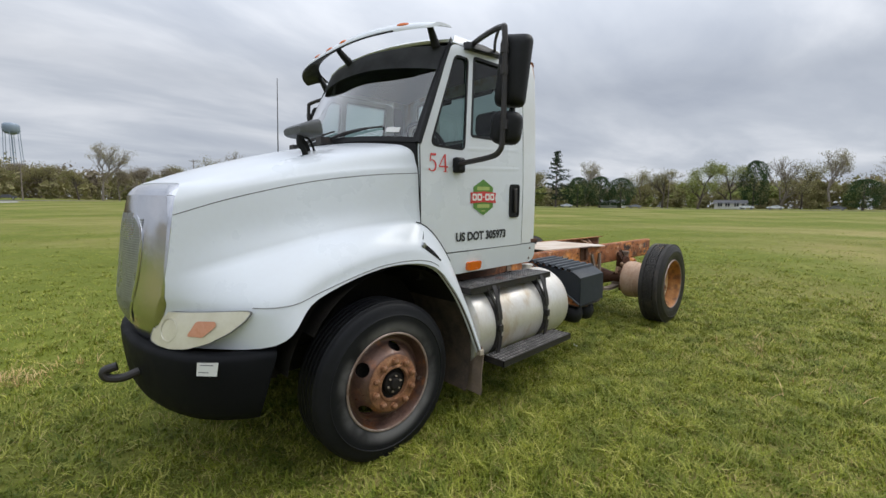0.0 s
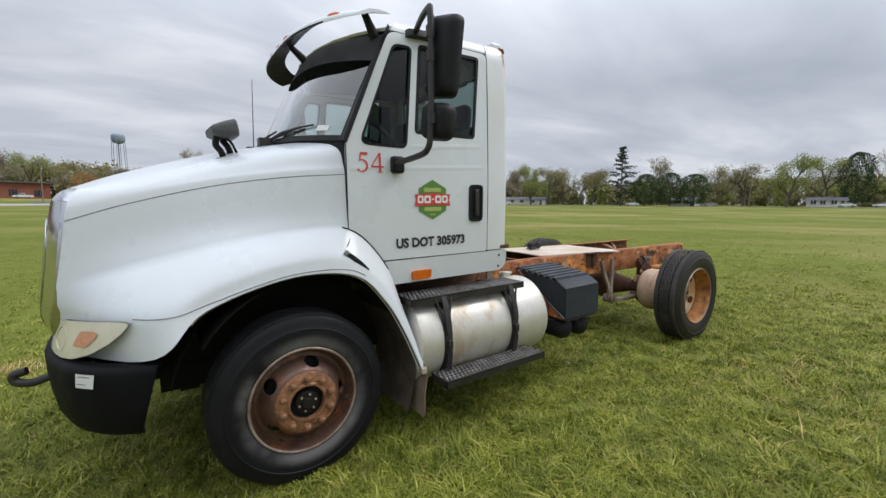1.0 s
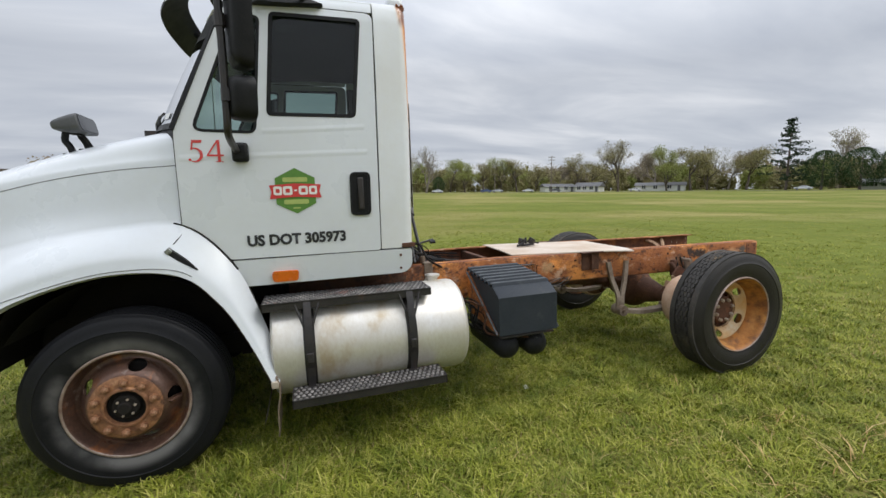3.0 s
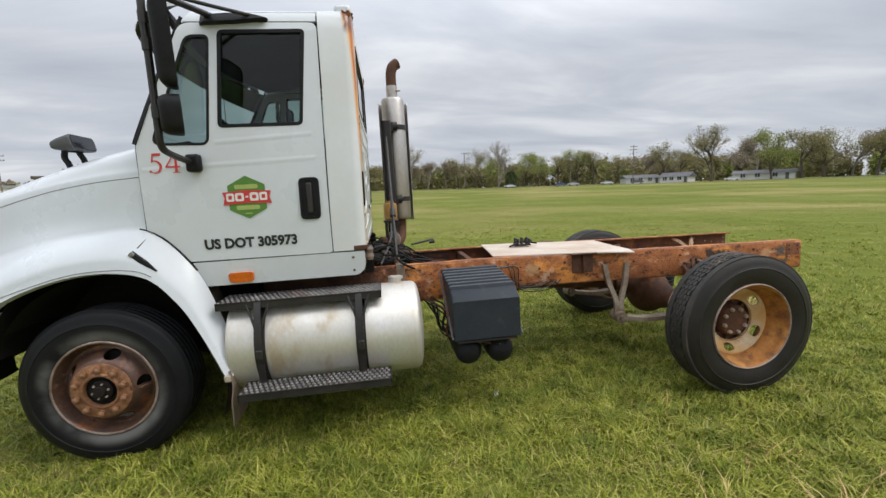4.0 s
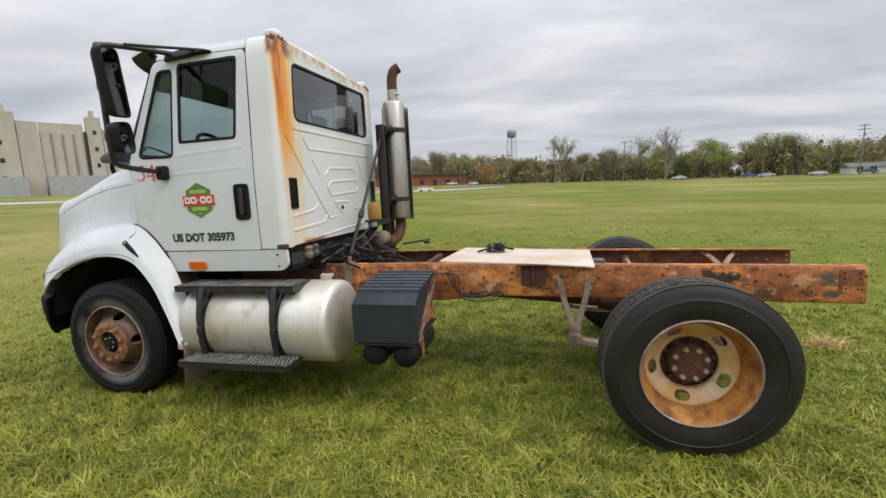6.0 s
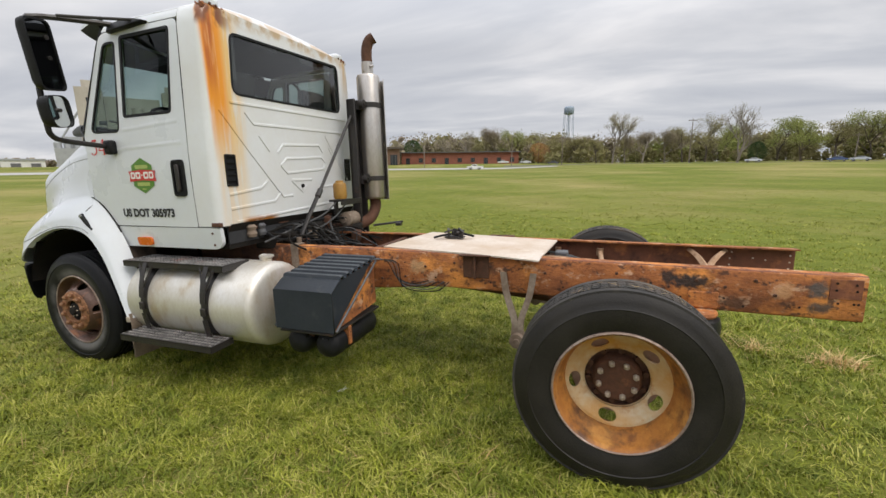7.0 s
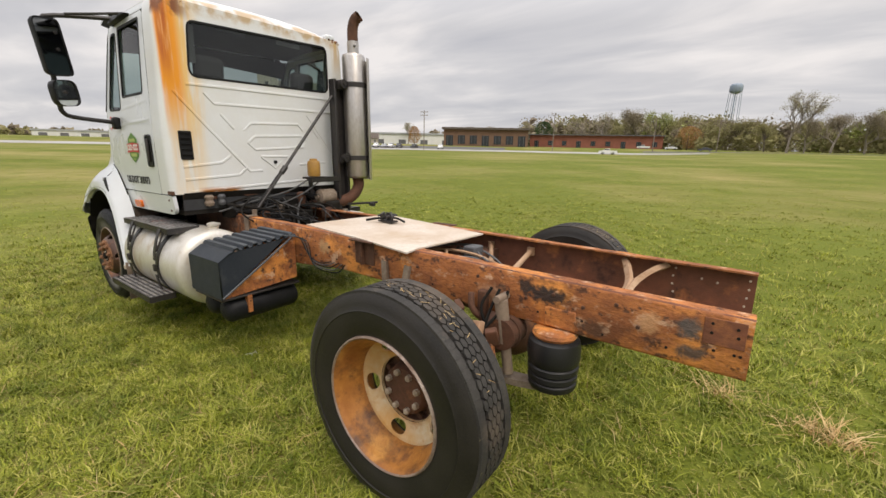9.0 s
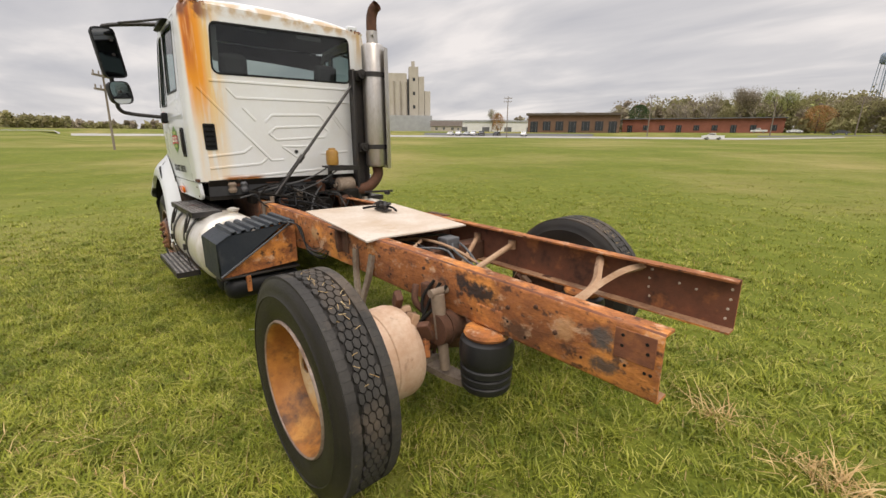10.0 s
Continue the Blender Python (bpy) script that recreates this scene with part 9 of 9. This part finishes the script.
def water_tower():
    r = 360
    root = thing("water_tower", "pale blue water tower on steel legs", "tower", at=facing(93.2, r, 0))
    top = r * math.tan(radians(7.1))
    bm = bmesh.new()
    lathe(bm, [(0.3, top + 0.2), (3.0, top - 0.3), (3.7, top - 1.1), (3.9, top - 1.8), (3.9, top - 4.8), (3.0, top - 6.0), (1.5, top - 6.6), (0.6, top - 6.8)], (0, 0, 0), 28, "z")
    blue = material("tower_blue", (0.25, 0.31, 0.38), 0.6, 0, (0.19, 0.24, 0.30), 0.2, 0.6, 2, 0.3)
    part("tank", bm, blue, root, angle=40)
    for k in range(6):
        t = 2 * math.pi * (k + 0.25) / 6
        bm = bmesh.new()
        rod(bm, (5.2 * math.cos(t), 5.2 * math.sin(t), 0), (3.7 * math.cos(t), 3.7 * math.sin(t), top - 4.6), 0.17, seg=6)
        part("leg", bm, blue, root)
    bm = bmesh.new()
    rod(bm, (0, 0, 0), (0, 0, top - 6.6), 0.36, seg=10)
    part("riser", bm, blue, root)
    for z in (10, 20):
        bm = bmesh.new()
        for k in range(6):
            t, u = 2 * math.pi * (k + 0.25) / 6, 2 * math.pi * (k + 1.25) / 6
            rod(bm, ((5.2 - z * 0.04) * math.cos(t), (5.2 - z * 0.04) * math.sin(t), z), ((5.2 - z * 0.04) * math.cos(u), (5.2 - z * 0.04) * math.sin(u), z), 0.10, seg=4)
        part("brace_ring", bm, blue, root)


water_tower()

pole_wood = material("pole_wood", (0.24, 0.20, 0.165), 0.9, 0, (0.15, 0.125, 0.10), 1.0, 0.6, 9, 0.4)


def utility_pole(az, r, h, arms=1, thick=0.17, lean=0.0):
    label = "leaning wooden utility pole with crossarms in the field" if lean else "weathered wooden utility pole with crossarm"
    root = thing("utility_pole", label, "pole", group="utility poles", at=facing(az, r) @ pose(0, 0, 0, 0, lean, 0) @ pose(0, 0, 0, 0, 0, 62 if lean else 0))
    bm = bmesh.new()
    rod(bm, (0, 0, -0.5), (0, 0, h), thick, thick * 0.7, seg=8)
    part("post", bm, pole_wood, root)
    for k in range(arms):
        bm = bmesh.new()
        z = h - 0.6 - 1.1 * k
        box(bm, -1.3, 1.3, -0.09, 0.09, z - 0.08, z + 0.08)
        for x in (-1.2, -0.5, 0.5, 1.2):
            rod(bm, (x, 0, z + 0.08), (x, 0, z + 0.35), 0.06, seg=6)
        part("crossarm", bm, pole_wood, root)


for az, r, h, arms in ((128.8, 150, 13.5, 2), (111.8, 165, 13.5, 1), (79.0, 172, 15, 1), (57.5, 174, 14.5, 2), (100.0, 172, 12, 1), (93.5, 174, 11, 1), (18.9, 176, 12, 1), (65.0, 173, 8, 1)):
    utility_pole(az, r, h, arms)
utility_pole(174.4, 43.4, 6.6, 2, 0.10, 2.0)


def car(az, r, colour, label, turn=0.0, pickup=False):
    root = thing("car", label, "pickup" if pickup else "car", group="vehicles along the road", at=facing(az, r, 0.07, turn))
    paint = material("car_paint", colour, 0.3, 0.2, tuple(c * 0.8 for c in colour), 2, 0.4, 20, 0.2, coat=0.6)
    prof = [(-2.3, 0.45), (-2.32, 0.75), (-2.2, 0.92), (-1.2, 1.0), (-0.55, 1.42), (0.75, 1.45), (1.5, 1.02), (2.2, 0.95), (2.32, 0.7), (2.3, 0.42)]
    if pickup:
        prof = [(-2.6, 0.5), (-2.62, 0.95), (-2.4, 1.08), (-1.3, 1.15), (-0.75, 1.75), (0.45, 1.78), (0.6, 1.18), (2.6, 1.15), (2.62, 0.6), (2.6, 0.5)]
    bm = bmesh.new()
    sheet(bm, [[Vector((x, y * (1 - 0.12 * smooth(1.0, 1.5, z)), z)) for x, z in prof] for y in (-0.88, -0.82, 0.82, 0.88)])
    for y in (-0.88, 0.88):
        bm.faces.new([bm.verts.new((x, y * (1 - 0.12 * smooth(1.0, 1.5, z)), z)) for x, z in prof])
    part("body", bm, paint, root, angle=30)
    bm = bmesh.new()
    z0, z1 = (1.2, 1.65) if pickup else (1.03, 1.36)
    x0, x1 = (-1.05, 0.42) if pickup else (-0.95, 1.1)
    box(bm, x0, x1, -0.86, 0.86, z0, z1)
    part("windows", bm, dark_pane, root, bevel=0.15)
    for x in (-1.45, 1.45):
        for y in (-0.86, 0.86):
            bm = bmesh.new()
            rod(bm, (x, y - 0.1, 0.33), (x, y + 0.1, 0.33), 0.34, seg=16)
            whl = part("wheel", bm, rubber, root, angle=40)
            bm = bmesh.new()
            rod(bm, (x, y - 0.11, 0.33), (x, y + 0.11, 0.33), 0.19, seg=12)
            part("rim", bm, tin, whl)


for az, r, col, lab, turn, pk in (
        (104.8, 140, (0.75, 0.75, 0.74), "white pickup on the lane", 12, True), (72.9, 170, (0.72, 0.73, 0.74), "silver car on the road", 0, False), (66.2, 170, (0.06, 0.10, 0.22), "dark blue car on the road", 0, False),
        (64.6, 172, (0.55, 0.57, 0.58), "grey car on the road", 0, False), (57.0, 176, (0.12, 0.12, 0.13), "dark car by the houses", 5, False), (60.5, 175, (0.75, 0.75, 0.76), "white car by the houses", 0, False),
        (136.4, 162, (0.74, 0.74, 0.74), "white car parked in the lot", 80, False), (135.3, 162, (0.74, 0.74, 0.74), "white pickup parked in the lot", 82, True), (134.2, 163, (0.5, 0.52, 0.54), "silver car parked in the lot", 80, False),
        (133.3, 162, (0.74, 0.74, 0.74), "white van-like car parked in the lot", 80, True), (132.2, 162, (0.05, 0.05, 0.055), "black pickup parked in the lot", 80, True), (130.2, 163, (0.05, 0.055, 0.06), "black car parked in the lot", 75, False),
        (126.6, 160, (0.74, 0.74, 0.74), "white pickup parked in the lot", 85, True), (8.4, 176, (0.72, 0.73, 0.74), "white car near the houses", 0, False), (3.5, 175, (0.10, 0.10, 0.11), "dark car near the houses", 0, False),
        (11.0, 177, (0.72, 0.73, 0.74), "white car near the houses", 0, False), (31.0, 174, (0.70, 0.71, 0.72), "white car near the cedars", 0, False), (22.6, 175, (0.25, 0.26, 0.28), "grey car near the cedars", 0, False),
        (47.2, 174, (0.72, 0.72, 0.72), "white car by the road", 0, False), (98.2, 200, (0.72, 0.72, 0.72), "white car by the school", 0, False), (94.6, 178, (0.06, 0.06, 0.065), "dark car on the road", 0, False),
        (101.2, 205, (0.72, 0.72, 0.72), "white pickup by the school", 0, True)):
    car(az, r, col, lab, turn, pk)


# dry tufts of straw lying in the grass
def straw(x, y, spread, count, seed, label):
    def feet(rng, n):
        return np.stack([x + rng.normal(size=n) * spread, y + rng.normal(size=n) * spread * 0.6], 1)
    blades("straw_tuft", label, count, feet, 0.10, 0.006, seed, straw_dry, 2, 0.02, 3.0)


for x, y, sp, n, sd in ((6.16, 0.67, 0.11, 190, 41), (5.63, 0.80, 0.06, 70, 42), (-1.87, 2.30, 0.25, 300, 43), (3.6, -2.3, 0.5, 200, 44)):
    straw(x, y, sp, n, sd, "dry straw tuft lying in the grass")

# the pale leaf is shaped as a small bent scrap
litter = thing("litter", "pale leaf lying in the grass", "litter")
bm = bmesh.new()
lz = ground_z(2.58, -0.87)
sheet(bm, [[Vector((2.565 + 0.018 * i + 0.006 * k, -0.90 + 0.028 * k, lz + 0.035 + 0.012 * math.sin(3 * k + i))) for k in range(4)] for i in range(3)])
part("scrap", bm, siding, litter, solid=0.001, inside=(2.58, -0.87, -5))
